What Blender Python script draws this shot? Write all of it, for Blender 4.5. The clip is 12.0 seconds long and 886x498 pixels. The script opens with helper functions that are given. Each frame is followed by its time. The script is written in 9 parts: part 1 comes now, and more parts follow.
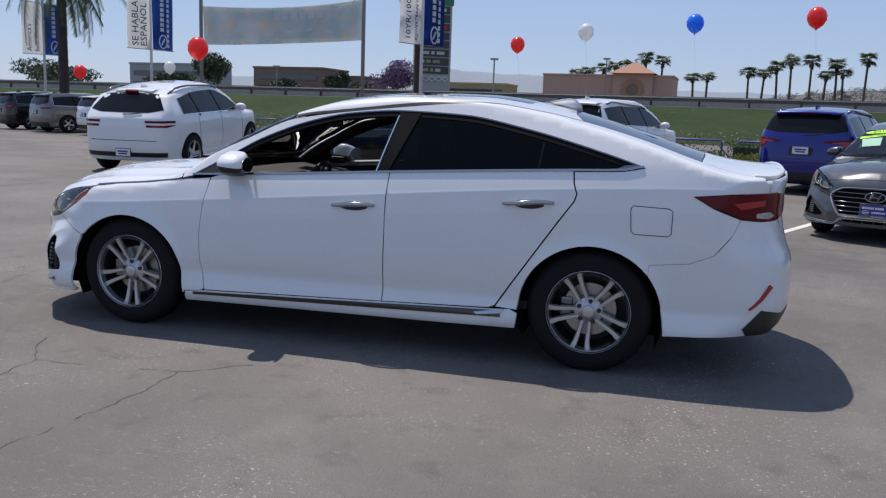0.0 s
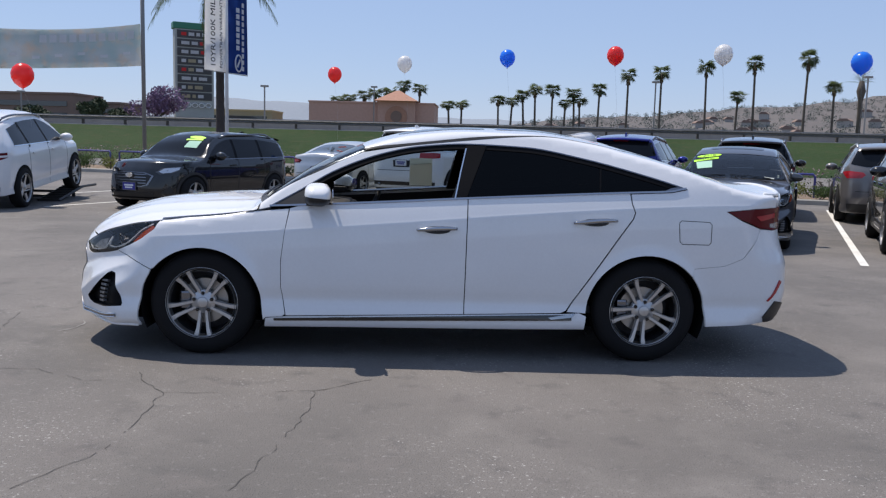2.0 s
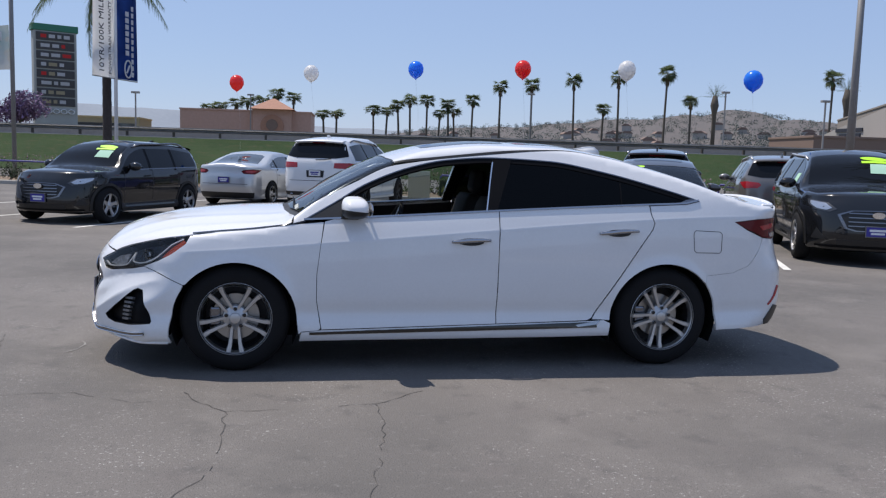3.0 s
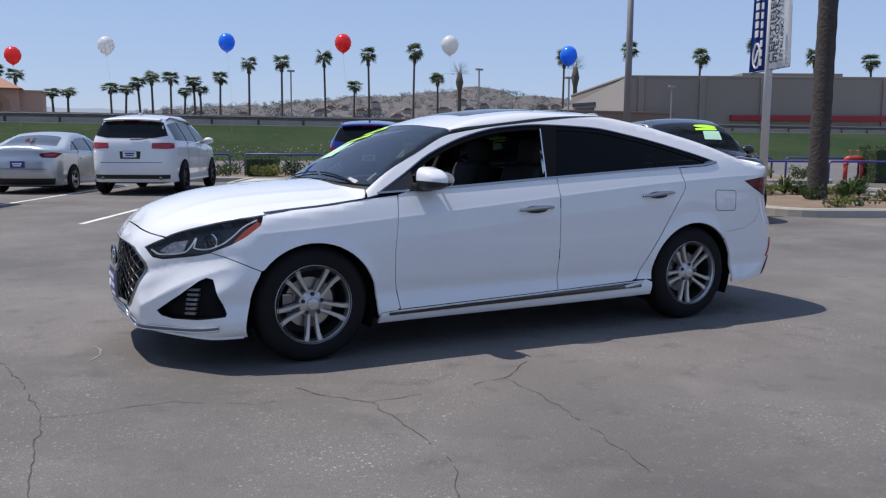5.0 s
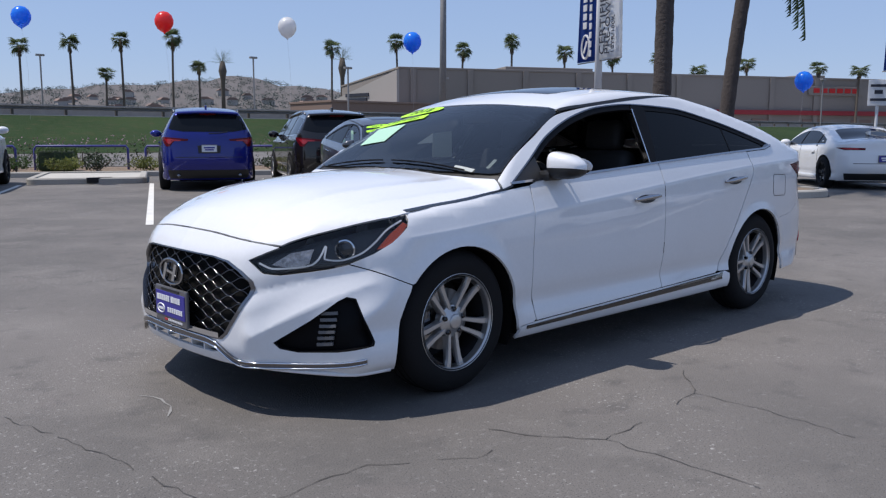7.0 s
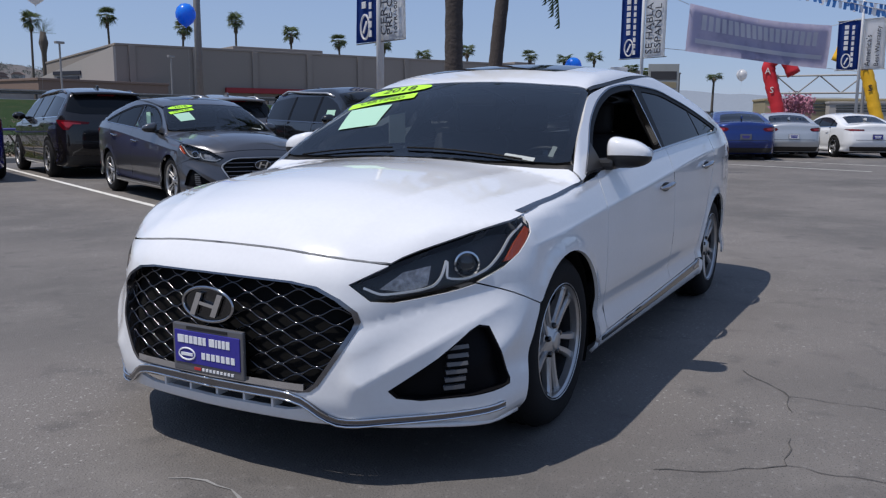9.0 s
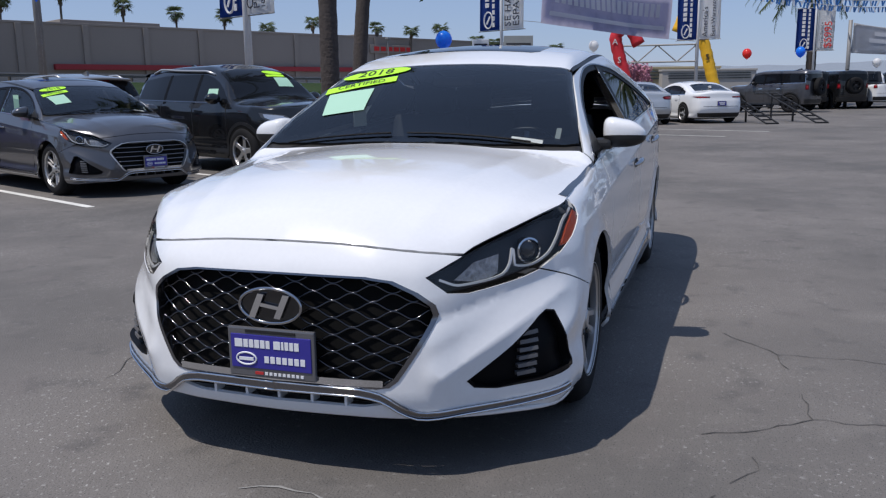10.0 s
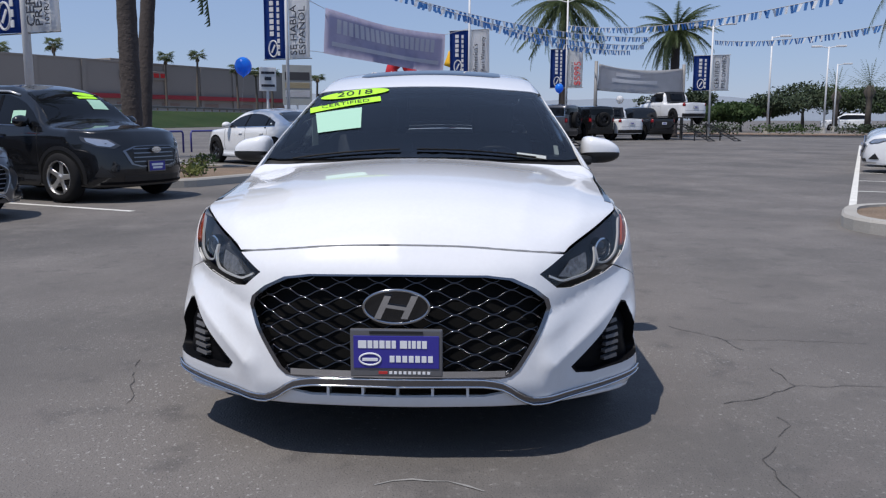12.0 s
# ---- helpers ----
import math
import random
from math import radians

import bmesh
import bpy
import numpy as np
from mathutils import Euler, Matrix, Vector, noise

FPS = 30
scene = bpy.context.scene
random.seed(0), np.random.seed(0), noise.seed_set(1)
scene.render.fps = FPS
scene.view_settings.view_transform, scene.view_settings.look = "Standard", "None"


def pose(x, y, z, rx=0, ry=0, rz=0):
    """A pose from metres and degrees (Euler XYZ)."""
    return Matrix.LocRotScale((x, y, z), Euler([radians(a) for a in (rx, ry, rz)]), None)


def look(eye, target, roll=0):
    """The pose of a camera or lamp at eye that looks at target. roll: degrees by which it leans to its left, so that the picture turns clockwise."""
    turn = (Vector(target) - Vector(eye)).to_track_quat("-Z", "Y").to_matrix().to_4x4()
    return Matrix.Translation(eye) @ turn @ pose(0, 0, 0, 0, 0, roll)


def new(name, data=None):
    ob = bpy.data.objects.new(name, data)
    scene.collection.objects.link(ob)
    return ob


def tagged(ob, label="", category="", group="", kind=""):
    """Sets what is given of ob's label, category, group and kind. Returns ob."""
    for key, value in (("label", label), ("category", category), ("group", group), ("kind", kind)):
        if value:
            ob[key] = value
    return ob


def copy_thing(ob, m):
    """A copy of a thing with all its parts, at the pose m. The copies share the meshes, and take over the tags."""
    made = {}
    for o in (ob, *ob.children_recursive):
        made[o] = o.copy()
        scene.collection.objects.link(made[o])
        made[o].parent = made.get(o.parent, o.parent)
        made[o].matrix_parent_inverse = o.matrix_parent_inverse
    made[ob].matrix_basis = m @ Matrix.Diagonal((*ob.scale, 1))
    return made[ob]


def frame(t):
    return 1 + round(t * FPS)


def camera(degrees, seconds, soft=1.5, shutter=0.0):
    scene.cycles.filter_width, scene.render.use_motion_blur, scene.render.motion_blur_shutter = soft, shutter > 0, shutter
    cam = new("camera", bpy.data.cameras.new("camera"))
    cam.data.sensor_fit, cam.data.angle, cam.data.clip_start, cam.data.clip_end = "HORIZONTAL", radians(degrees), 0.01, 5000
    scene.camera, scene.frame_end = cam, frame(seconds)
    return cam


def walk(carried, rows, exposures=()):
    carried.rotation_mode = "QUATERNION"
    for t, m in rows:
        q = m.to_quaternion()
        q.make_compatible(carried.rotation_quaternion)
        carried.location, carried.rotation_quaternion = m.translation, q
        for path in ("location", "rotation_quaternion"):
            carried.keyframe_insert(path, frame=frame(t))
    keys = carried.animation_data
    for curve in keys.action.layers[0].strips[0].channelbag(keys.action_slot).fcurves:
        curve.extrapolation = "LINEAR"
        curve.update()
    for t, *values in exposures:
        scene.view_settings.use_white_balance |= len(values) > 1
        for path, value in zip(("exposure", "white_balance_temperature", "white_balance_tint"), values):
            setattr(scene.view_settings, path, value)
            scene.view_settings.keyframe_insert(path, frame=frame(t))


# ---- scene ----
cam = camera(55.6, 12.0, soft=1.25)
# seconds, eye, target, roll
PATH = [
    (0, (1.76, -5.295, 1.359), (1.257, -3.385, 1.041), 2.0),
    (0.5, (1.357, -5.544, 1.342), (0.985, -3.603, 1.037), 2.3),
    (1, (0.929, -5.81, 1.341), (0.667, -3.848, 1.052), 2.5),
    (1.5, (0.472, -6.01, 1.34), (0.351, -4.032, 1.07), 2.0),
    (2, (-0.015, -6.096, 1.342), (0.03, -4.111, 1.102), 1.5),
    (2.5, (-0.55, -6.162, 1.333), (-0.341, -4.184, 1.122), 2.1),
    (3, (-1.028, -6.102, 1.342), (-0.687, -4.142, 1.132), 1.7),
    (4.8, (-2.721, -5.46, 1.296), (-1.876, -3.666, 1.034), 1.1),
    (5, (-2.841, -5.358, 1.244), (-1.953, -3.584, 0.993), 0.4),
    (5.5, (-3.19, -4.96, 1.218), (-2.181, -3.252, 0.964), -0.1),
    (6, (-3.512, -4.528, 1.208), (-2.351, -2.922, 0.94), 0.0),
    (6.5, (-3.759, -4.058, 1.2), (-2.51, -2.521, 0.925), 0.3),
    (7, (-3.998, -3.605, 1.183), (-2.662, -2.142, 0.914), 0.2),
    (7.2, (-4.105, -3.459, 1.208), (-2.72, -2.042, 0.935), 0.1),
    (8.8, (-4.337, -2.155, 1.178), (-2.639, -1.143, 0.874), 0.4),
    (9, (-4.365, -2.003, 1.177), (-2.639, -1.039, 0.87), 0.3),
    (9.5, (-4.475, -1.679, 1.231), (-2.683, -0.859, 0.889), -0.3),
    (10, (-4.644, -1.372, 1.232), (-2.787, -0.729, 0.861), -0.8),
    (10.5, (-4.775, -1.071, 1.226), (-2.877, -0.565, 0.851), -0.9),
    (11, (-4.888, -0.757, 1.218), (-2.965, -0.347, 0.853), -0.5),
    (11.5, (-5.012, -0.495, 1.222), (-3.058, -0.249, 0.872), 0.2),
    (12, (-5.109, -0.287, 1.186), (-3.134, -0.193, 0.881), 0.1),
]
walk(cam, [(t, look(eye, target, roll)) for t, eye, target, roll in PATH],
     exposures=[(0, 0.04, 6800, 12.5), (1.5, 0.17, 6800, 12.5), (3, 0.12, 6750, 12.5), (7, 0.04, 6550, 12.5), (9, -0.2, 6500, 12.5), (12, -0.16, 6500, 12.5)])

# ---- sky and sun ----
SUN_DIR = Vector((-0.347, 0.30, 0.998)).normalized()
world = bpy.data.worlds.new("sky")
scene.world = world
world.use_nodes = True
wn = world.node_tree.nodes
sky = wn.new("ShaderNodeTexSky")
sky.sky_type = "NISHITA"
sky.sun_disc = False
sky.sun_elevation = math.asin(SUN_DIR.z)
sky.sun_rotation = math.atan2(SUN_DIR.x, SUN_DIR.y)
sky.air_density, sky.dust_density, sky.ozone_density = 1.0, 0.15, 1.4
wn["Background"].inputs["Strength"].default_value = 0.088
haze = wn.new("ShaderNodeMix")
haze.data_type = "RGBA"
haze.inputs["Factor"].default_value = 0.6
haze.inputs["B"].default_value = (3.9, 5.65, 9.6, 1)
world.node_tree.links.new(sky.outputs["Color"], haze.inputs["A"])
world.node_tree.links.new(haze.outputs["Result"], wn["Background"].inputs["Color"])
sun = new("sun", bpy.data.lights.new("sun", "SUN"))
sun.data.energy, sun.data.angle, sun.data.color = 4.4, radians(0.55), (1.0, 0.955, 0.89)
sun.matrix_world = look((0, 0, 30), Vector((0, 0, 30)) - SUN_DIR)
scene.view_settings.exposure = 0.0

# ---- materials ----
def mat(name, color, rough=0.6, metal=0.0, coat=0.0, bump=0.0, scale=20.0, vary=0.0, detail=3.0, spec=0.5, emit=0.0, coord="Object", bump_dist=0.01, mid=None, midscale=2.0):
    """A Principled surface with noise at two scales in its colour and a fine relief."""
    m = bpy.data.materials.new(name)
    m.use_nodes = True
    nt = m.node_tree
    b = nt.nodes["Principled BSDF"]
    b.inputs["Base Color"].default_value = (*color, 1)
    b.inputs["Roughness"].default_value = rough
    b.inputs["Metallic"].default_value = metal
    b.inputs["Coat Weight"].default_value = coat
    b.inputs["Coat Roughness"].default_value = 0.03
    b.inputs["Specular IOR Level"].default_value = spec
    if emit:
        b.inputs["Emission Color"].default_value = (*color, 1)
        b.inputs["Emission Strength"].default_value = emit
    if vary or bump:
        tc = nt.nodes.new("ShaderNodeTexCoord")
        n1 = nt.nodes.new("ShaderNodeTexNoise")
        n1.inputs["Scale"].default_value, n1.inputs["Detail"].default_value = scale, detail
        nt.links.new(tc.outputs[coord], n1.inputs["Vector"])
        if vary:
            n2 = nt.nodes.new("ShaderNodeTexNoise")
            n2.inputs["Scale"].default_value, n2.inputs["Detail"].default_value = midscale, 4
            nt.links.new(tc.outputs[coord], n2.inputs["Vector"])
            mix = nt.nodes.new("ShaderNodeMath")
            mix.operation = "ADD"
            nt.links.new(n1.outputs["Fac"], mix.inputs[0])
            nt.links.new(n2.outputs["Fac"], mix.inputs[1])
            r = nt.nodes.new("ShaderNodeMapRange")
            r.inputs["From Min"].default_value, r.inputs["From Max"].default_value = 0.6, 1.4
            r.inputs["To Min"].default_value, r.inputs["To Max"].default_value = 0.0, 1.0
            nt.links.new(mix.outputs[0], r.inputs["Value"])
            cm = nt.nodes.new("ShaderNodeMix")
            cm.data_type = "RGBA"
            dark = tuple(c * (1 - vary) for c in color)
            light = mid or tuple(min(1, c * (1 + vary)) for c in color)
            cm.inputs["A"].default_value, cm.inputs["B"].default_value = (*dark, 1), (*light, 1)
            nt.links.new(r.outputs["Result"], cm.inputs["Factor"])
            nt.links.new(cm.outputs["Result"], b.inputs["Base Color"])
        if bump:
            bp = nt.nodes.new("ShaderNodeBump")
            bp.inputs["Strength"].default_value, bp.inputs["Distance"].default_value = bump, bump_dist
            nt.links.new(n1.outputs["Fac"], bp.inputs["Height"])
            nt.links.new(bp.outputs["Normal"], b.inputs["Normal"])
    return m


def glass(name, color, alpha_mix, rough=0.0):
    """Thin pane: part clear (tinted), part mirror by the pane's own gloss."""
    m = bpy.data.materials.new(name)
    m.use_nodes = True
    nt = m.node_tree
    nt.nodes.clear()
    out = nt.nodes.new("ShaderNodeOutputMaterial")
    tr = nt.nodes.new("ShaderNodeBsdfTransparent")
    tr.inputs["Color"].default_value = (*color, 1)
    gl = nt.nodes.new("ShaderNodeBsdfGlossy")
    gl.inputs["Roughness"].default_value = rough
    fr = nt.nodes.new("ShaderNodeFresnel")
    fr.inputs["IOR"].default_value = alpha_mix
    mx = nt.nodes.new("ShaderNodeMixShader")
    nt.links.new(fr.outputs[0], mx.inputs[0])
    nt.links.new(tr.outputs[0], mx.inputs[1])
    nt.links.new(gl.outputs[0], mx.inputs[2])
    nt.links.new(mx.outputs[0], out.inputs[0])
    return m


def paint(name, color, flake=0.0, rough=0.25, metal=0.0):
    m = mat(name, color, rough=rough, metal=metal, coat=1.0, spec=0.15, vary=0.03, scale=900 if flake else 60, bump=0.0, midscale=3)
    return m


M = dict(
    white=paint("white_paint", (0.71, 0.72, 0.735)),
    white2=paint("white_paint_other", (0.74, 0.75, 0.76)),
    silver=paint("silver_paint", (0.50, 0.52, 0.54), 1, 0.3, 0.5),
    greypaint=paint("grey_paint", (0.085, 0.086, 0.095), 1, 0.28, 0.6),
    black=paint("black_paint", (0.008, 0.0085, 0.010), 0, 0.2),
    brownblack=paint("black_brown_paint", (0.012, 0.010, 0.010), 0, 0.2),
    blue=paint("blue_paint", (0.006, 0.013, 0.18), 1, 0.25, 0.3),
    navy=paint("navy_paint", (0.01, 0.03, 0.16), 1, 0.25, 0.3),
    tan=paint("grey_brown_paint", (0.17, 0.16, 0.155), 1, 0.3, 0.4),
    handle=mat("smoked_chrome", (0.40, 0.40, 0.415), rough=0.12, metal=1.0),
    trim=mat("black_plastic", (0.012, 0.012, 0.013), rough=0.45, bump=0.15, scale=300, bump_dist=0.001),
    frameblack=mat("satin_black_frame", (0.005, 0.005, 0.006), rough=0.45, spec=0.08),
    gloss=mat("gloss_black", (0.006, 0.006, 0.007), rough=0.12, coat=0.6),
    chrome=mat("chrome", (0.72, 0.73, 0.75), rough=0.08, metal=1.0),
    satin=mat("dark_chrome", (0.22, 0.22, 0.235), rough=0.22, metal=1.0),
    alloy=mat("wheel_alloy", (0.50, 0.495, 0.49), rough=0.32, metal=0.7),
    blackchrome=mat("black_chrome", (0.085, 0.085, 0.092), rough=0.14, metal=1.0),
    alloydark2=mat("grey_slat", (0.11, 0.11, 0.115), rough=0.4),
    alloydark=mat("wheel_pocket", (0.030, 0.030, 0.033), rough=0.45, metal=0.6),
    rubber=mat("tyre_rubber", (0.011, 0.011, 0.012), rough=0.85, spec=0.2, bump=0.3, scale=120, bump_dist=0.002, vary=0.2, midscale=8),
    disc=mat("brake_disc", (0.35, 0.34, 0.33), rough=0.35, metal=1.0),
    liner=mat("arch_liner", (0.004, 0.004, 0.004), rough=0.95, spec=0.2),
    red=mat("red_lens", (0.105, 0.004, 0.008), rough=0.2, coat=0.15, spec=0.15),
    redlit=mat("bright_red_lens", (0.36, 0.012, 0.018), rough=0.2, coat=0.4),
    amber=mat("amber_lens", (0.36, 0.055, 0.012), rough=0.2, coat=0.3),
    lampdark=mat("lamp_housing", (0.035, 0.037, 0.042), rough=0.3, coat=0.8),
    lampclear=mat("lamp_reflector", (0.55, 0.56, 0.58), rough=0.18, metal=0.8),
    lampglow=mat("lamp_light_guide", (0.62, 0.64, 0.67), rough=0.2, metal=0.3),
    lampgrey=mat("lamp_reflector_grey", (0.26, 0.27, 0.29), rough=0.3, metal=0.6, bump=0.6, scale=70, bump_dist=0.006, vary=0.5, midscale=40),
    lamphouse=mat("lamp_interior", (0.030, 0.033, 0.040), rough=0.5, bump=0.4, scale=90, bump_dist=0.004),
    lampglass=glass("lamp_glass", (0.88, 0.90, 0.92), 1.45),
    glassdark=glass("tinted_glass", (0.012, 0.013, 0.015), 1.27),
    glassclear=glass("clear_glass", (0.62, 0.68, 0.68), 1.50),
    glassws=glass("windscreen_glass", (0.36, 0.42, 0.46), 1.85),
    carglass=mat("dark_car_glass", (0.006, 0.007, 0.009), rough=0.03, coat=0.28, spec=0.1),
    carglass_light=mat("grey_car_glass", (0.05, 0.058, 0.062), rough=0.04, coat=0.6),
    seat=mat("grey_black_upholstery", (0.016, 0.016, 0.018), rough=0.7, bump=0.2, scale=200, bump_dist=0.002),
    dash=mat("dash_plastic", (0.014, 0.014, 0.016), rough=0.6, bump=0.15, scale=250, bump_dist=0.001),
    headliner=mat("headliner", (0.20, 0.195, 0.185), rough=0.95),
    paper=mat("white_paper", (0.72, 0.76, 0.73), rough=0.85),
    greenpaper=mat("pale_green_paper", (0.34, 0.56, 0.43), rough=0.85),
    lime=mat("lime_sticker", (0.42, 0.85, 0.03), rough=0.6),
    ink=mat("black_ink", (0.015, 0.02, 0.015), rough=0.7),
    plateblue=mat("plate_blue", (0.035, 0.03, 0.26), rough=0.4),
    platewhite=mat("plate_white", (0.72, 0.73, 0.75), rough=0.45),
    plategrey=mat("plate_frame_grey", (0.16, 0.16, 0.17), rough=0.35, metal=0.5),
    platered=mat("plate_red", (0.45, 0.03, 0.03), rough=0.45),
)

# ---- mesh helpers ----
from mathutils import geometry


def link(name, me, material, parent=None, label=""):
    me.materials.append(material)
    ob = new(name, me)
    if parent is not None:
        ob.parent = parent
    if label:
        ob["label"] = label
    return ob


def part(name, bm, material, parent=None, label="", smooth=False):
    """One mesh object from a bmesh, under a thing or a part."""
    me = bpy.data.meshes.new(name)
    bm.to_mesh(me)
    bm.free()
    if smooth:
        me.shade_smooth()
    return link(name, me, material, parent, label)


def thing(name, label, category, group="", at=None, kind=""):
    ob = new(name)
    ob.empty_display_size = 0.2
    if at is not None:
        ob.matrix_basis = at
    return tagged(ob, label, category, group, kind)


def box(bm, lo, hi, bevel=0.0, m=None):
    """A box between two corners, its edges rounded by bevel."""
    lo, hi = Vector(lo), Vector(hi)
    r = bmesh.ops.create_cube(bm, size=1.0, matrix=Matrix.Translation((lo + hi) / 2) @ Matrix.Diagonal((*(hi - lo), 1)))
    vs = r["verts"]
    if bevel:
        es = list({e for v in vs for e in v.link_edges})
        r = bmesh.ops.bevel(bm, geom=es, offset=bevel, segments=2, profile=0.6, affect="EDGES", clamp_overlap=True)
        vs = r["verts"]
        vs = list({v for f in r["faces"] for v in f.verts} | set(vs))
    if m is not None:
        bmesh.ops.transform(bm, matrix=m, verts=[v for v in vs if v.is_valid])
    return bm


def boxes(*specs, bevel=0.0):
    bm = bmesh.new()
    for lo, hi in specs:
        box(bm, lo, hi, bevel)
    return bm


def lathe(profile, seg=32, axis="z", m=None, caps=True):
    """A turned solid: profile of (radius, height)."""
    bm = bmesh.new()
    rings = []
    for r, h in profile:
        ring = []
        for i in range(seg):
            a = 2 * math.pi * i / seg
            p = (r * math.cos(a), r * math.sin(a), h) if axis == "z" else (r * math.cos(a), h, r * math.sin(a))
            ring.append(bm.verts.new(p))
        rings.append(ring)
    for a, b in zip(rings, rings[1:]):
        for i in range(seg):
            j = (i + 1) % seg
            bm.faces.new((a[i], a[j], b[j], b[i]))
    if caps:
        for ring in (rings[0], rings[-1]):
            bm.faces.new(ring)
    if m is not None:
        bm.transform(m)
    bmesh.ops.recalc_face_normals(bm, faces=bm.faces)
    return bm


def tube(points, radius, seg=8, bm=None, taper=None, closed=False):
    """A round bar along points; taper: radius factors along it."""
    bm = bm or bmesh.new()
    pts = [Vector(p) for p in points]
    n = len(pts)
    rings = []
    side = None
    for i, p in enumerate(pts):
        d = (pts[(i + 1) % n] - pts[i - 1]) if closed else pts[min(i + 1, n - 1)] - pts[max(i - 1, 0)]
        d.normalize()
        if side is None:
            side = d.cross(Vector((0, 0, 1)) if abs(d.z) < 0.95 else Vector((1, 0, 0))).normalized()
        side = (side - d * side.dot(d)).normalized()
        up = d.cross(side)
        r = radius * (taper[i] if taper else 1)
        rings.append([bm.verts.new(p + side * (r * math.cos(2 * math.pi * k / seg)) + up * (r * math.sin(2 * math.pi * k / seg))) for k in range(seg)])
    pairs = list(zip(rings, rings[1:])) + ([(rings[-1], rings[0])] if closed else [])
    for a, b in pairs:
        for k in range(seg):
            j = (k + 1) % seg
            bm.faces.new((a[k], a[j], b[j], b[k]))
    if not closed:
        bm.faces.new(rings[0][::-1])
        bm.faces.new(rings[-1])
    return bm


def prism(poly, depth, m=None, bm=None):
    """A flat shape in the xz plane with a thickness along y."""
    bm = bm or bmesh.new()
    a = [bm.verts.new((x, 0, z)) for x, z in poly]
    b = [bm.verts.new((x, depth, z)) for x, z in poly]
    fs = [bm.faces.new(a), bm.faces.new(b[::-1])]
    for i in range(len(poly)):
        j = (i + 1) % len(poly)
        fs.append(bm.faces.new((a[j], a[i], b[i], b[j])))
    if m is not None:
        bmesh.ops.transform(bm, matrix=m, verts=a + b)
    bmesh.ops.recalc_face_normals(bm, faces=fs)
    return bm


def lettering(name, text, size, material, parent, m, align="CENTER", depth=0.004, label=""):
    """Words as real geometry, lying in the local xy plane of m."""
    cu = bpy.data.curves.new(name, "FONT")
    cu.body, cu.size, cu.align_x, cu.align_y, cu.extrude, cu.resolution_u = text, size, align, "CENTER", depth, 2
    ob = bpy.data.objects.new(name, cu)
    scene.collection.objects.link(ob)
    me = bpy.data.meshes.new_from_object(ob.evaluated_get(bpy.context.evaluated_depsgraph_get()))
    bpy.data.objects.remove(ob)
    bpy.data.curves.remove(cu)
    me.transform(m)
    return link(name, me, material, parent, label)


# ---- curved bodies: a solid bounded by side, top, front and rear surfaces, cut into panels ----
def smooth_max(a, b, k):
    h = np.clip(0.5 + 0.5 * (a - b) / k, 0, 1)
    return b + (a - b) * h + k * h * (1 - h)


def curve(xs, ys):
    """A smooth curve through control points (monotone cubic)."""
    xs, ys = np.asarray(xs, float), np.asarray(ys, float)
    d = np.diff(ys) / np.diff(xs)
    t = np.concatenate(([d[0]], np.where(d[:-1] * d[1:] > 0, 2 * d[:-1] * d[1:] / np.where(d[:-1] + d[1:] == 0, 1, d[:-1] + d[1:]), 0), [d[-1]]))

    def f(x):
        x = np.clip(np.asarray(x, float), xs[0], xs[-1])
        i = np.clip(np.searchsorted(xs, x) - 1, 0, len(xs) - 2)
        h = xs[i + 1] - xs[i]
        s = (x - xs[i]) / h
        return (2 * s**3 - 3 * s**2 + 1) * ys[i] + (s**3 - 2 * s**2 + s) * h * t[i] + (-2 * s**3 + 3 * s**2) * ys[i + 1] + (s**3 - s**2) * h * t[i + 1]

    return f


def inside(poly, p):
    x, y = p[:, 0], p[:, 1]
    res = np.zeros(len(p), bool)
    a = np.asarray(poly)
    b = np.roll(a, -1, 0)
    for (x0, y0), (x1, y1) in zip(a, b):
        if y0 == y1:
            continue
        c = ((y0 > y) != (y1 > y)) & (x < (x1 - x0) * (y - y0) / (y1 - y0) + x0)
        res ^= c
    return res


def resample(poly, step):
    out = []
    a = np.asarray(poly, float)
    for p, q in zip(a, np.roll(a, -1, 0)):
        n = max(1, int(np.ceil(np.hypot(*(q - p)) / step)))
        out += [p + (q - p) * i / n for i in range(n)]
    return np.array(out)


def spline(pts, n=6):
    """Points along a smooth open curve through pts."""
    p = np.asarray(pts, float)
    d = np.concatenate(([0], np.cumsum(np.linalg.norm(np.diff(p, axis=0), axis=1))))
    fs = [curve(d, p[:, k]) for k in range(p.shape[1])]
    s = np.linspace(0, d[-1], (len(p) - 1) * n + 1)
    return [tuple(float(f(v)) for f in fs) for v in s]


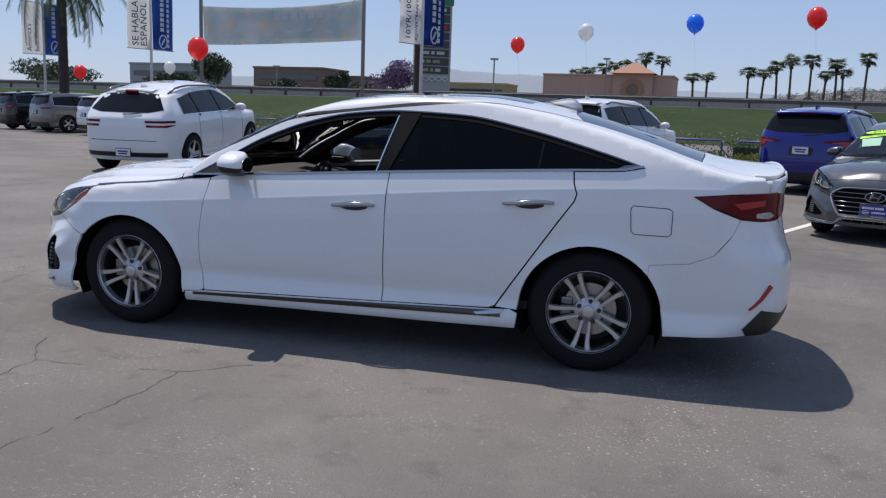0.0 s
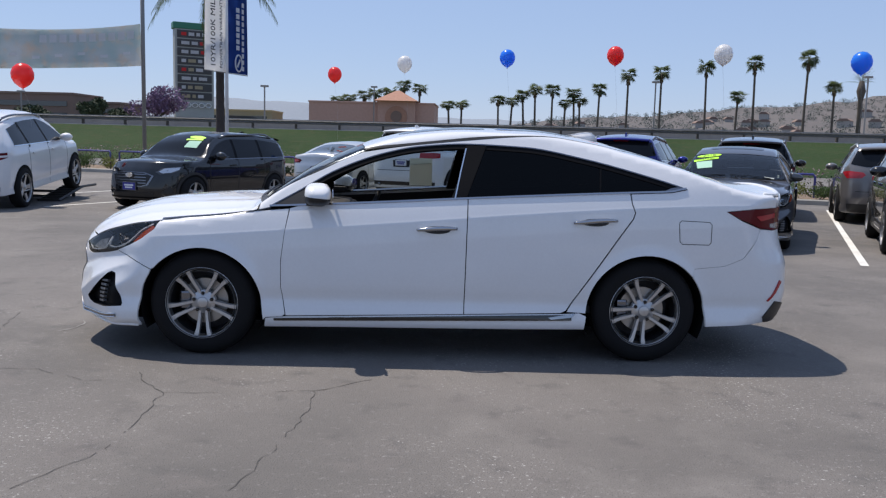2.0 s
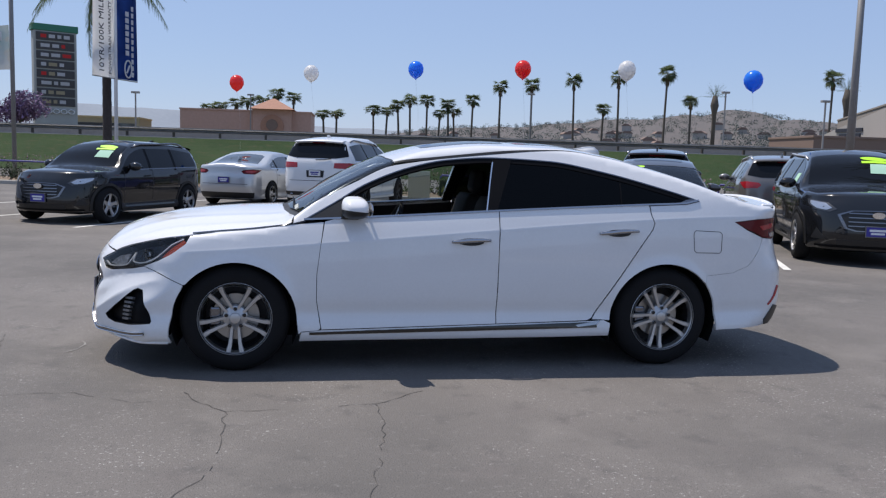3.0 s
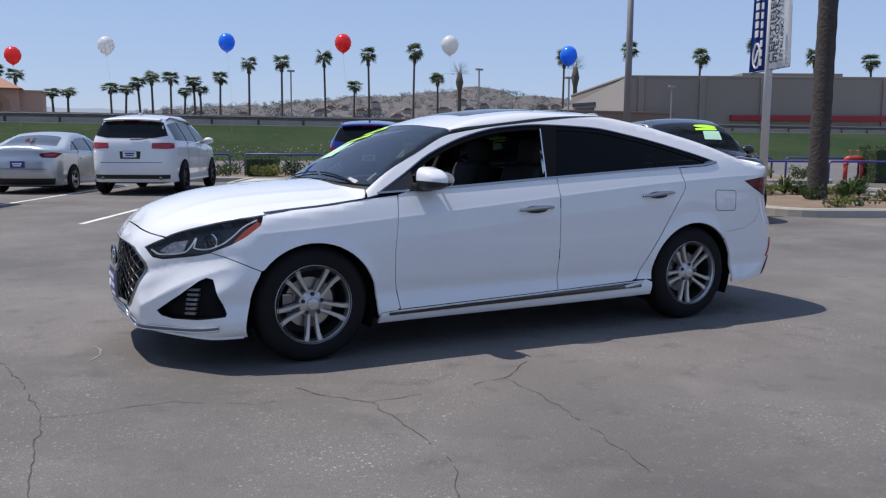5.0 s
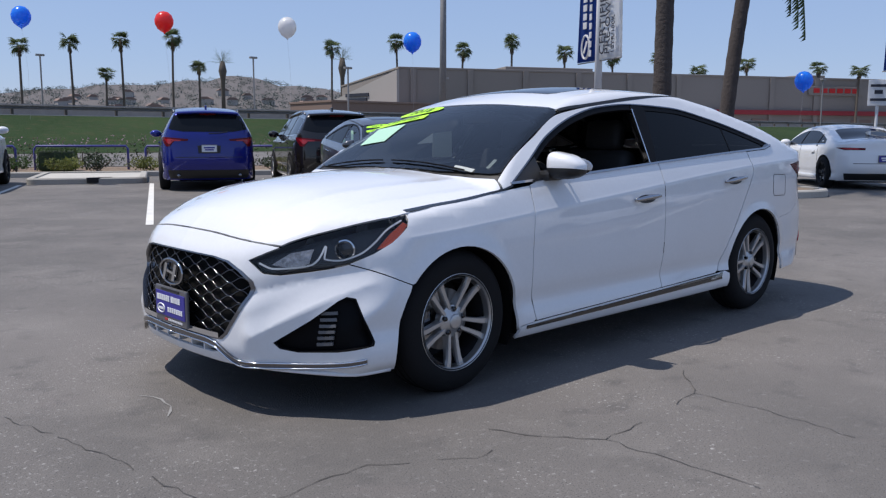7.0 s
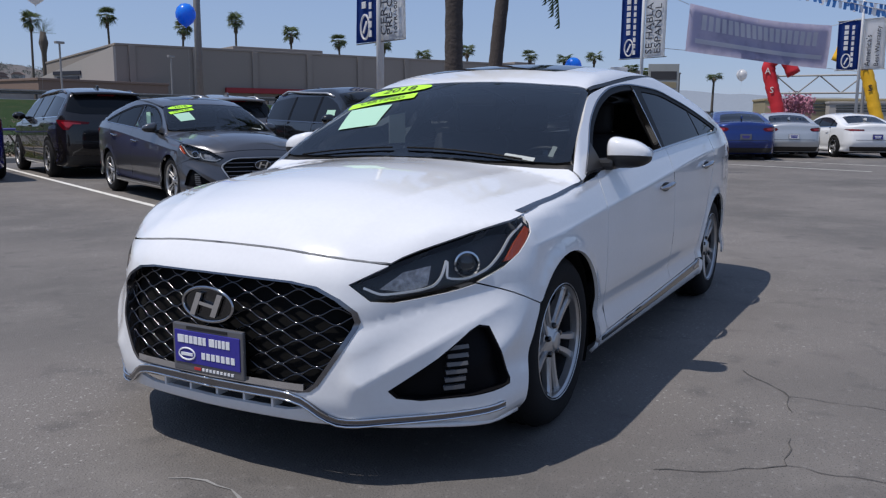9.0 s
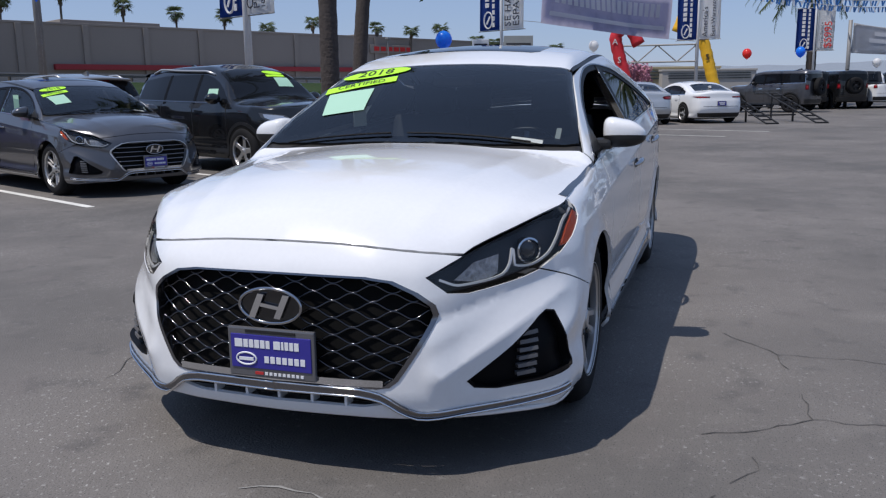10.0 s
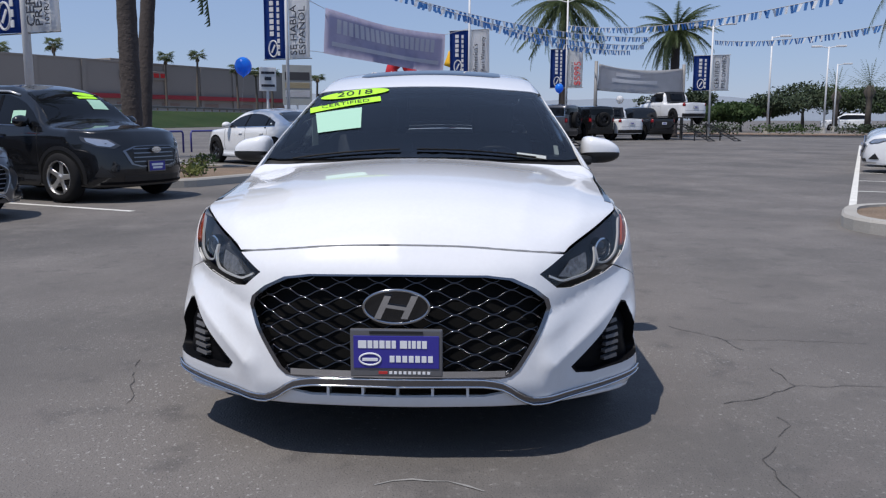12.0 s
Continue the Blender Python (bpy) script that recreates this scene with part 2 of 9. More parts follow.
class Shell:
    """The outer surface of a vehicle: nose towards -x, left side towards -y."""

    deck = 99.0  # behind this the top is sought from the deck's height
    R = 1.1  # metres per radian in the wrapped front and rear views

    def __init__(self, width, top, front, rear, fx, rx, k=0.05):
        self.width, self.top_f, self.front_f, self.rear_f, self.fx, self.rx, self.k = width, top, front, rear, fx, rx, k

    def f(self, P):
        x, y, z = P[:, 0], np.abs(P[:, 1]), P[:, 2]
        v = smooth_max(y - self.width(x, z), z - self.top_f(x, y), self.k)
        v = smooth_max(v, self.front_f(y, z) - x, self.k)
        return smooth_max(v, x - self.rear_f(y, z), self.k)

    def grad(self, P):
        e = 2e-3
        g = np.stack([self.f(P + np.eye(3)[i] * e) - self.f(P - np.eye(3)[i] * e) for i in range(3)], 1)
        return g / np.maximum(np.linalg.norm(g, axis=1, keepdims=True), 1e-9)

    def cast(self, O, D, far=4.0):
        lo, hi = np.zeros(len(O)), np.full(len(O), far)
        for _ in range(34):
            mid = (lo + hi) / 2
            ins = self.f(O + D * mid[:, None]) < 0
            lo, hi = np.where(ins, mid, lo), np.where(ins, hi, mid)
        return O + D * lo[:, None]

    def at(self, mode, uv, sgn=-1):
        uv = np.asarray(uv, float)
        a, b, z0 = uv[:, 0], uv[:, 1], np.zeros(len(uv))
        if mode == "side":
            return self.cast(np.stack([a, z0, b], 1), np.tile((0.0, sgn, 0.0), (len(uv), 1)))
        if mode == "top":
            return self.cast(np.stack([a, b, np.where(a > self.deck, 1.02, 0.35)], 1), np.tile((0.0, 0.0, 1.0), (len(uv), 1)))
        th, s = a / self.R, -1 if mode == "front" else 1
        c = self.fx if mode == "front" else self.rx
        return self.cast(np.stack([z0 + c, z0, b], 1), np.stack([s * np.cos(th), np.sin(th), z0], 1))

    def wrap(self, mode, pts):
        """Wrapped coordinates of points given roughly as x, y, z."""
        c, s = (self.fx, -1) if mode == "front" else (self.rx, 1)
        return [(self.R * math.atan2(y, s * (x - c)), z) for x, y, z in pts]

    def panel(self, name, mode, outer, holes=(), step=0.04, off=0.0, sgn=-1, thick=0.014, material=None, parent=None, label="", flat=False, lines=()):
        """A sheet of the surface inside an outline, with its edges folded in."""
        loops = [resample(outer, step)] + [resample(h, step) for h in holes]
        pts = np.concatenate(loops)
        edges, n = [], 0
        for lp in loops:
            edges += [(n + i, n + (i + 1) % len(lp)) for i in range(len(lp))]
            n += len(lp)
        for ln in lines:
            q = np.asarray(ln, float)
            ok = inside(loops[0], q) & (np.min(np.hypot(q[:, None, 0] - pts[None, :, 0], q[:, None, 1] - pts[None, :, 1]), 1) > 0.008)
            edges += [(n + i, n + i + 1) for i in range(len(q) - 1) if ok[i] and ok[i + 1]]
            keepq = np.cumsum(ok) - 1
            edges = [e for e in edges if e[0] < n] + [(n + int(keepq[a - n]), n + int(keepq[b - n])) for a, b in edges if a >= n]
            pts = np.concatenate([pts, q[ok]])
            n = len(pts)
        lo, hi = loops[0].min(0), loops[0].max(0)
        gx, gy = np.meshgrid(np.arange(lo[0], hi[0], step), np.arange(lo[1], hi[1], step * 0.87))
        gx[1::2] += step / 2
        g = np.stack([gx.ravel(), gy.ravel()], 1)
        g = g[inside(loops[0], g)]
        for h in loops[1:]:
            g = g[~inside(h, g)]
        if len(g):
            d = np.min(np.hypot(g[:, None, 0] - pts[None, :, 0], g[:, None, 1] - pts[None, :, 1]), 1)
            g = g[d > step * 0.45]
        allp = np.concatenate([pts, g]) if len(g) else pts
        vs, _, fs, ov, _, _ = geometry.delaunay_2d_cdt([Vector(p) for p in allp], edges, [], 0, 1e-7)
        uv = np.array([tuple(v) for v in vs])
        tri = np.array([tuple(f) for f in fs])
        cen = uv[tri].mean(1)
        keep = inside(loops[0], cen)
        for h in loops[1:]:
            keep &= ~inside(h, cen)
        tri = tri[keep]
        P = self.at(mode, uv, sgn)
        N = self.grad(P)
        P = P + N * off
        tn = np.cross(P[tri[:, 1]] - P[tri[:, 0]], P[tri[:, 2]] - P[tri[:, 0]])
        flip = np.einsum("ij,ij->i", tn, N[tri[:, 0]]) < 0
        tri[flip] = tri[flip][:, ::-1]
        count = {}
        for t in tri:
            for i in range(3):
                count[(t[i], t[(i + 1) % 3])] = 1
        rim = [(a, b) for a, b in count if (b, a) not in count]
        nv = len(P)
        ring = sorted({a for e in rim for a in e})
        ix = {a: i for i, a in enumerate(ring)}
        V = [P, P[ring], P[ring] - N[ring] * thick]
        nr = len(ring)
        quads = [(nv + ix[b], nv + ix[a], nv + nr + ix[a], nv + nr + ix[b]) for a, b in rim]
        side = np.zeros((nr, 3))
        for a, b in rim:
            o = np.cross(P[b] - P[a], N[a])
            o /= max(np.linalg.norm(o), 1e-9)
            side[ix[a]] += o
            side[ix[b]] += o
        side /= np.maximum(np.linalg.norm(side, axis=1, keepdims=True), 1e-9)
        me = bpy.data.meshes.new(name)
        me.from_pydata(np.concatenate(V).tolist(), [], [tuple(map(int, t)) for t in tri] + [tuple(map(int, q)) for q in quads])
        me.shade_smooth()
        if not flat:
            me.normals_split_custom_set_from_vertices(np.concatenate([N, side, side]).tolist())
        return link(name, me, material, parent, label)

    def strip(self, name, mode, line, width, off=0.004, sgn=-1, thick=0.008, material=None, parent=None, label="", ends=None, step=0.05):
        """A band along a line drawn on the surface; ends: width factors at its two ends."""
        p = np.asarray(line, float)
        d = np.gradient(p, axis=0)
        d /= np.maximum(np.hypot(d[:, 0], d[:, 1])[:, None], 1e-9)
        nrm = np.stack([-d[:, 1], d[:, 0]], 1)
        w = np.full(len(p), width / 2) if ends is None else width / 2 * np.linspace(ends[0], ends[1], len(p))
        poly = np.concatenate([p + nrm * w[:, None], (p - nrm * w[:, None])[::-1]])
        return self.panel(name, mode, [tuple(q) for q in poly], step=step, off=off, sgn=sgn, thick=thick, material=material, parent=parent, label=label)

# ---- the lot: u runs along the aisle, v across it towards the freeway ----
U, V = Vector((0.916, -0.400, 0)), Vector((0.400, 0.916, 0))
GRID = -23.6


def uv(u, v, z=0.0):
    return Vector((0.9168 * u + 0.4004 * v, -0.4004 * u + 0.9168 * v, z))


FN, FT = Vector((0.087, 0.996, 0)), Vector((0.996, -0.087, 0))  # across and along the freeway


def ft(t, n, z=0.0):
    return FT * t + FN * n + Vector((0, 0, z))


def node_mix(nt, fac, a, bcol):
    c = nt.nodes.new("ShaderNodeMix")
    c.data_type = "RGBA"
    for key, v in (("A", a), ("B", bcol)):
        if isinstance(v, tuple):
            c.inputs[key].default_value = (*v, 1)
        else:
            nt.links.new(v, c.inputs[key])
    nt.links.new(fac, c.inputs["Factor"])
    return c.outputs["Result"]


def node_noise(nt, tc, scale, detail, lo, hi, rough=0.55):
    n = nt.nodes.new("ShaderNodeTexNoise")
    n.inputs["Scale"].default_value, n.inputs["Detail"].default_value, n.inputs["Roughness"].default_value = scale, detail, rough
    nt.links.new(tc.outputs["Object"], n.inputs["Vector"])
    r = nt.nodes.new("ShaderNodeMapRange")
    r.inputs["From Min"].default_value, r.inputs["From Max"].default_value = lo, hi
    nt.links.new(n.outputs["Fac"], r.inputs["Value"])
    return r.outputs["Result"]


def asphalt_material():
    """Worn asphalt: pale and dark patches, stones of the mix showing as flecks, a slight sheen."""
    m = mat("asphalt", (0.115, 0.112, 0.112), rough=0.78, bump=0.55, scale=110, bump_dist=0.008, spec=0.3)
    nt = m.node_tree
    b = nt.nodes["Principled BSDF"]
    tc = nt.nodes.new("ShaderNodeTexCoord")
    nn = lambda *a: node_noise(nt, tc, *a)
    col = node_mix(nt, nn(0.35, 6, 0.36, 0.64), (0.102, 0.096, 0.090), (0.160, 0.147, 0.136))
    col = node_mix(nt, nn(0.9, 7, 0.52, 0.76, 0.65), col, (0.190, 0.176, 0.162))
    col = node_mix(nt, nn(2.2, 6, 0.55, 0.75, 0.6), col, (0.144, 0.130, 0.122))
    col = node_mix(nt, nn(4.5, 5, 0.56, 0.78), col, (0.092, 0.087, 0.083))
    col = node_mix(nt, nn(26, 3, 0.60, 0.78), col, (0.19, 0.18, 0.172))
    both_ = nt.nodes.new("ShaderNodeMath")
    both_.operation = "MULTIPLY"
    nt.links.new(nn(52, 2, 0.61, 0.70), both_.inputs[0])
    nt.links.new(nn(0.7, 7, 0.46, 0.66, 0.68), both_.inputs[1])
    col = node_mix(nt, both_.outputs[0], col, (0.46, 0.45, 0.43))
    col = node_mix(nt, nn(150, 2, 0.58, 0.70), col, (0.045, 0.044, 0.045))
    nt.links.new(col, b.inputs["Base Color"])
    return m


def grass_material(name, a, bcol, c):
    m = mat(name, a, rough=0.9, bump=0.7, scale=6, bump_dist=0.15, spec=0.1)
    nt = m.node_tree
    tc = nt.nodes.new("ShaderNodeTexCoord")
    col = node_mix(nt, node_noise(nt, tc, 0.12, 5, 0.38, 0.62), a, bcol)
    col = node_mix(nt, node_noise(nt, tc, 1.3, 5, 0.52, 0.72), col, c)
    nt.links.new(col, nt.nodes["Principled BSDF"].inputs["Base Color"])
    return m


M.update(
    asphalt=asphalt_material(),
    grass=grass_material("ice_plant", (0.020, 0.040, 0.013), (0.030, 0.052, 0.018), (0.050, 0.054, 0.026)),
    drygrass=grass_material("dry_land", (0.14, 0.12, 0.075), (0.10, 0.105, 0.055), (0.19, 0.16, 0.11)),
    # dry brown slope, its colours greyed to carry the haze over the hill
    hill=grass_material("hillside", (0.138, 0.124, 0.120), (0.122, 0.115, 0.114), (0.100, 0.104, 0.104)),
    # pale blue-grey: distance haze painted into the ridges' base colour
    farhill=grass_material("haze_tinted_ridge", (0.23, 0.26, 0.30), (0.21, 0.24, 0.28), (0.19, 0.22, 0.25)),
    concrete=mat("concrete", (0.42, 0.40, 0.36), rough=0.85, bump=0.3, scale=60, bump_dist=0.004, vary=0.14, midscale=1.5),
    kerb=mat("kerb_concrete", (0.34, 0.325, 0.295), rough=0.85, bump=0.3, scale=60, bump_dist=0.004, vary=0.2, midscale=1.2),
    road=mat("freeway_concrete", (0.30, 0.29, 0.28), rough=0.8, vary=0.1, scale=3),
    soil=mat("bark_mulch", (0.20, 0.145, 0.10), rough=0.95, bump=0.9, scale=45, bump_dist=0.03, vary=0.35, midscale=3),
    linepaint=mat("line_paint", (0.62, 0.61, 0.57), rough=0.8, vary=0.22, scale=35, midscale=2.5),
    crack=mat("crack_filler", (0.062, 0.058, 0.055), rough=0.9, vary=0.3, scale=40),
    scuff=mat("pale_scuff", (0.25, 0.245, 0.235), rough=0.9, vary=0.2, scale=60),
    galv=mat("weathered_steel", (0.22, 0.215, 0.21), rough=0.6, metal=0.4, vary=0.15, scale=8),
    woodpost=mat("treated_post", (0.07, 0.06, 0.05), rough=0.9),
    bluerail=mat("blue_rail_paint", (0.05, 0.05, 0.22), rough=0.45),
)


def sheet(name, material, corners, z, label="", category="", parent=None):
    bm = bmesh.new()
    bm.faces.new([bm.verts.new((*Vector(c).to_2d(), z)) for c in corners])
    ob = part(name, bm, material, parent)
    return tagged(ob, label, category, "", "structure") if parent is None else ob


ground = sheet("ground", M["asphalt"], [(-3000, -3000), (3000, -3000), (3000, 3000), (-3000, 3000)], 0.0, "sunlit grey worn asphalt of a car lot", "ground")

# embankment, freeway and the land beyond: one profile drawn along the freeway
def along(name, material, profile, t0, t1, label, category, steps=2, smooth=False):
    bm = bmesh.new()
    rows = [[bm.verts.new(ft(t, n, z)) for n, z in profile] for t in np.linspace(t0, t1, steps)]
    for a, b in zip(rows, rows[1:]):
        for i in range(len(profile) - 1):
            bm.faces.new((a[i], b[i], b[i + 1], a[i + 1]))
    bmesh.ops.recalc_face_normals(bm, faces=bm.faces)
    return tagged(part(name, bm, material, smooth=smooth), label, category, "", "structure")


emb_n = [(50, 0.02), (52, 0.25), (56, 0.95), (60, 1.65), (63.5, 2.2), (65, 2.45), (66.2, 2.55)]
along("embankment", M["grass"], emb_n, -600, 600, "green ice-plant embankment below the freeway", "embankment", 200)
along("freeway", M["road"], [(66.0, 2.2), (66.2, 2.6), (98, 2.6), (98.2, 2.2)], -600, 600, "pale concrete freeway on its embankment", "road")
along("far_land", M["drygrass"], [(98, 2.3), (400, 2.0), (2900, 2.0)], -2900, 2900, "dry land beyond the freeway", "ground")

# kerbed islands
def island(name, pts, label, h=0.15, top=None, kerb=0.16):
    """A raised bed with a concrete kerb; pts: its outline, counter-clockwise."""
    ob = thing(name, label, "island", kind="structure")
    p = [Vector(q) for q in pts]
    n = len(p)
    inner = []
    for i in range(n):
        d1, d2 = (p[i] - p[i - 1]).normalized(), (p[(i + 1) % n] - p[i]).normalized()
        nr = Vector((-(d1 + d2).y, (d1 + d2).x, 0)).normalized()
        inner.append(p[i] + nr * kerb)
    bm = bmesh.new()
    rows = [[bm.verts.new((q.x, q.y, z)) for q in ring] for ring, z in ((p, -0.02), (p, h - 0.03), ([a.lerp(b, 0.15) for a, b in zip(p, inner)], h), (inner, h), (inner, h - 0.06))]
    for a, b in zip(rows, rows[1:]):
        for i in range(n):
            j = (i + 1) % n
            bm.faces.new((a[i], a[j], b[j], b[i]))
    bmesh.ops.recalc_face_normals(bm, faces=bm.faces)
    part("kerb", bm, M["kerb"], ob)
    bm = bmesh.new()
    bm.faces.new([bm.verts.new((q.x, q.y, h - 0.03)) for q in inner])
    part("bed", bm, top or M["soil"], ob)
    return ob


def rounded(u0, v0, u1, v1, r, n=6):
    out = []
    for cu, cv, a0 in ((u1 - r, v0 + r, -90), (u1 - r, v1 - r, 0), (u0 + r, v1 - r, 90), (u0 + r, v0 + r, 180)):
        for i in range(n + 1):
            a = radians(a0 + 90 * i / n)
            out.append(uv(cu + r * math.cos(a), cv + r * math.sin(a)))
    return out


island("planter_island", rounded(6.1, 8.1, 10.6, 18.5, 0.9), "raised planter bed with mulch and a concrete kerb")
island("planter_island", rounded(10.9, 13.0, 11.9, 17.5, 0.4), "narrow raised planter bed between parking stalls")
island("corner_island", rounded(5.0, -7.0, 7.6, -2.15, 1.0), "kerbed corner island with mulch at the stall ends")
island("edge_planter", rounded(-40, 20.2, 13.5, 24.6, 0.3), "long planter strip with mulch along the lot's edge")
island("concrete_pad", rounded(-5.1, 16.6, -2.45, 20.2, 0.25), "plain concrete pad between parking stalls", top=M["concrete"])
island("end_island", rounded(60, -52, 70, 30, 1.0), "far end island with hedges and a red kerb")

# painted stall lines
for u, v0, v1 in ((-8.1, 6.5, 18), (-5.2, 6.7, 16.5), (-2.33, 6.7, 16.5), (0.49, 6.1, 18), (3.36, 6.1, 18), (16.6, 6.0, 14), (19.4, 6.0, 14), (-13.8, 6.5, 18), (-10.9, 6.5, 18)):
    sheet("stall_line", M["linepaint"], [uv(u - 0.05, v0), uv(u + 0.05, v0), uv(u + 0.05, v1), uv(u - 0.05, v1)], 0.004, "worn white painted stall line", "line")
sheet("stall_line", M["linepaint"], [uv(7.7, -2.3), uv(40, -2.3), uv(40, -2.2), uv(7.7, -2.2)], 0.004, "worn white painted stall line", "line")
for k in range(6):
    sheet("stall_line", M["linepaint"], [uv(8.4 + 2.75 * k, -8), uv(8.5 + 2.75 * k, -8), uv(8.5 + 2.75 * k, -2.3), uv(8.4 + 2.75 * k, -2.3)], 0.004, "worn white painted stall line", "line")

# cracks in the asphalt
def crack(pts, w, material, label="thin dark crack in the asphalt", seed=0):
    rng = random.Random(seed)
    p = [Vector((x, y, 0)) for x, y in pts]
    fine = []
    for a, b in zip(p, p[1:]):
        n = max(2, int((b - a).length / 0.05))
        nr = Vector((-(b - a).y, (b - a).x, 0)).normalized()
        for i in range(n):
            fine.append(a.lerp(b, i / n) + nr * rng.uniform(-0.014, 0.014) * (1 if i else 0))
    fine.append(p[-1])
    bm = bmesh.new()
    rows = []
    for i, q in enumerate(fine):
        d = fine[min(i + 1, len(fine) - 1)] - fine[max(i - 1, 0)]
        nr = Vector((-d.y, d.x, 0)).normalized()
        h = w * rng.uniform(0.25, 1.0) / 2
        rows.append((bm.verts.new(q + nr * h + Vector((0, 0, 0.003))), bm.verts.new(q - nr * h + Vector((0, 0, 0.003)))))
    run = 0
    for a, b in zip(rows, rows[1:]):
        run = run - 1 if run else (-rng.randrange(1, 4) if rng.random() < 0.12 else 0)
        if run >= 0:
            bm.faces.new((a[0], a[1], b[1], b[0]))
        run = 0 if run < -5 else run
        if run < 0 and rng.random() < 0.45:
            run = 0
    return tagged(part("asphalt_crack", bm, material), label, "crack", "", "structure")


for i, (w, pts) in enumerate((
        (0.007, [(-1.65, -1.31), (-1.56, -1.50), (-1.39, -1.70), (-1.06, -1.68), (-0.60, -1.61), (-0.45, -1.50), (-0.30, -1.37)]),
        (0.005, [(-0.60, -1.61), (-0.58, -1.96), (-0.64, -2.40), (-0.75, -3.02), (-0.80, -3.6)]),
        (0.005, [(-1.39, -1.70), (-1.37, -2.28), (-1.41, -2.64), (-1.58, -2.98), (-1.75, -3.4)]),
        (0.006, [(-3.10, 0.3), (-3.01, -0.09), (-2.88, -0.71), (-2.82, -1.27), (-2.85, -1.72), (-2.88, -2.16), (-2.95, -2.7)]),
        (0.005, [(-2.82, -1.27), (-2.64, -1.31), (-2.49, -1.29), (-2.24, -1.28), (-1.9, -1.5), (-1.6, -1.45)]),
        (0.006, [(-0.78, 1.34), (-0.88, 1.50), (-1.25, 1.39), (-1.63, 1.24), (-1.84, 1.18)]),
        (0.016, [(13.35, -3.42), (12.07, -5.34), (11.12, -7.17)]), (0.016, [(20.47, -4.44), (18.35, -7.17), (15.82, -9.14)]),
        (0.03, [(-8.4, 4.5), (-8.31, 5.59), (-8.26, 6.26), (-8.2, 7.01), (-8.0, 8.2)]))):
    crack(pts, w, M["crack"], seed=i)
crack([(-2.52, 0.06), (-2.47, -0.06), (-2.48, -0.18), (-2.55, -0.30)], 0.014, M["scuff"], "pale chalk scuff on the asphalt", 40)
crack([(-3.4, -1.0), (-3.36, -1.06), (-3.33, -1.2)], 0.02, M["scuff"], "pale chalk scuff on the asphalt", 41)

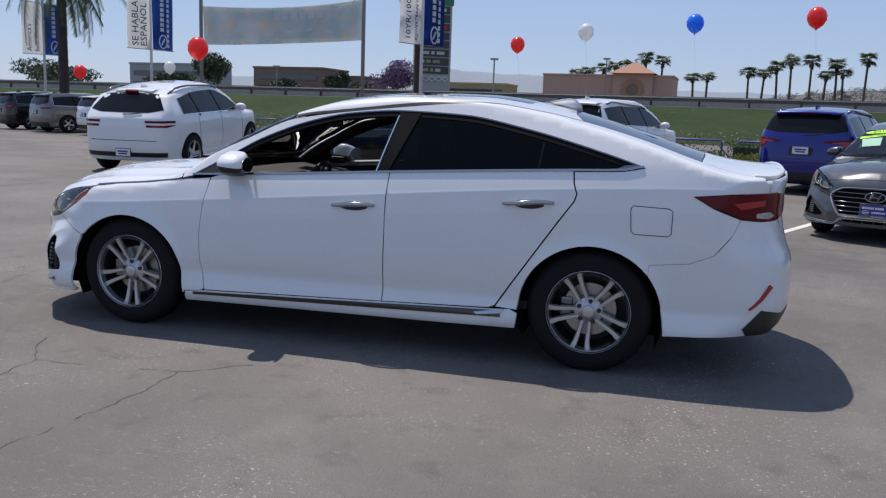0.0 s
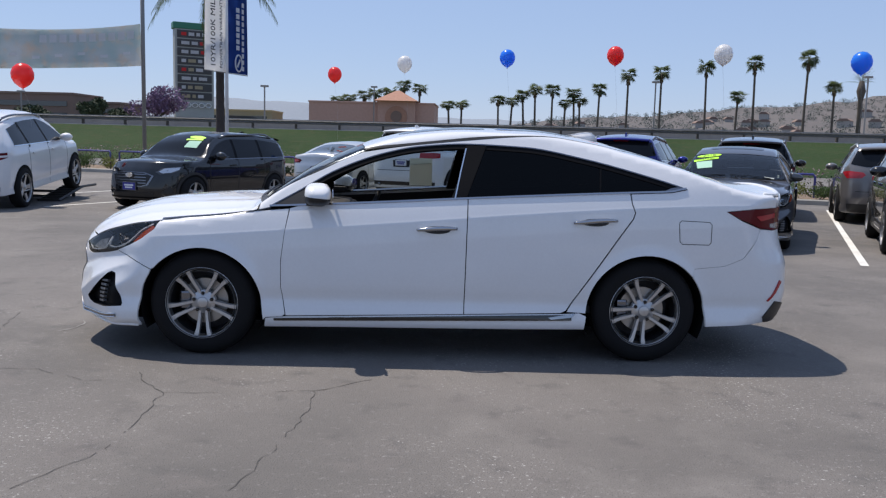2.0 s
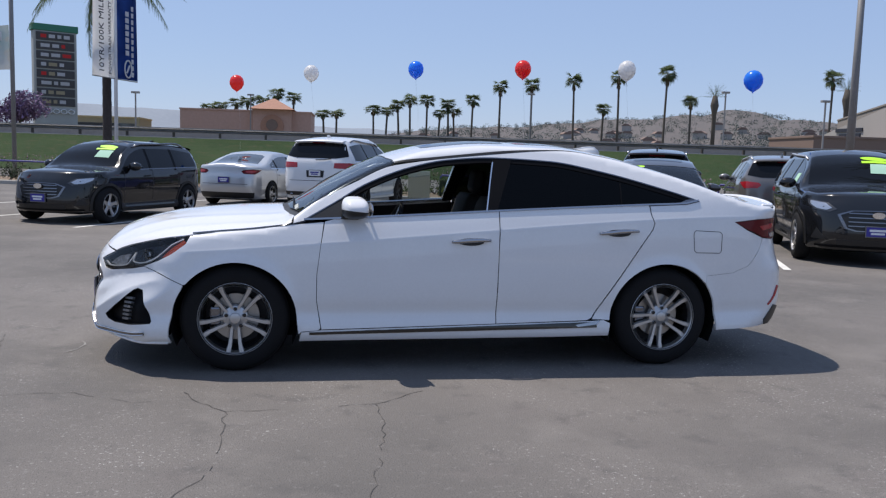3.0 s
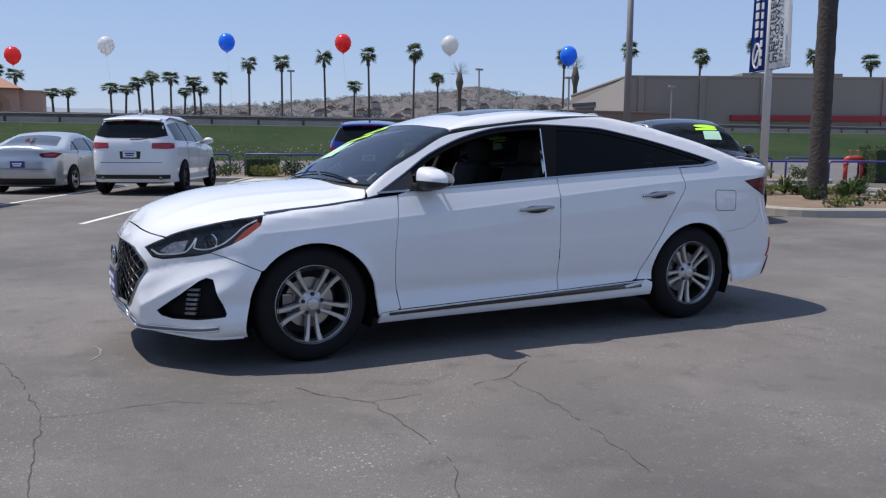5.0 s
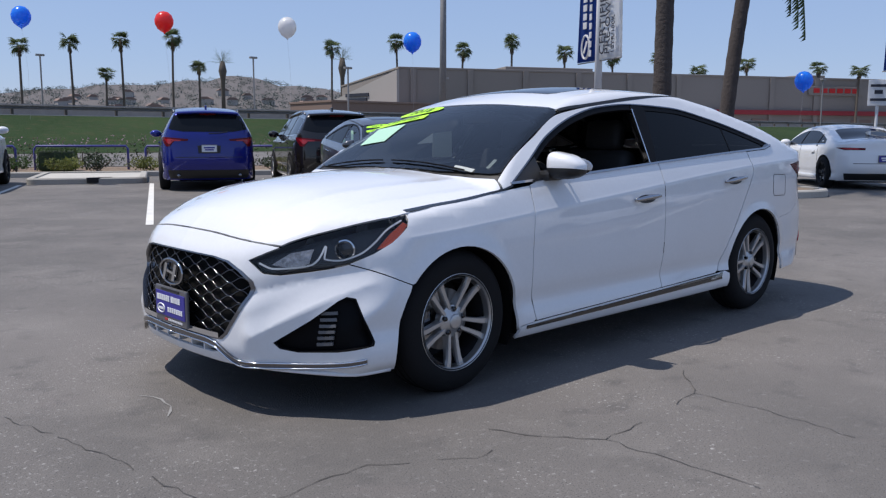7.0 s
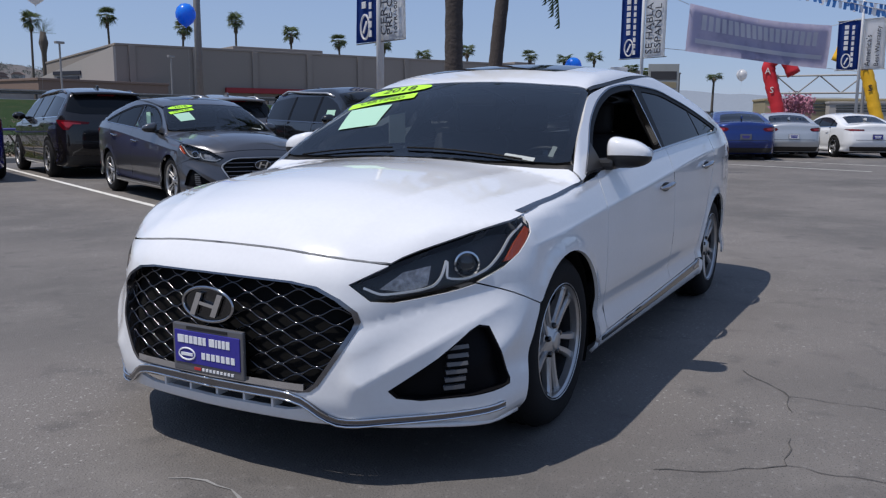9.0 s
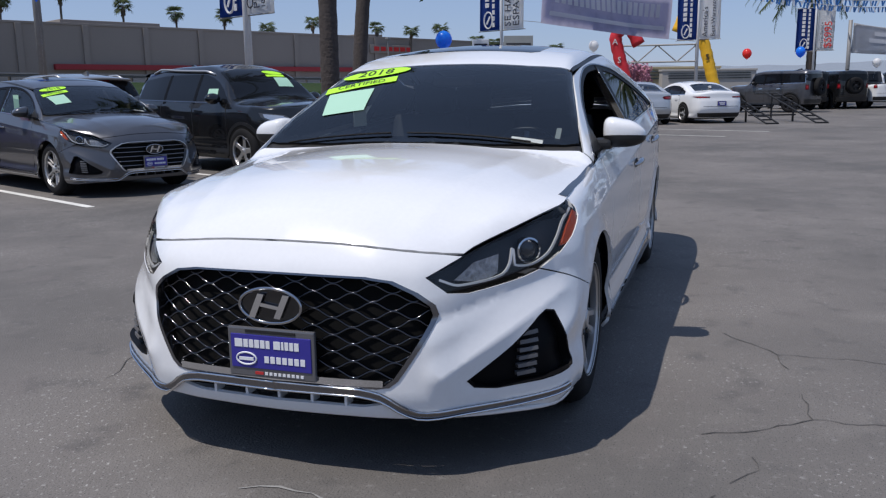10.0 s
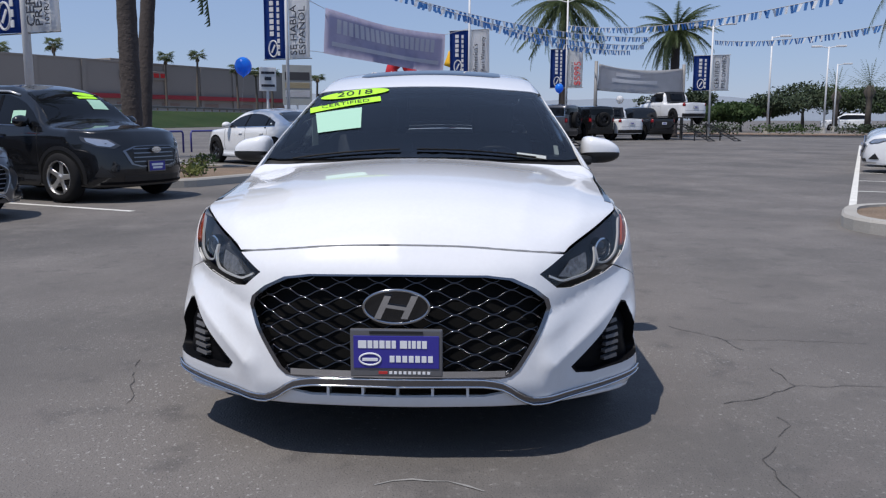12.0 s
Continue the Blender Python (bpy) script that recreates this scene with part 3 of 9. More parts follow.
# ---- wheels ----
def wheel(parent, x, y, z, r, rim_r, width, side, spokes=5, twin=True, turn=0.0, rim_mat=None, fine=True, name="wheel"):
    """A road wheel under a car; side: -1 for the left of the car, +1 for the right; the face looks outwards."""
    hub = new(name)
    hub.empty_display_size = 0.1
    hub.parent = parent
    hub.matrix_basis = pose(x, y, z, 0, 0, 0 if side < 0 else 180)
    w = width / 2
    seg = 56 if fine else 28
    prof = [(rim_r * 0.97, w), (rim_r + 0.012, w + 0.002), (rim_r + 0.035, w + 0.006), (r - 0.035, w), (r - 0.012, w - 0.022), (r, w - 0.05), (r, -(w - 0.05)), (r - 0.012, -(w - 0.022)),
            (r - 0.035, -w), (rim_r + 0.035, -w - 0.006), (rim_r + 0.012, -w - 0.002), (rim_r * 0.97, -w)]
    ty = lathe(prof, seg, "y", caps=False)
    tyre = part("tyre", ty, M["rubber"], hub, smooth=True)
    if fine:
        groove = bmesh.new()
        for yy in (-0.045, 0.0, 0.045):
            tube([((r + 0.0005) * math.cos(a), yy, (r + 0.0005) * math.sin(a)) for a in np.linspace(0, 2 * math.pi, 49)[:-1]], 0.004, 4, groove, closed=True)
        part("tread_groove", groove, M["liner"], tyre)
    rim_mat = rim_mat or M["alloy"]
    bm = lathe([(rim_r * 0.90, -w + 0.01), (rim_r * 0.93, -w + 0.06), (rim_r * 0.955, -w + 0.012), (rim_r * 1.0, -w - 0.003), (rim_r * 1.035, -w + 0.004), (rim_r * 1.035, -w + 0.02), (rim_r * 0.93, w * 0.3), (rim_r * 0.93, w - 0.01)], seg, "y", caps=False)
    part("rim", bm, rim_mat, hub, smooth=False)
    part("barrel", lathe([(rim_r * 0.90, -w + 0.035), (rim_r * 0.86, 0.0), (rim_r * 0.86, w - 0.02), (0.05, w - 0.02)], seg // 2, "y", caps=False), M["alloydark"], hub)
    face = -w + 0.022
    bm = bmesh.new()
    for k in range(spokes):
        for s in ((-1, 1) if twin else (0,)):
            rings = []
            for rr, ang, wd, dy, th in ((0.20, 24, 0.030, 0.012, 0.05), (0.33, 17, 0.029, 0.011, 0.042), (0.55, 12.0, 0.032, 0.007, 0.035), (0.78, 10.4, 0.038, 0.001, 0.028), (0.975, 11.2, 0.050, -0.005, 0.022)) if twin else ((0.16, 7, 0.055, 0.012, 0.05), (0.45, 8.0, 0.038, 0.010, 0.035), (0.75, 9.5, 0.036, 0.002, 0.028), (0.975, 12.0, 0.050, -0.004, 0.022)):
                a = radians(turn + k * 360 / spokes + s * ang) - math.pi / 2
                c, sn = math.cos(a), math.sin(a)
                rad, wd = rr * rim_r, wd * rim_r / 0.235 * (0.80 if twin else 2.0)
                px, pz = c * rad, sn * rad
                tx, tz = -sn, c
                h = wd / 2
                y0 = face + dy
                rings.append([bm.verts.new(v) for v in ((px - tx * h, y0 + 0.010, pz - tz * h), (px - tx * h * 0.7, y0, pz - tz * h * 0.7), (px + tx * h * 0.7, y0, pz + tz * h * 0.7), (px + tx * h, y0 + 0.010, pz + tz * h), (px + tx * h * 0.9, y0 + th, pz + tz * h * 0.9), (px - tx * h * 0.9, y0 + th, pz - tz * h * 0.9))])
            for p, q in zip(rings, rings[1:]):
                for i in range(6):
                    j = (i + 1) % 6
                    bm.faces.new((p[i], p[j], q[j], q[i]))
            bm.faces.new(rings[0])
            bm.faces.new(rings[-1][::-1])
    bmesh.ops.recalc_face_normals(bm, faces=bm.faces)
    part("spokes", bm, rim_mat, hub)
    part("hub_cap", lathe([(0.036, face - 0.002), (0.034, face - 0.008), (0.030, face - 0.010), (0.0, face - 0.010)], 20, "y", caps=False), rim_mat, hub, smooth=True)
    part("hub_boss", lathe([(0.036, face - 0.002), (0.055, face + 0.010), (0.075, face + 0.02), (0.08, face + 0.05)], 24, "y", caps=False), rim_mat, hub)
    if fine:
        for k in range(5):
            a = radians(turn + k * 72 + 36) - math.pi / 2
            part("lug_nut", lathe([(0.0125, 0.012), (0.0125, -0.004), (0.008, -0.009), (0.0, -0.009)], 6, "y", m=Matrix.Translation((0.058 * math.cos(a), face + 0.006, 0.058 * math.sin(a))), caps=False), M["gloss"], hub)
        part("brake_disc", lathe([(0.0, face + 0.075), (0.145, face + 0.075), (0.145, face + 0.10), (0.0, face + 0.10)], 40, "y", caps=False), M["disc"], hub)
        cal = bmesh.new()
        box(cal, (-0.16, face + 0.060, -0.06), (-0.09, face + 0.12, 0.06), 0.012)
        part("brake_caliper", cal, M["satin"], hub)
    return hub


def arch_liner(parent, x, z, r, y0, y1):
    bm = bmesh.new()
    a = np.linspace(radians(-25), radians(205), 22)
    rows = [[bm.verts.new((x + r * math.cos(t), y, z + r * math.sin(t))) for t in a] for y in (y0, y1)]
    for i in range(len(a) - 1):
        bm.faces.new((rows[0][i], rows[0][i + 1], rows[1][i + 1], rows[1][i]))
    bm.faces.new([v for v in rows[1]])
    return part("arch_liner", bm, M["liner"], parent)


# ---- the white sedan ----
def sedan_shell():
    zs = curve((-2.3, -1.9, -1.247, -0.3, 0.8, 1.4, 1.9, 2.4), (0.66, 0.722, 0.771, 0.85, 0.947, 0.99, 1.012, 1.02))
    w0 = curve((-2.3, -2.0, -1.8, -1.4, -0.9, 0, 1, 1.5, 1.9, 2.2, 2.45), (0.80, 0.862, 0.888, 0.892, 0.884, 0.888, 0.89, 0.886, 0.862, 0.815, 0.74))
    low = curve((0.12, 0.16, 0.19, 0.225, 0.26, 0.31, 0.375, 0.46, 0.6, 2.0), (-0.09, -0.05, -0.022, 0.004, 0.008, 0.0, -0.016, -0.004, 0.0, 0.0))
    up = curve((-0.5, -0.3, -0.15, -0.02, 0.0, 0.02, 0.12, 0.15, 0.4, 0.6), (0.006, 0.013, 0.011, 0.002, 0.0, -0.008, -0.052, -0.068, -0.222, -0.345))

    def width(x, z):
        flare = 0
        for cx in (-1.4025, 1.4025):
            rr = np.hypot(x - cx, (z - 0.33) * 1.02)
            flare = flare + 0.015 * np.exp(-(((rr - 0.36) / 0.045) ** 2)) * (z > 0.1)
        return w0(x) + low(z) + up(z - zs(x)) + flare

    hc = curve((-2.36, -2.30, -2.175, -2.02, -1.8, -1.4, -1.12, -1.05, -0.8, -0.6, -0.36, -0.1, 0.28, 0.67, 1.06, 1.37, 1.65, 1.9, 2.05, 2.2, 2.42),
               (0.70, 0.754, 0.842, 0.902, 0.953, 0.992, 1.005, 1.040, 1.195, 1.30, 1.395, 1.455, 1.487, 1.484, 1.437, 1.367, 1.287, 1.207, 1.167, 1.143, 1.130))
    cr = curve((-2.36, -2.2, -2.0, -1.7, -1.4, -1.1, -0.9, -0.36, 0.3, 1.2, 1.7, 2.0, 2.4), (0.36, 0.36, 0.24, 0.185, 0.17, 0.13, 0.10, 0.13, 0.13, 0.13, 0.10, 0.10, 0.12))
    fc = curve((0.1, 0.15, 0.22, 0.30, 0.45, 0.56, 0.66, 0.75, 0.85, 1.6), (-2.24, -2.29, -2.345, -2.362, -2.356, -2.345, -2.325, -2.27, -2.19, -2.0))
    plo = curve((0, 0.3, 0.5, 0.6, 0.75, 0.85, 0.92, 1.1), (0, 0.02, 0.07, 0.15, 0.27, 0.36, 0.455, 0.78))
    phi = curve((0, 0.3, 0.45, 0.55, 0.65, 0.75, 0.85, 0.95, 1.1), (0, 0.02, 0.06, 0.12, 0.21, 0.325, 0.485, 0.72, 1.1))
    bc = curve((0.1, 0.15, 0.22, 0.30, 0.45, 0.62, 0.75, 0.9, 1.0, 1.08, 1.14, 1.6), (2.15, 2.25, 2.38, 2.45, 2.49, 2.485, 2.44, 2.41, 2.41, 2.425, 2.42, 2.3))
    pr = curve((0, 0.4, 0.6, 0.7, 0.8, 0.88, 1.1), (0, 0.02, 0.07, 0.13, 0.25, 0.42, 0.95))

    def fold(y, z, y0, z0, y1, z1, w):
        """1 on the line between two places of the nose, falling to 0 at a distance w."""
        dy, dz = y1 - y0, z1 - z0
        s = np.clip(((y - y0) * dy + (z - z0) * dz) / (dy * dy + dz * dz), 0, 1)
        f = np.clip(1 - np.hypot(y - y0 - s * dy, z - z0 - s * dz) / w, 0, 1)
        return f * (1.5 * f - 0.5 * f * f)

    def top(x, y):
        return hc(x) + 0.005 * fold(abs(y), x, 0.42, -2.20, 0.56, -1.15, 0.10) + 0.004 * fold(abs(y), x, 0.64, -2.05, 0.74, -1.2, 0.07) - cr(x) * y * y

    def front(y, z):
        t = np.clip((z - 0.36) / 0.26, 0, 1)
        t = t * t * (3 - 2 * t)
        return fc(z) + plo(y) * (1 - t) + phi(y) * t - 0.020 * fold(y, z, 0.55, 0.345, 0.85, 0.560, 0.085) + 0.012 * fold(y, z, 0.50, 0.520, 0.82, 0.625, 0.075)

    sh = Shell(width, top, front, lambda y, z: bc(z) - pr(y), -1.2, 1.2, 0.03)
    sh.deck = 1.9

    def beside(a, b, offs):
        """Lines along a fold and beside it, each as points in the plane of the fold."""
        a, b = np.array(a), np.array(b)
        d = (b - a) / np.linalg.norm(b - a)
        n = np.array((-d[1], d[0]))
        return [[a + (b - a) * t + n * o for t in np.linspace(-0.04, 1.04, 26)] for o in offs]

    sh.nose = [[(float(front(np.array(q[0]), np.array(q[1]))), q[0], q[1]) for q in ln]
               for ln in beside((0.55, 0.345), (0.85, 0.560), (-0.06, -0.03, -0.012, 0, 0.012, 0.03)) + beside((0.50, 0.520), (0.82, 0.625), (-0.02, 0, 0.02, 0.05))]
    sh.bonnet = [[(q[1], s * q[0]) for q in ln] for s in (-1, 1) for ln in beside((0.42, -2.20), (0.56, -1.15), (-0.06, -0.03, 0, 0.03, 0.06)) + beside((0.64, -2.05), (0.74, -1.2), (-0.03, 0, 0.03))]
    sh.creases = [[(x, float(zs(x)) + d) for x in np.arange(-2.0, 2.2, 0.03)] for d in (-0.012, 0.0, 0.011, 0.022, 0.045)]
    return sh


def ell(cx, cz, rx, rz, a0, a1, n):
    return [(cx + rx * math.cos(radians(a)), cz + rz * math.sin(radians(a))) for a in np.linspace(a0, a1, n)]


def both(half):
    """A closed outline from its right half, which runs from the centre line to the centre line."""
    return list(half) + [(x, -y) for x, y in reversed(half)]


def both3(half):
    return list(half) + [(x, -y, z) for x, y, z in reversed(half)]


def scaled(poly, s, c):
    return [(c[0] + (x - c[0]) * s, c[1] + (y - c[1]) * s) for x, y in poly]


def build_sedan(label, paint_="white", at=None, mesh=True, st=0.035, group=""):
    S = sedan_shell()
    car = thing("sedan", label, "car", group, at)
    P = M[paint_]
    fine = 0.02 if mesh else 0.035

    # outlines shared by neighbouring panels
    arch_f = ell(-1.4025, 0.325, 0.375, 0.362, 175, 5, 26)
    arch_r = ell(1.4025, 0.325, 0.382, 0.372, 175, 5, 26)
    def snap(mode, pts):
        """Points drawn roughly in space, laid on the surface."""
        return [tuple(float(c) for c in q) for q in S.at(mode, S.wrap(mode, pts))]

    lamp_top = snap("front", spline([(-2.25, 0.485, 0.660), (-2.15, 0.578, 0.716), (-2.05, 0.66, 0.756), (-1.95, 0.73, 0.787), (-1.8, 0.80, 0.822), (-1.668, 0.84, 0.846)], 3))
    lamp_low = snap("front", [(-2.25, 0.485, 0.660), (-2.215, 0.545, 0.607), (-2.17, 0.60, 0.600), (-2.11, 0.65, 0.609), (-2.02, 0.735, 0.625), (-1.955, 0.79, 0.643), (-1.86, 0.835, 0.685), (-1.78, 0.858, 0.728), (-1.70, 0.868, 0.79), (-1.668, 0.84, 0.846)])
    seam_f = snap("front", spline([(-1.955, 0.79, 0.643), (-1.83, 0.86, 0.600), (-1.70, 0.895, 0.545)], 3))
    shut = snap("front", spline([(-2.15, 0.578, 0.716), (-2.24, 0.4, 0.737), (-2.28, 0.2, 0.753), (-2.29, 0, 0.757)], 3))
    ridge = [tuple(float(c) for c in q) for q in S.at("side", spline([(-1.659, 0.849), (-1.5, 0.866), (-1.353, 0.879), (-1.2, 0.897), (-1.07, 0.915)], 2), 1)]
    grille = [(0.668, 0.0), (0.664, 0.30), (0.652, 0.385), (0.615, 0.46), (0.575, 0.512), (0.545, 0.522), (0.52, 0.512), (0.46, 0.473), (0.39, 0.428), (0.34, 0.395), (0.318, 0.368), (0.312, 0.33), (0.316, 0.0)]
    gr_out = both3([(-2.31 + 0.25 * y * y * 1.1, y, z) for z, y in grille])
    gr = S.wrap("front", gr_out)
    slot = S.wrap("front", both3([(-2.36, 0.0, 0.288), (-2.35, 0.25, 0.287), (-2.34, 0.34, 0.280), (-2.335, 0.38, 0.262), (-2.34, 0.30, 0.247), (-2.36, 0.0, 0.247)]))
    fog3 = [(-2.19, 0.592, 0.322), (-2.10, 0.72, 0.420), (-2.03, 0.81, 0.500), (-2.005, 0.835, 0.516), (-1.975, 0.86, 0.508), (-1.945, 0.885, 0.42), (-1.905, 0.90, 0.325), (-1.91, 0.90, 0.308), (-2.02, 0.80, 0.290), (-2.12, 0.67, 0.284), (-2.17, 0.61, 0.296)]
    fogs = [S.wrap("front", [(x, s * y, z) for x, y, z in fog3]) for s in (-1, 1)]
    half = ([(-2.36, 0, 0.216), (-2.34, 0.2, 0.214), (-2.30, 0.36, 0.213), (-2.28, 0.47, 0.208), (-2.1, 0.74, 0.194), (-1.9, 0.88, 0.184), (-1.795, 0.893, 0.184)]
            + [(x, float(S.at("side", [(x, z)], 1)[0][1]), z) for x, z in arch_f if x < -1.712] + seam_f[::-1] + [p for p in lamp_low[:5][::-1]] + lamp_top[1:4] + shut[1:])
    bumper = S.panel("front_bumper", "front", S.wrap("front", both3(half)), [gr, slot] + fogs, fine, lines=[S.wrap("front", [(x, s * y, z) for x, y, z in ln]) for s in (-1, 1) for ln in S.nose], material=P, parent=car)

    # grille: dark backing, woven bars, surround
    gfr = new("grille")
    gfr.parent = car
    gfr["label"] = "black chrome mesh grille with woven bars" if mesh else "dark grille with flat bars"
    S.panel("backing", "front", scaled(gr, 1.02, (0, 0.49)), (), 0.06, off=-0.045, material=M["liner"], parent=gfr)
    S.panel("surround", "front", scaled(gr, 1.0, (0, 0.49)), [scaled(gr, 0.965, (0, 0.487))], 0.03, off=0.003, thick=0.04, material=M["satin" if mesh else "alloy"], parent=gfr)
    inner = scaled(gr, 0.97, (0, 0.487))
    spacing, period = 0.0275, 0.063
    for j in (range(-7, 8) if mesh else range(-6, 7, 2)):
        ys = np.arange(-0.58, 0.58, 0.0051 if mesh else 0.02)
        zz = 0.49 + j * spacing + (0.0128 if mesh else 0.0) * np.cos(np.pi * ys / period + math.pi * j)
        uv = np.stack([ys, zz], 1)
        ok = inside(inner, uv)
        if ok.sum() < 6:
            continue
        pts = S.at("front", uv)
        pts = pts - S.grad(pts) * 0.020
        run = []
        for p, o in list(zip(pts, ok)) + [(None, False)]:
            if o:
                run.append(p)
            else:
                if len(run) > 2:
                    part("grille_bar", tube(run, 0.0034 if mesh else 0.007, 5), M["blackchrome" if mesh else "satin"], gfr, smooth=True)
                run = []
    S.strip("grille_foot", "front", S.wrap("front", [(-2.31, y, 0.331) for y in np.linspace(-0.36, 0.36, 15)]), 0.022, off=0.006, material=M["chrome"], parent=gfr)

    # badge
    badge = new("badge")
    badge.parent = car
    bx = -2.352
    ring = bmesh.new()
    tube([(bx - 0.012, 0.110 * math.cos(a), 0.566 + 0.057 * math.sin(a)) for a in np.linspace(0, 2 * math.pi, 41)[:-1]], 0.0055, 8, ring, closed=True)
    part("badge_ring", ring, M["handle"], badge, smooth=True)
    part("badge_plate", prism(ell(0, 0.566, 0.105, 0.053, 0, 351, 40), 0.008, pose(bx, 0, 0, 0, 0, 90)), M["gloss"], badge)
    for y0, y1 in ((0.028, 0.062), (-0.062, -0.028)):
        part("badge_bar", prism([(y0 - 0.012, 0.528), (y0 + 0.010, 0.526), (y1 + 0.012, 0.604), (y1 - 0.010, 0.606)], 0.01, pose(bx - 0.012, 0, 0, 0, 0, 90) @ Matrix.Diagonal((-1, 1, 1, 1))), M["chrome"], badge)
    part("badge_bar", prism([(-0.045, 0.553), (0.045, 0.566), (0.045, 0.578), (-0.045, 0.565)], 0.009, pose(bx - 0.011, 0, 0, 0, 0, 90)), M["chrome"], badge)

    # dealer plate with frame
    pl = new("dealer_plate")
    pl.parent = car
    pl["label"] = "blue dealer plate in a grey frame"
    pl.matrix_basis = pose(-2.352, 0, 0.409, 0, 0, 0)
    part("plate_frame", boxes(((-0.022, -0.156, -0.083), (-0.006, 0.156, 0.083)), bevel=0.006), M["plategrey"], pl)
    part("plate_panel", boxes(((-0.0255, -0.144, -0.052), (-0.020, 0.144, 0.060)), bevel=0.002), M["plateblue"], pl)
    xs = -0.128
    for wd, gap in ((0.028, 0.004), (0.016, 0.004), (0.016, 0.004), (0.017, 0.004), (0.016, 0.004), (0.014, 0.014), (0.024, 0.004), (0.008, 0.004), (0.013, 0.004), (0.013, 0.004), (0.016, 0)):
        part("plate_bar", boxes(((-0.0275, -(xs + wd), 0.018), (-0.0255, -xs, 0.044))), M["platewhite"], pl)
        xs += wd + gap
    for i in range(7):
        part("plate_bar", boxes(((-0.0275, -(-0.022 + i * 0.0215 + 0.016), -0.030), (-0.0255, -(-0.022 + i * 0.0215), -0.008))), M["platewhite"], pl)
    ov = bmesh.new()
    tube([(-0.0265, 0.088 + 0.036 * math.cos(a), -0.020 + 0.020 * math.sin(a)) for a in np.linspace(0, 2 * math.pi, 25)[:-1]], 0.003, 6, ov, closed=True)
    box(ov, (-0.0285, 0.062, -0.026), (-0.0255, 0.114, -0.016))
    part("plate_oval", ov, M["platewhite"], pl)
    part("plate_bar", boxes(((-0.0245, 0.03, -0.072), (-0.0215, 0.06, -0.063))), M["platered"], pl)
    for i in range(9):
        part("plate_bar", boxes(((-0.0245, 0.014 - i * 0.016, -0.072), (-0.0215, 0.024 - i * 0.016, -0.063))), M["platewhite"], pl)
    part("plate_bar", boxes(((-0.0245, -0.09, 0.066), (-0.0215, 0.09, 0.076))), M["trim"], pl)

    # lower lip and its bright strip
    S.panel("slot_backing", "front", scaled(slot, 1.05, (0, 0.267)), (), 0.05, off=-0.05, material=M["liner"], parent=bumper)
    for y in (-0.24, -0.12, 0.0, 0.12, 0.24):
        part("slot_bar", boxes(((-2.338, y - 0.005, 0.246), (-2.29, y + 0.005, 0.290)), bevel=0.002), P, bumper)
    line = both3([(-2.36, 0.0, 0.302), (-2.35, 0.28, 0.300), (-2.34, 0.35, 0.290), (-2.31, 0.44, 0.236), (-2.285, 0.48, 0.222), (-2.24, 0.53, 0.222), (-2.1, 0.72, 0.228), (-2.0, 0.82, 0.238), (-1.93, 0.875, 0.25)])
    right = line[:9]
    for s in (-1, 1):
        S.strip("lip_strip", "front", spline(S.wrap("front", [(x, s * y, z) for x, y, z in right]), 4), 0.028, off=0.010, material=M["satin"], parent=bumper, label="dark chrome lip strip", ends=(1.0, 0.7))
        q = S.at("front", spline(S.wrap("front", [(x, s * y, z) for x, y, z in right]), 4))
        q = q + S.grad(q) * 0.010
        # thin chrome tubes, added to give the strip's edges their bright sky reflections
        for dz_ in (-0.013, 0.013):
            part("lip_glint_tube", tube([(float(v[0]), float(v[1]), float(v[2]) + dz_ * (1 - 0.3 * i / len(q))) for i, v in enumerate(q)], 0.0035, 6), M["chrome"], bumper, smooth=True)
    chin = []
    for (x, y, z) in [(-2.325, 0, 0.214), (-2.305, 0.3, 0.213), (-2.26, 0.46, 0.208), (-2.10, 0.71, 0.196), (-1.93, 0.85, 0.186), (-1.80, 0.868, 0.186)]:
        chin.append((x, y, z))
    full = [(x, -y, z) for x, y, z in reversed(chin[1:])] + chin
    part("chin_lip", tube(spline(full, 4), 0.010, 8), P, bumper, smooth=True)

    for s in (-1, 1):
        fog = S.wrap("front", [(x, s * y, z) for x, y, z in fog3])
        c = tuple(np.mean(fog, 0))
        fo = new("fog_recess")
        fo.parent = car
        S.panel("recess_panel", "front", scaled(fog, 1.03, c), (), 0.05, off=-0.035, material=M["frameblack"], parent=fo)
        S.panel("recess_rim", "front", scaled(fog, 1.0, c), [scaled(fog, 0.955, c)], 0.04, off=0.001, thick=0.04, material=M["frameblack"], parent=fo)
        for i in range(6):
            z = 0.318 + i * 0.026
            x0 = -2.075 + 0.006 * i
            S.strip("recess_slat", "front", S.wrap("front", [(x0 - 0.03, s * 0.755, z), (x0, s * 0.785, z + 0.002), (x0 + 0.02, s * 0.803, z + 0.004)]), 0.013, off=-0.010, thick=0.02, material=M["alloydark2"], parent=fo)

        # headlight
        hl = new("headlight")
        hl.parent = car
        hl["label"] = "clear headlight with amber corner and light guide"
        out3 = lamp_top[:-1] + lamp_low[::-1][:-1]
        ho = S.wrap("front", [(x, s * y, z) for x, y, z in out3])
        hc = tuple(np.mean(ho, 0))
        S.panel("housing", "front", scaled(ho, 1.0, hc), (), 0.04, off=-0.060, thick=-0.056, material=M["lamphouse"], parent=hl)
        ln = S.panel("lens", "front", scaled(ho, 0.992, hc), (), 0.04, off=-0.002, thick=0.004, material=M["lampglass"], parent=hl)
        ln.visible_shadow = False
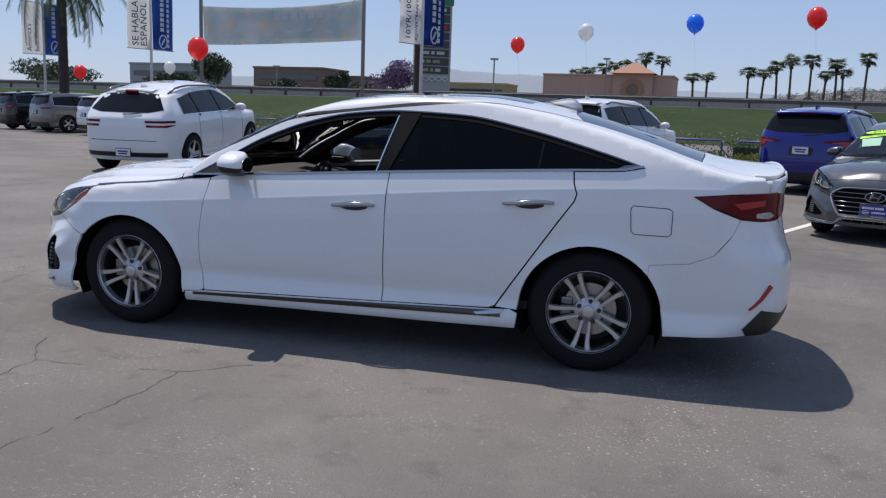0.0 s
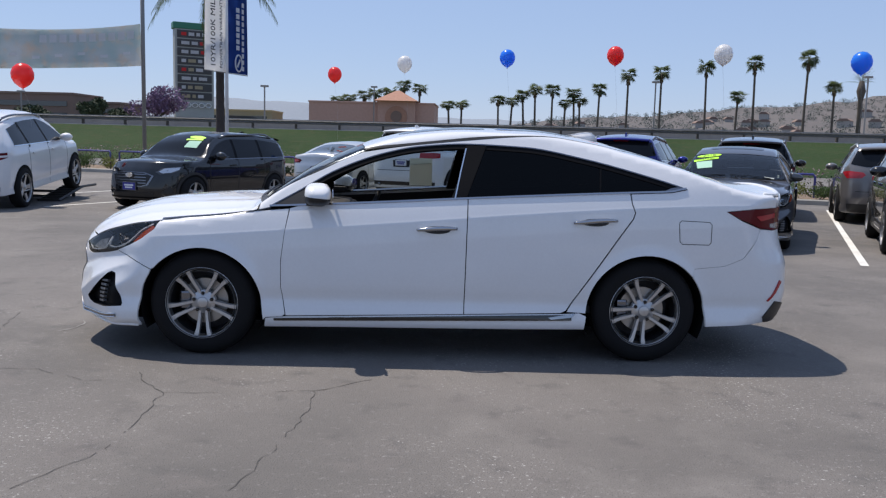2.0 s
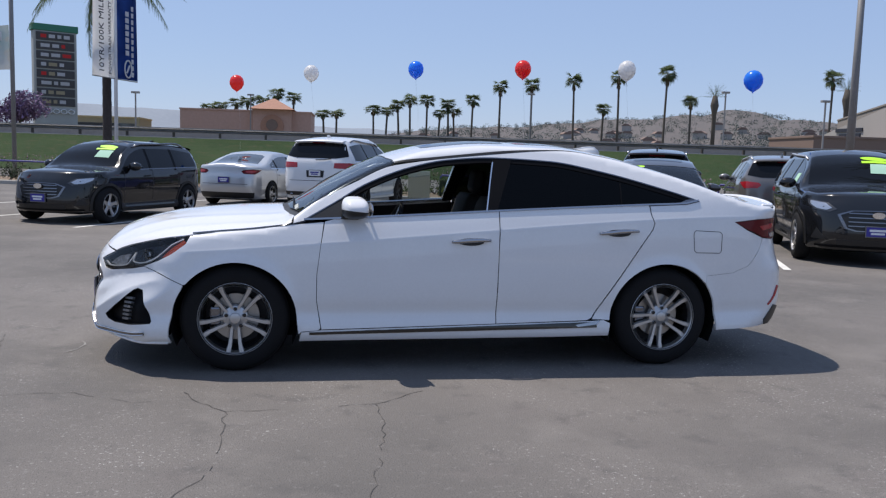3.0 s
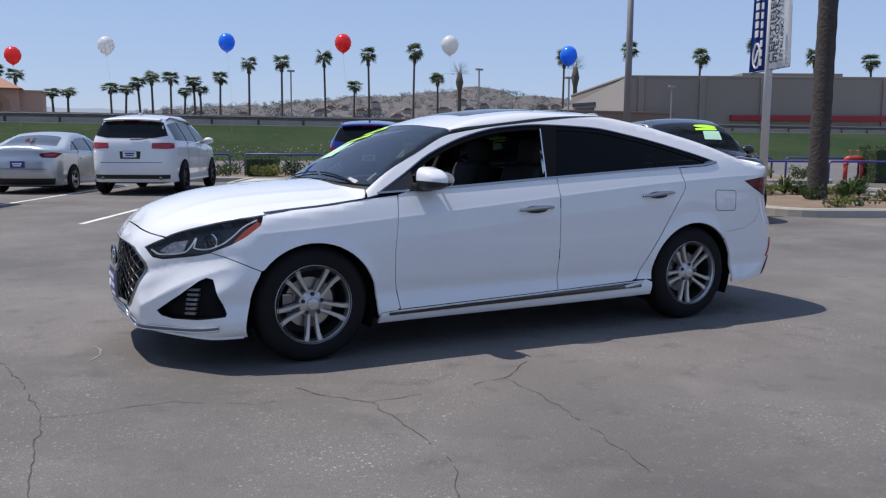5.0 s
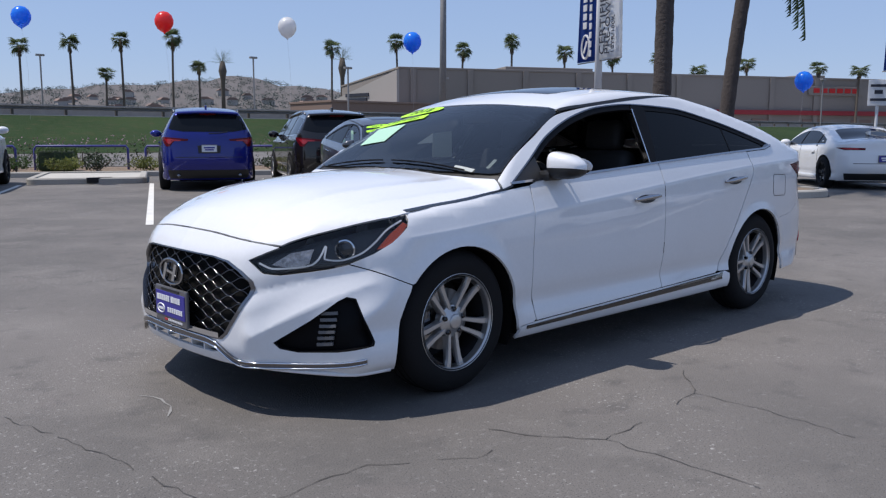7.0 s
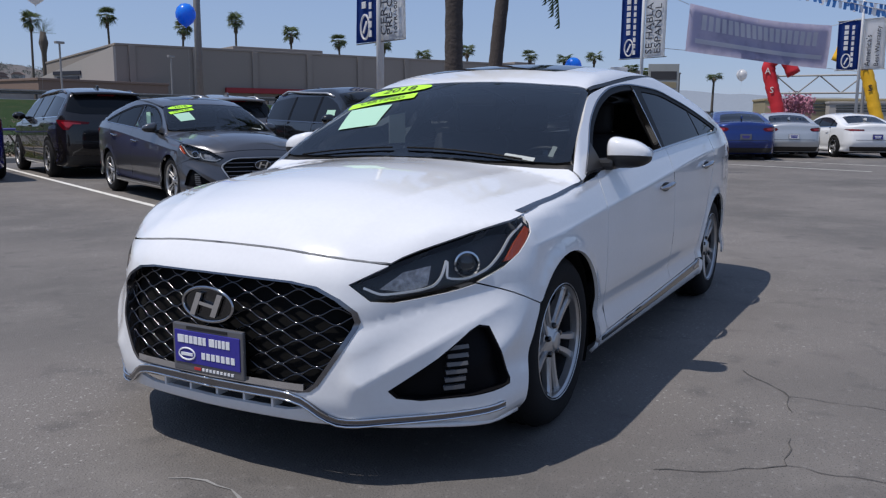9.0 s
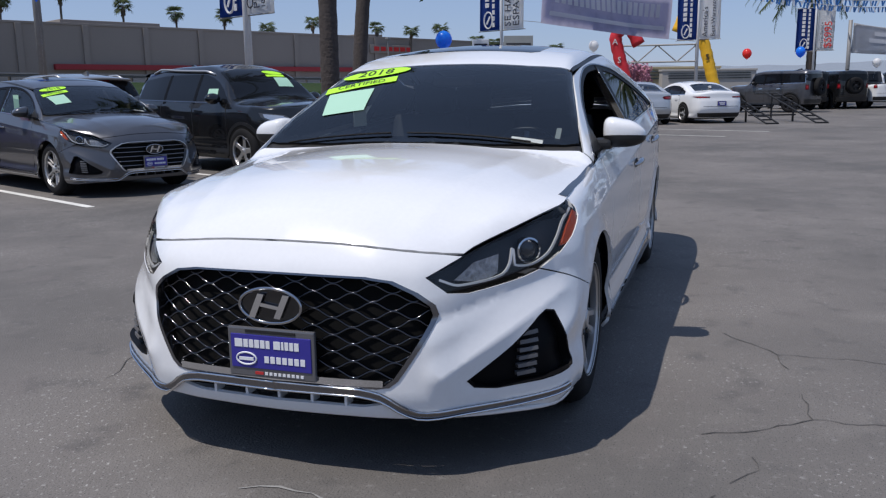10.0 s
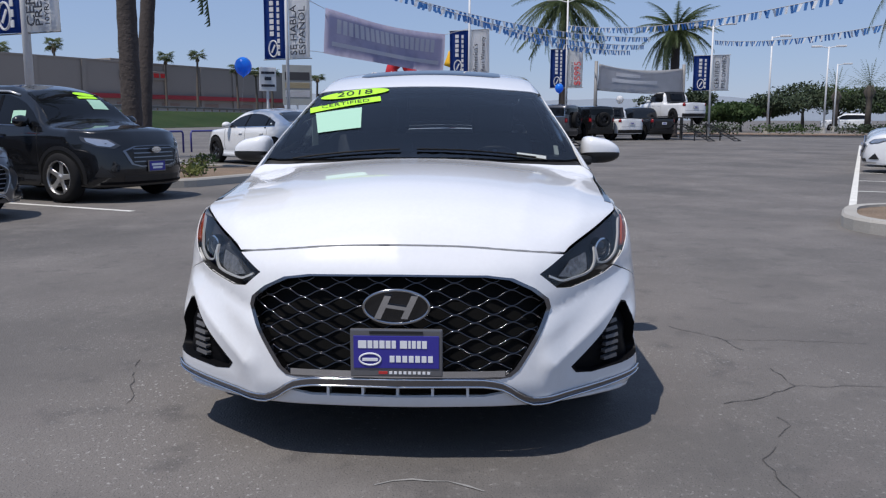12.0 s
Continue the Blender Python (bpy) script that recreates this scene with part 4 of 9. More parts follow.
        S.panel("reflector", "front", S.wrap("front", [(x, s * y, z) for x, y, z in [(-2.17, 0.555, 0.645), (-2.10, 0.63, 0.628), (-2.06, 0.665, 0.650), (-2.05, 0.675, 0.715), (-2.12, 0.61, 0.698)]]), (), 0.03, off=-0.020, thick=0.004, material=M["lampgrey"], parent=hl)
        S.panel("amber_reflector", "front", S.wrap("front", [(x, s * y, z) for x, y, z in [(-1.835, 0.83, 0.706), (-1.775, 0.838, 0.765), (-1.705, 0.846, 0.815), (-1.685, 0.852, 0.802), (-1.74, 0.858, 0.752), (-1.80, 0.850, 0.712)]]), (), 0.03, off=-0.006, material=M["amber"], parent=hl)
        gpts = [(-2.225, 0.525, 0.650), (-2.18, 0.575, 0.628), (-2.12, 0.635, 0.632), (-2.065, 0.685, 0.645), (-2.04, 0.702, 0.672), (-2.02, 0.715, 0.725)]
        S.strip("light_guide", "front", spline(S.wrap("front", [(x, s * y, z) for x, y, z in gpts]), 4), 0.0075, off=-0.008, material=M["lampglow"], parent=hl)
        gpts = [(-2.018, 0.718, 0.722), (-2.03, 0.722, 0.672), (-1.99, 0.762, 0.662), (-1.92, 0.812, 0.685), (-1.85, 0.838, 0.735), (-1.79, 0.840, 0.785), (-1.71, 0.845, 0.825)]
        S.strip("light_guide", "front", spline(S.wrap("front", [(x, s * y, z) for x, y, z in gpts]), 4), 0.0075, off=-0.008, material=M["lampglow"], parent=hl)
        for (x, y, z), rr in (((-1.955, 0.765, 0.712), 0.044),):
            q = S.at("front", S.wrap("front", [(x, s * y, z)]))
            nn = S.grad(q)[0]
            mm = Matrix.Translation(Vector(q[0]) - Vector(nn) * 0.026) @ Vector((1.6 * nn[0], nn[1], 0)).normalized().to_track_quat("Z", "Y").to_matrix().to_4x4()
            part("projector_ring", lathe([(rr, -0.03), (rr, 0.0), (rr * 0.86, 0.002), (rr * 0.84, -0.012)], 28, m=mm, caps=False), M["chrome"], hl, smooth=False)
            part("projector_lens", lathe([(rr * 0.84, -0.014), (rr * 0.7, -0.004), (rr * 0.4, 0.001), (0.0, 0.003)], 24, m=mm, caps=False), M["gloss"], hl, smooth=True)

    # hood, cowl, screens, roof, boot lid
    hood_half = [(x + 0.005, y) for x, y, z in shut[::-1]] + [(x + 0.003, y - 0.005) for x, y, z in lamp_top[4:]] + [(x, y - 0.009) for x, y, z in ridge[1:]] + [(-1.05, 0.76), (-1.075, 0.65), (-1.115, 0.4), (-1.135, 0)]
    S.panel("hood", "top", both(hood_half), (), 0.03, lines=S.bonnet, material=P, parent=car)
    S.panel("cowl", "top", both([(-1.16, 0), (-1.13, 0.45), (-1.08, 0.68), (-1.06, 0.785), (-1.0, 0.78), (-1.03, 0.5), (-1.06, 0)]), (), 0.06, off=-0.016, material=M["trim"], parent=car)
    ws_half = [(-1.10, 0), (-1.08, 0.4), (-1.025, 0.70), (-1.005, 0.752), (-0.85, 0.722), (-0.65, 0.674), (-0.425, 0.622), (-0.415, 0.60), (-0.445, 0.4), (-0.458, 0)]
    ws_in = [(-1.055, 0), (-1.035, 0.4), (-0.985, 0.66), (-0.965, 0.705), (-0.84, 0.688), (-0.65, 0.642), (-0.465, 0.594), (-0.462, 0.57), (-0.490, 0.38), (-0.503, 0)]
    ws = S.panel("windscreen", "top", both(ws_half), (), 0.05, off=-0.004, thick=0.006, material=M["glassws"], parent=car)
    ws.visible_shadow = False
    S.panel("screen_border", "top", both(ws_half), [both(ws_in)], 0.04, off=-0.011, thick=0.0, material=M["gloss"], parent=car)
    roof_half = [(-0.453, 0), (-0.440, 0.4), (-0.410, 0.605), (-0.2, 0.606), (0.2, 0.600), (0.7, 0.596), (1.1, 0.586), (1.29, 0.575), (1.235, 0.4), (1.2, 0)]
    S.panel("roof", "top", both(roof_half), (), 0.045, material=P, parent=car)
    S.panel("headliner", "top", both(roof_half), (), 0.09, off=-0.035, thick=0.0, material=M["headliner"], parent=car)
    S.panel("sunroof", "top", both([(-0.20, 0), (-0.20, 0.36), (-0.16, 0.40), (0.34, 0.40), (0.38, 0.36), (0.38, 0)]), (), 0.06, off=0.0015, thick=0.006, material=M["carglass"], parent=car, label="dark glass sunroof panel")
    S.panel("sunroof", "top", both([(0.46, 0), (0.46, 0.38), (0.95, 0.38), (0.97, 0.34), (0.97, 0)]), (), 0.06, off=0.0015, thick=0.006, material=M["carglass"], parent=car)
    for s in (-1, 1):
        S.strip("roof_moulding", "top", [(x, s * y) for x, y in spline([(-0.40, 0.613), (0.2, 0.607), (0.7, 0.603), (1.1, 0.593), (1.30, 0.58)], 4)], 0.009, off=0.001, material=M["trim"], parent=car)
    rg_half = [(1.205, 0), (1.24, 0.4), (1.295, 0.575), (1.45, 0.60), (1.7, 0.632), (1.93, 0.66), (1.955, 0.4), (1.975, 0)]
    S.panel("rear_screen", "top", both(rg_half), (), 0.06, off=-0.003, thick=0.01, material=M["carglass"], parent=car)
    boot_half = [(1.98, 0), (1.96, 0.4), (1.935, 0.664), (2.1, 0.695), (2.25, 0.690), (2.32, 0.62), (2.385, 0.4), (2.405, 0)]
    boot = S.panel("boot_lid", "top", both(boot_half), (), 0.045, material=P, parent=car)
    S.panel("boot_face", "rear", S.wrap("rear", both3([(2.44, 0, 0.76), (2.42, 0.42, 0.76), (2.38, 0.55, 0.80), (2.36, 0.60, 0.87), (2.34, 0.63, 1.012), (2.28, 0.69, 1.014), (2.27, 0.69, 1.075), (2.33, 0.62, 1.085), (2.40, 0.4, 1.105), (2.42, 0, 1.112)])), (), 0.05, material=P, parent=boot)
    lip = S.at("top", spline([(2.20, -0.685), (2.275, -0.66), (2.33, -0.58), (2.375, -0.38), (2.39, 0), (2.375, 0.38), (2.33, 0.58), (2.275, 0.66), (2.20, 0.685)], 5))
    part("boot_lip", tube([tuple(v) for v in lip], 0.011, 8), P, boot, smooth=True)
    fin = bmesh.new()
    prism([(0.98, 1.44), (1.22, 1.385), (1.235, 1.415), (1.20, 1.46), (1.17, 1.472), (1.12, 1.468)], 0.05, Matrix.Translation((0, -0.025, 0.008)), fin)
    bmesh.ops.bevel(fin, geom=list(fin.edges), offset=0.012, segments=3, affect="EDGES")
    part("antenna_fin", fin, P, car, "painted shark-fin antenna", smooth=True)

    # flanks
    belt = spline([(-0.99, 0.945), (-0.85, 0.952), (-0.3, 0.985), (0.25, 1.022), (0.9, 1.062), (1.28, 1.083), (1.545, 1.097), (1.64, 1.118)], 4)
    dlo = spline([(-0.985, 0.95), (-0.80, 1.056), (-0.59, 1.180), (-0.30, 1.292), (-0.05, 1.346), (0.25, 1.368), (0.625, 1.356), (1.0, 1.292), (1.38, 1.197), (1.60, 1.132), (1.645, 1.116)], 5)
    bz = curve([p[0] for p in belt], [p[1] for p in belt])
    dz = curve([p[0] for p in dlo], [p[1] for p in dlo])
    topline = S.at("top", spline([(-1.05, 0.782), (-1.0, 0.766), (-0.7, 0.692), (-0.41, 0.628), (0.0, 0.614), (0.6, 0.609), (1.1, 0.597), (1.29, 0.586), (1.6, 0.625), (1.93, 0.668), (2.1, 0.70), (2.25, 0.695)], 8))
    rail = [(float(p[0]), float(p[2])) for p in topline]
    for s in (-1, 1):
        kw = dict(sgn=s, parent=car)
        fender = ([(-1.664, 0.853), (-1.5, 0.866), (-1.353, 0.879), (-1.2, 0.897), (-1.07, 0.915), (-0.868, 0.935), (-0.890, 0.78), (-0.911, 0.61), (-0.911, 0.45), (-0.882, 0.275), (-0.90, 0.262), (-1.0, 0.256), (-1.016, 0.24)]
                  + [p for p in arch_f[::-1] if p[0] > -1.70] + [(x + 0.003, z + 0.004) for x, y, z in seam_f[::-1]] + [(x + 0.004, z + 0.002) for x, y, z in lamp_low[6:9]])
        S.panel("front_fender", "side", fender, (), st, lines=S.creases, material=P, **kw)
        S.strip("hood_seam", "side", [(x, z + 0.004) for x, y, z in ridge] + [(-1.03, 0.928), (-0.98, 0.940)], 0.008, off=0.0015, sgn=s, thick=0.004, material=M["gloss"], parent=car)
        sill = [(-1.012, 0.19), (-0.6, 0.195), (0.6, 0.206), (1.012, 0.215), (1.02, 0.30), (0.98, 0.318), (0.89, 0.312), (0.3, 0.296), (-0.875, 0.262), (-1.0, 0.25)]
        sl = S.panel("side_sill", "side", sill, (), st, material=P, **kw)
        S.strip("sill_trim", "side", [(x, 0.243 + 0.0245 * (x + 0.95)) for x in np.linspace(-0.95, 0.93, 20)], 0.030, off=0.006, sgn=s, thick=0.02, material=M["gloss"], parent=sl, label="glossy black sill strip", ends=(0.5, 1.2))
        S.panel("sill_tip", "side", [(0.78, 0.287), (0.955, 0.316), (0.93, 0.29), (0.80, 0.275)], (), 0.04, off=0.008, thick=0.02, material=M["handle"], sgn=s, parent=sl)
        quarter = (rail + [(2.27, 1.05), (2.27, 1.012), (2.08, 1.003), (1.895, 0.984), (2.0, 0.925), (2.137, 0.873), (2.11, 0.80), (2.02, 0.685), (1.9, 0.637), (1.70, 0.617), (1.698, 0.561)]
                   + [p for p in arch_r[::-1] if p[0] < 1.68] + [(1.016, 0.32), (0.90, 0.325), (0.98, 0.45), (1.12, 0.66), (1.22, 0.81), (1.30, 0.925), (1.312, 0.965), (1.293, 1.02), (1.287, 1.078), (1.545, 1.092), (1.65, 1.114)]
                   + [(x, z + 0.003) for x, z in dlo[::-1]] + [(-0.99, 0.938), (-1.055, 0.925)])
        bs = S.panel("body_side", "side", quarter, (), st, lines=S.creases + [[(x, z - d) for x, z in rail] for d in (0.005, 0.012, 0.024)], material=P, **kw)
        S.panel("inner_side", "side", [(x, z) for x, z in quarter], (), 0.08, off=-0.030, thick=0.0, sgn=s, material=M["dash"], parent=bs)
        S.panel("fuel_flap", "side", [(1.597, 0.905), (1.607, 0.915), (1.78, 0.907), (1.795, 0.895), (1.793, 0.79), (1.78, 0.778), (1.62, 0.782), (1.605, 0.795)], (), 0.04, off=0.0015, thick=0.01, material=P, sgn=s, parent=bs) if s < 0 else None
        if s < 0:
            S.strip("flap_gap", "side", [(1.590, 0.90), (1.594, 0.912), (1.603, 0.922), (1.785, 0.915), (1.802, 0.90), (1.801, 0.785), (1.788, 0.771), (1.615, 0.774), (1.598, 0.79), (1.590, 0.90)], 0.004, off=0.001, thick=0.002, material=M["trim"], sgn=s, parent=bs)

        fd = ([(-0.875, 0.268), (-0.907, 0.45), (-0.907, 0.61), (-0.887, 0.78), (-0.860, 0.938)] + [(x, z) for x, z in belt if -0.85 < x < 0.24] + [(0.253, 1.020), (0.248, 0.8), (0.242, 0.299)])
        rd = ([(0.248, 0.299), (0.254, 0.8), (0.259, 1.021)] + [(x, z) for x, z in belt if 0.27 < x < 1.27] + [(1.279, 1.080), (1.285, 1.02), (1.304, 0.965), (1.293, 0.928), (1.21, 0.81), (1.11, 0.66), (0.97, 0.45), (0.893, 0.332), (0.86, 0.318)])
        for nm, poly, hx, hz in (("front_door", fd, (-0.062, 0.190), (0.826, 0.838)), ("rear_door", rd, (0.920, 1.192), (0.893, 0.911))):
            d = S.panel(nm, "side", poly, (), st, lines=S.creases, material=P, **kw)
            S.panel("door_card", "side", poly, (), 0.1, off=-0.055, thick=0.0, sgn=s, material=M["dash"], parent=d)
            # grip
            hp = spline([(hx[0], hz[0]), (hx[0] + 0.07, hz[0] + 0.006), ((hx[0] + hx[1]) / 2, (hz[0] + hz[1]) / 2 + 0.005), (hx[1] - 0.03, hz[1] + 0.002), (hx[1], hz[1])], 4)
            q = S.at("side", hp, s)
            n = len(q)
            lift = np.sin(np.linspace(0.12, math.pi - 0.12, n))[:, None] ** 0.5 * 0.030
            pts = q + S.grad(q) * lift
            part("door_handle", tube([tuple(v) for v in pts], 0.015, 8, taper=[0.55 + 0.45 * math.sin(math.pi * i / (n - 1)) for i in range(n)]), M["handle"], d, "chrome door handle", smooth=True)
            S.panel("handle_cup", "side", ell((hx[0] + hx[1]) / 2, (hz[0] + hz[1]) / 2 - 0.004, 0.085, 0.024, 0, 350, 24), (), 0.04, off=0.002, thick=0.002, sgn=s, material=M["trim"], parent=d)
        # window surrounds and glass
        for nm, line, wd, mt, of in (("belt_chrome", [(x, z + 0.004) for x, z in belt], 0.011, "handle", 0.006), ("window_frame", [(x, z - 0.014) for x, z in dlo[1:-1]], 0.034, "frameblack", -0.003), ("window_chrome", [(x, z - 0.001) for x, z in dlo], 0.007, "satin", 0.002)):
            S.strip(nm, "side", line, wd, off=of, sgn=s, thick=0.02, material=M[mt], parent=bs)
        S.panel("window_tip", "side", [(1.50, 1.103), (1.575, 1.108), (1.632, 1.120), (1.585, 1.128), (1.545, 1.122)], (), 0.02, off=0.004, sgn=s, thick=0.01, material=M["satin"], parent=bs, label="chrome window corner")
        S.panel("pillar_cover", "side", [(0.175, bz(0.175) + 0.006), (0.245, bz(0.245) + 0.006), (0.375, dz(0.375) - 0.01), (0.245, dz(0.245) - 0.01)], (), 0.05, off=0.001, sgn=s, thick=0.04, material=M["frameblack"], parent=bs)
        S.strip("pillar_edge", "side", [(0.175, float(bz(0.175)) + 0.01), (0.21, 1.19), (0.245, float(dz(0.245)) - 0.03)], 0.008, off=0.004, sgn=s, thick=0.03, material=M["chrome"], parent=bs)
        S.panel("mirror_sail", "side", [(-0.975, 0.955), (-0.80, 1.045), (-0.745, 1.075), (-0.745, 0.964)], (), 0.05, off=0.0, sgn=s, thick=0.02, material=M["trim"], parent=bs)
        rw = [(0.24, float(bz(0.24)) + 0.008)] + [(x, z + 0.008) for x, z in belt if 0.26 < x < 1.08] + [(1.085, float(bz(1.085)) + 0.008), (1.10, float(dz(1.10)) - 0.02)] + [(x, z - 0.02) for x, z in dlo[::-1] if 0.38 < x < 1.09] + [(0.37, float(dz(0.37)) - 0.02)]
        S.panel("rear_window", "side", rw, (), 0.06, off=-0.008, sgn=s, thick=0.004, material=M["glassdark"], parent=bs)
        qw = [(1.097, float(bz(1.097)) + 0.008)] + [(x, z + 0.008) for x, z in belt if 1.11 < x < 1.56] + [(1.575, 1.118)] + [(x, z - 0.018) for x, z in dlo[::-1] if 1.12 < x < 1.56] + [(1.112, float(dz(1.112)) - 0.02)]
        S.panel("quarter_window", "side", qw, (), 0.05, off=-0.008, sgn=s, thick=0.004, material=M["glassdark"], parent=bs)
        S.strip("window_divider", "side", [(1.091, float(bz(1.091)) + 0.01), (1.106, float(dz(1.106)) - 0.02)], 0.010, off=-0.006, sgn=s, thick=0.02, material=M["frameblack"], parent=bs)
        if s > 0 or not mesh:
            fw = [(-0.735, 0.968)] + [(x, z + 0.006) for x, z in belt if -0.7 < x < 0.16] + [(0.175, float(bz(0.175)) + 0.006), (0.24, float(dz(0.24)) - 0.02)] + [(x, z - 0.02) for x, z in dlo[::-1] if -0.78 < x < 0.23] + [(-0.735, 1.07)]
            g = S.panel("front_window", "side", fw, (), 0.06, off=-0.008, sgn=s, thick=0.004, material=M["glassclear"], parent=bs)
            g.visible_shadow = False

        # tail lamp and rear bumper corner
        on = lambda pts: [tuple(float(c) for c in q) for q in S.at("side", pts, s)]
        tl = S.wrap("rear", on([(1.905, 0.981), (2.08, 1.0), (2.20, 1.006)]) + [(2.27, s * 0.695, 1.008), (2.33, s * 0.62, 1.008), (2.37, s * 0.50, 1.0), (2.385, s * 0.44, 0.965), (2.39, s * 0.44, 0.90), (2.34, s * 0.62, 0.868)] + on([(2.25, 0.864), (2.145, 0.879), (2.0, 0.932)]))
        S.panel("tail_corner", "rear", S.wrap("rear", [(2.15, s * 0.80, 1.0), (2.34, s * 0.58, 1.0), (2.37, s * 0.50, 1.085), (2.24, s * 0.69, 1.08), (2.15, s * 0.75, 1.06)]), (), 0.04, off=-0.007, thick=0.0, material=P, parent=car)
        tlo = new("tail_lamp")
        tlo.parent = car
        tlo["label"] = "dark red wraparound tail lamp"
        S.panel("lens", "rear", tl, (), 0.04, off=0.004, thick=0.03, material=M["red"], parent=tlo)
        S.panel("light_bar", "rear", S.wrap("rear", [(x, s * y, z) for x, y, z in [(2.06, 0.795, 0.955), (2.24, 0.715, 0.975), (2.24, 0.715, 0.945), (2.10, 0.785, 0.925)]]), (), 0.04, off=0.007, thick=0.004, material=M["redlit"], parent=tlo)
        S.panel("reverse_lens", "rear", S.wrap("rear", [(x, s * y, z) for x, y, z in [(2.20, 0.75, 0.905), (2.28, 0.69, 0.912), (2.31, 0.655, 0.890), (2.27, 0.70, 0.875), (2.2, 0.75, 0.882)]]), (), 0.04, off=0.007, thick=0.004, material=M["lampclear"], parent=tlo)

        # door mirror
        mi = new("door_mirror")
        mi.parent = car
        mi["label"] = "painted door mirror with black base"
        bm = bmesh.new()
        bmesh.ops.create_uvsphere(bm, u_segments=28, v_segments=18, radius=1.0)
        for v in bm.verts:
            x, y, z = v.co
            sx = math.copysign(abs(x) ** 0.6, x)
            o = y * s  # -1 beside the car, 1 at the outer tip
            v.co = ((0.085 if x < 0 else 0.105) * sx * (1 if x < 0 else 0.75) * (1 - 0.12 * max(o, 0)), 0.098 * math.copysign(abs(y) ** 0.7, y), 0.064 * math.copysign(abs(z) ** 0.7, z) * (1.0 - 0.36 * o) - 0.012 * o)
        capm = bm.copy()
        for half_, up_ in ((bm, True), (capm, False)):
            bmesh.ops.bisect_plane(half_, geom=list(half_.verts) + list(half_.edges) + list(half_.faces), plane_co=(0, 0, -0.014 if up_ else -0.016), plane_no=(0.10, 0, 1), clear_inner=up_, clear_outer=not up_)
            half_.transform(pose(-0.675, s * 0.908, 1.028, 0, 0, -8 * s))
        part("mirror_cap", bm, P, mi, "painted mirror cap", smooth=True)
        part("mirror_foot", capm, M["trim"], mi, smooth=True)
        arm = bmesh.new()
        box(arm, (-0.76, min(s * 0.77, s * 0.86), 0.955), (-0.64, max(s * 0.77, s * 0.86), 1.005), 0.018)
        part("mirror_arm", arm, M["trim"], mi)
        part("mirror_glass", prism(ell(0, 1.026, 0.095, 0.045, 0, 350, 24), 0.004, pose(-0.588, s * 0.895, 0, 0, 0, 90 - 8 * s)), M["chrome"], mi)

        # wheels and wells
        wheel(car, -1.4025, s * 0.775, 0.333, 0.333, 0.224, 0.205, s, turn=0 if s < 0 else 20)
        wheel(car, 1.4025, s * 0.775, 0.333, 0.333, 0.224, 0.205, s, turn=-9 if s < 0 else 30)
        arch_liner(car, -1.4025, 0.325, 0.385, s * 0.86, s * 0.55)
        arch_liner(car, 1.4025, 0.325, 0.392, s * 0.86, s * 0.55)
    # rear bumper
    half = ([(2.38, 0, 0.25), (2.36, 0.3, 0.25), (2.32, 0.55, 0.255), (2.2, 0.75, 0.26), (1.95, 0.86, 0.25), (1.79, 0.88, 0.245)] + [(x, float(S.at("side", [(x, z)], 1)[0][1]), z) for x, z in arch_r[::-1] + [(1.7008, 0.5585)] if x > 1.70]
            + [tuple(float(c) for c in q) for q in S.at("side", [(1.7008, 0.6145), (1.9, 0.6345), (2.022, 0.683), (2.1125, 0.80), (2.14, 0.8715), (2.25, 0.86)], 1)] + [(2.34, 0.62, 0.864), (2.38, 0.55, 0.79), (2.42, 0.42, 0.752), (2.44, 0, 0.752)])
    rb = S.panel("rear_bumper", "rear", S.wrap("rear", both3(half)), (), 0.04, material=P, parent=car)
    S.panel("diffuser", "rear", S.wrap("rear", both3([(2.46, 0, 0.38), (2.44, 0.35, 0.38), (2.38, 0.56, 0.36), (2.26, 0.745, 0.40), (2.18, 0.79, 0.30), (2.2, 0.76, 0.262), (2.36, 0.3, 0.25), (2.38, 0, 0.25)])), (), 0.05, off=0.006, material=M["trim"], parent=rb)
    for s in (-1, 1):
        S.strip("reflector", "rear", S.wrap("rear", [(2.20, s * 0.785, 0.405), (2.25, s * 0.755, 0.46), (2.30, s * 0.72, 0.53)]), 0.022, off=0.008, material=M["redlit"], parent=rb, ends=(0.4, 1.0))

    # underside
    part("underbody", boxes(((-1.0, -0.845, 0.205), (1.0, 0.845, 0.30)), ((-2.20, -0.50, 0.21), (-1.0, 0.50, 0.30)), ((1.0, -0.52, 0.24), (2.28, 0.52, 0.34)), ((-2.02, -0.72, 0.21), (-1.80, 0.72, 0.28)), ((1.85, -0.72, 0.27), (2.1, 0.72, 0.34)), bevel=0.01), M["liner"], car)
    # unseen solid boxes, added to stop sun leaking through panel gaps into the shadow
    part("engine_bay_blocker", boxes(((-2.08, -0.58, 0.28), (-1.06, 0.58, 0.70)), ((-1.98, -0.76, 0.21), (-1.80, 0.76, 0.26)), bevel=0.01), M["liner"], car)
    part("bulkhead", boxes(((-1.10, -0.78, 0.30), (-1.02, 0.78, 0.90)), bevel=0.005), M["liner"], car)
    part("rear_bulkhead", boxes(((1.30, -0.60, 0.30), (1.36, 0.60, 0.95)), bevel=0.005), M["liner"], car)

    # cabin
    part("cabin_floor", boxes(((-1.02, -0.78, 0.30), (1.3, 0.78, 0.345))), M["dash"], car)
    dash = bmesh.new()
    prism([(-1.02, 0.60), (-0.62, 0.62), (-0.50, 0.74), (-0.50, 0.84), (-0.58, 0.915), (-0.95, 0.955), (-1.02, 0.955)], 1.50, Matrix.Translation((0, -0.75, 0)), dash)
